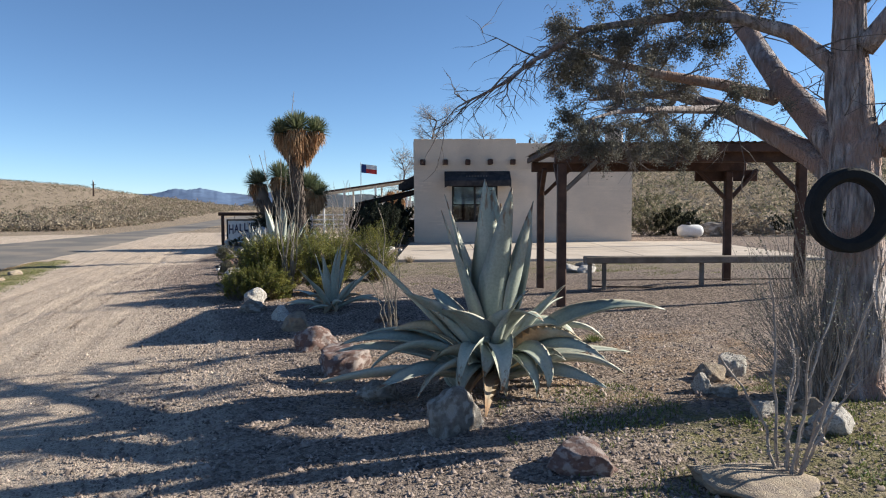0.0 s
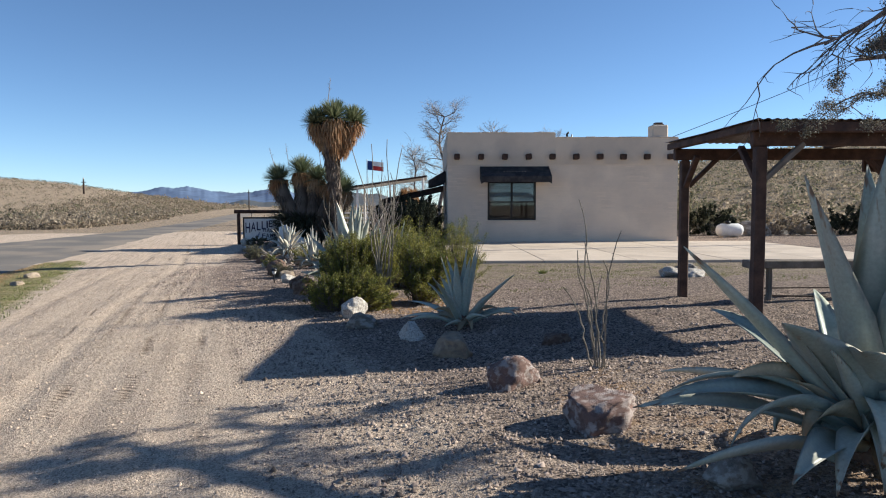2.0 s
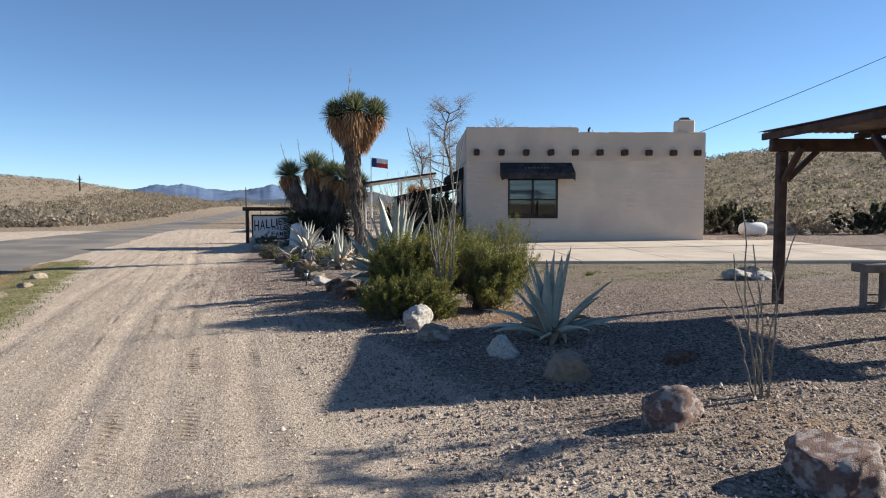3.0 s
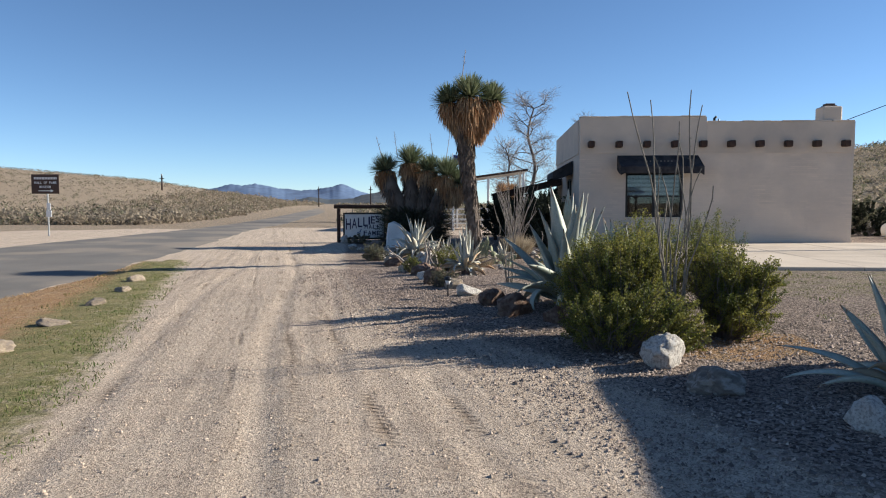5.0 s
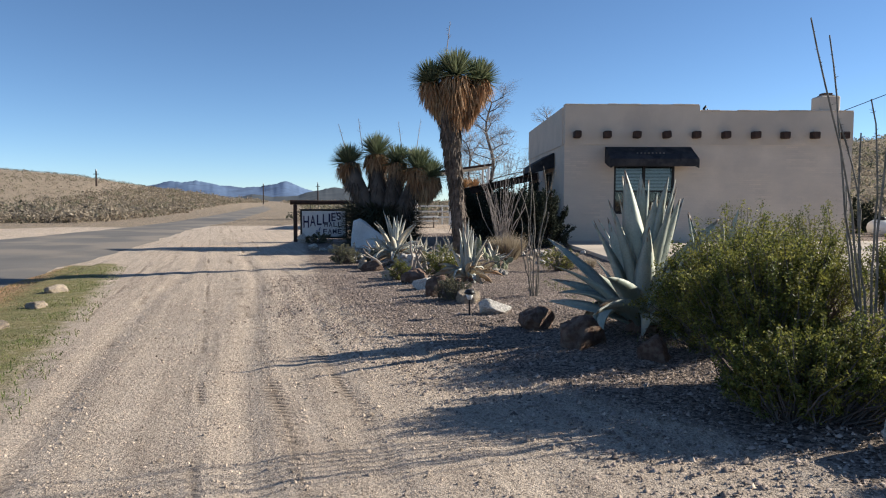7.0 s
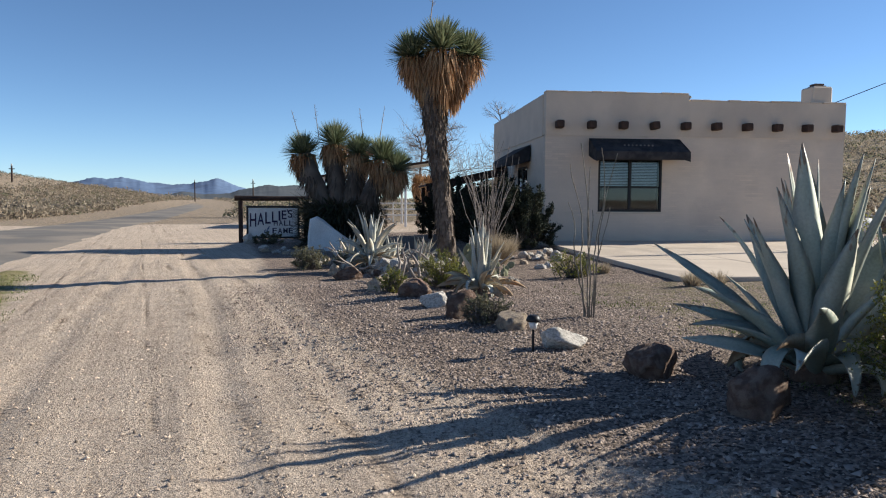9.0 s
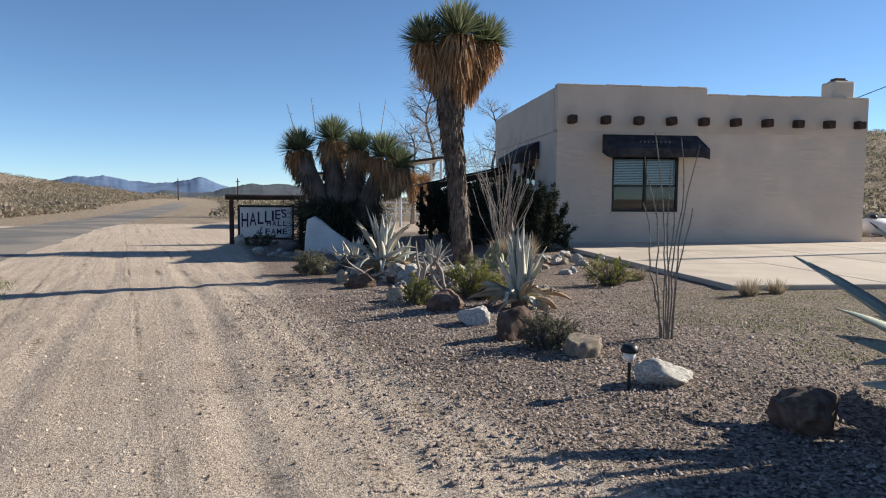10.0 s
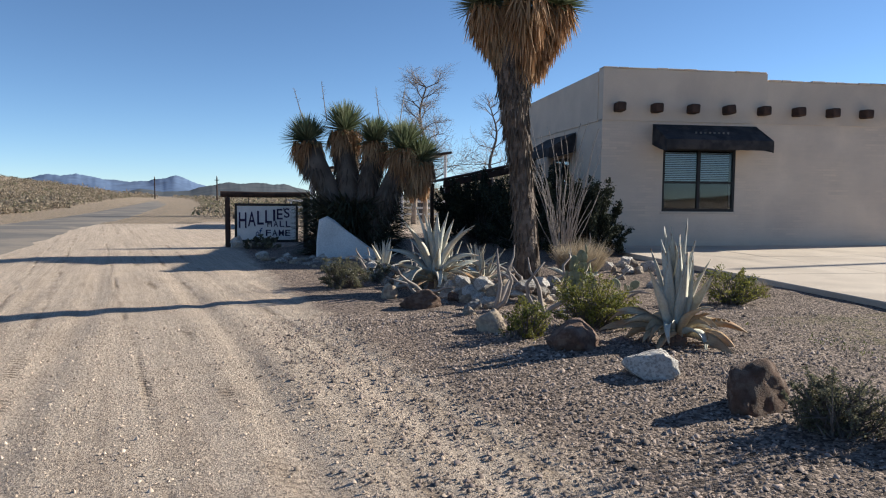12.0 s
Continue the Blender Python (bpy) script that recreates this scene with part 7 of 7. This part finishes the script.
def gravel(name, spots, sizes, label, seed, material):
    """Loose stones as one mesh: squashed, turned and jittered chips sunk in the ground, only their tops built."""
    rng = np.random.default_rng(seed)
    bv = np.array([(1, 0, -0.3), (-1, 0, -0.3), (0, 1, -0.3), (0, -1, -0.3), (0, 0, 1)], float)
    bf = np.array([(0, 2, 4), (2, 1, 4), (1, 3, 4), (3, 0, 4)])
    m = len(spots)
    v = bv[None] * (1 + rng.uniform(-0.25, 0.25, (m, len(bv), 1))) + rng.normal(0, 0.22, (m, len(bv), 3))
    v = v * rng.uniform(0.55, 1.3, (m, 1, 3)) * np.array([1, 1, 0.75])
    a = rng.uniform(0, 2 * math.pi, m)
    c, s = np.cos(a)[:, None], np.sin(a)[:, None]
    v = np.stack([v[..., 0] * c - v[..., 1] * s, v[..., 0] * s + v[..., 1] * c, v[..., 2]], -1)
    v = v * np.array(sizes)[:, None, None] + np.array(spots)[:, None, :]
    f = (bf[None] + (np.arange(m) * len(bv))[:, None, None]).reshape(-1, 3)
    ob = new(name, fast_mesh(name, v.reshape(-1, 3), f, material))
    return tagged(ob, label, "gravel", kind="stuff")


def fine_z(x, y):
    z = land(x, y) + 0.022 * noise.noise((x * 0.9, y * 0.9, 0)) + 0.010 * noise.noise((x * 4.5, y * 4.5, 5))
    if drive_edge(y) < x < bed_edge(y):
        return z + tracks(x, y)
    return z + 0.02 + 0.018 * noise.noise((x * 2.2, y * 2.2, 9))


drive_p, drive_s, bed_p, bed_s = [], [], [], []
while len(bed_p) < 90000:
    y = 2.0 + 21.5 * sr.random() ** 1.15
    x = bed_edge(y) + sr.uniform(-1.2, 6.5) * (0.4 + 0.6 * sr.random())
    if y > 21.8 and x > -1.8:
        continue
    s = min(0.024, 0.0086 * math.exp(sr.gauss(0, 0.42)))
    bed_p.append((x, y, fine_z(x, y) + 0.42 * s))
    bed_s.append(s)
while len(drive_p) < 52000:
    y = 2.0 + 22 * sr.random() ** 1.3
    x = sr.uniform(drive_edge(y) + 0.1, bed_edge(y) + 0.3)
    s = min(0.017, 0.0050 * math.exp(sr.gauss(0, 0.5)))
    drive_p.append((x, y, fine_z(x, y) + 0.36 * s))
    drive_s.append(s)
M_DRIVEPEB = mat("drive_stone", (0.56, 0.44, 0.335), (0.40, 0.31, 0.235), 0.7, 0.9, 0.0, 30, island=0.6)
gravel("garden_gravel", bed_p, bed_s, "loose grey-brown garden gravel", 131, M_PEBBLE)
gravel("drive_gravel", drive_p, drive_s, "loose sandy gravel on the driveway", 132, M_DRIVEPEB)
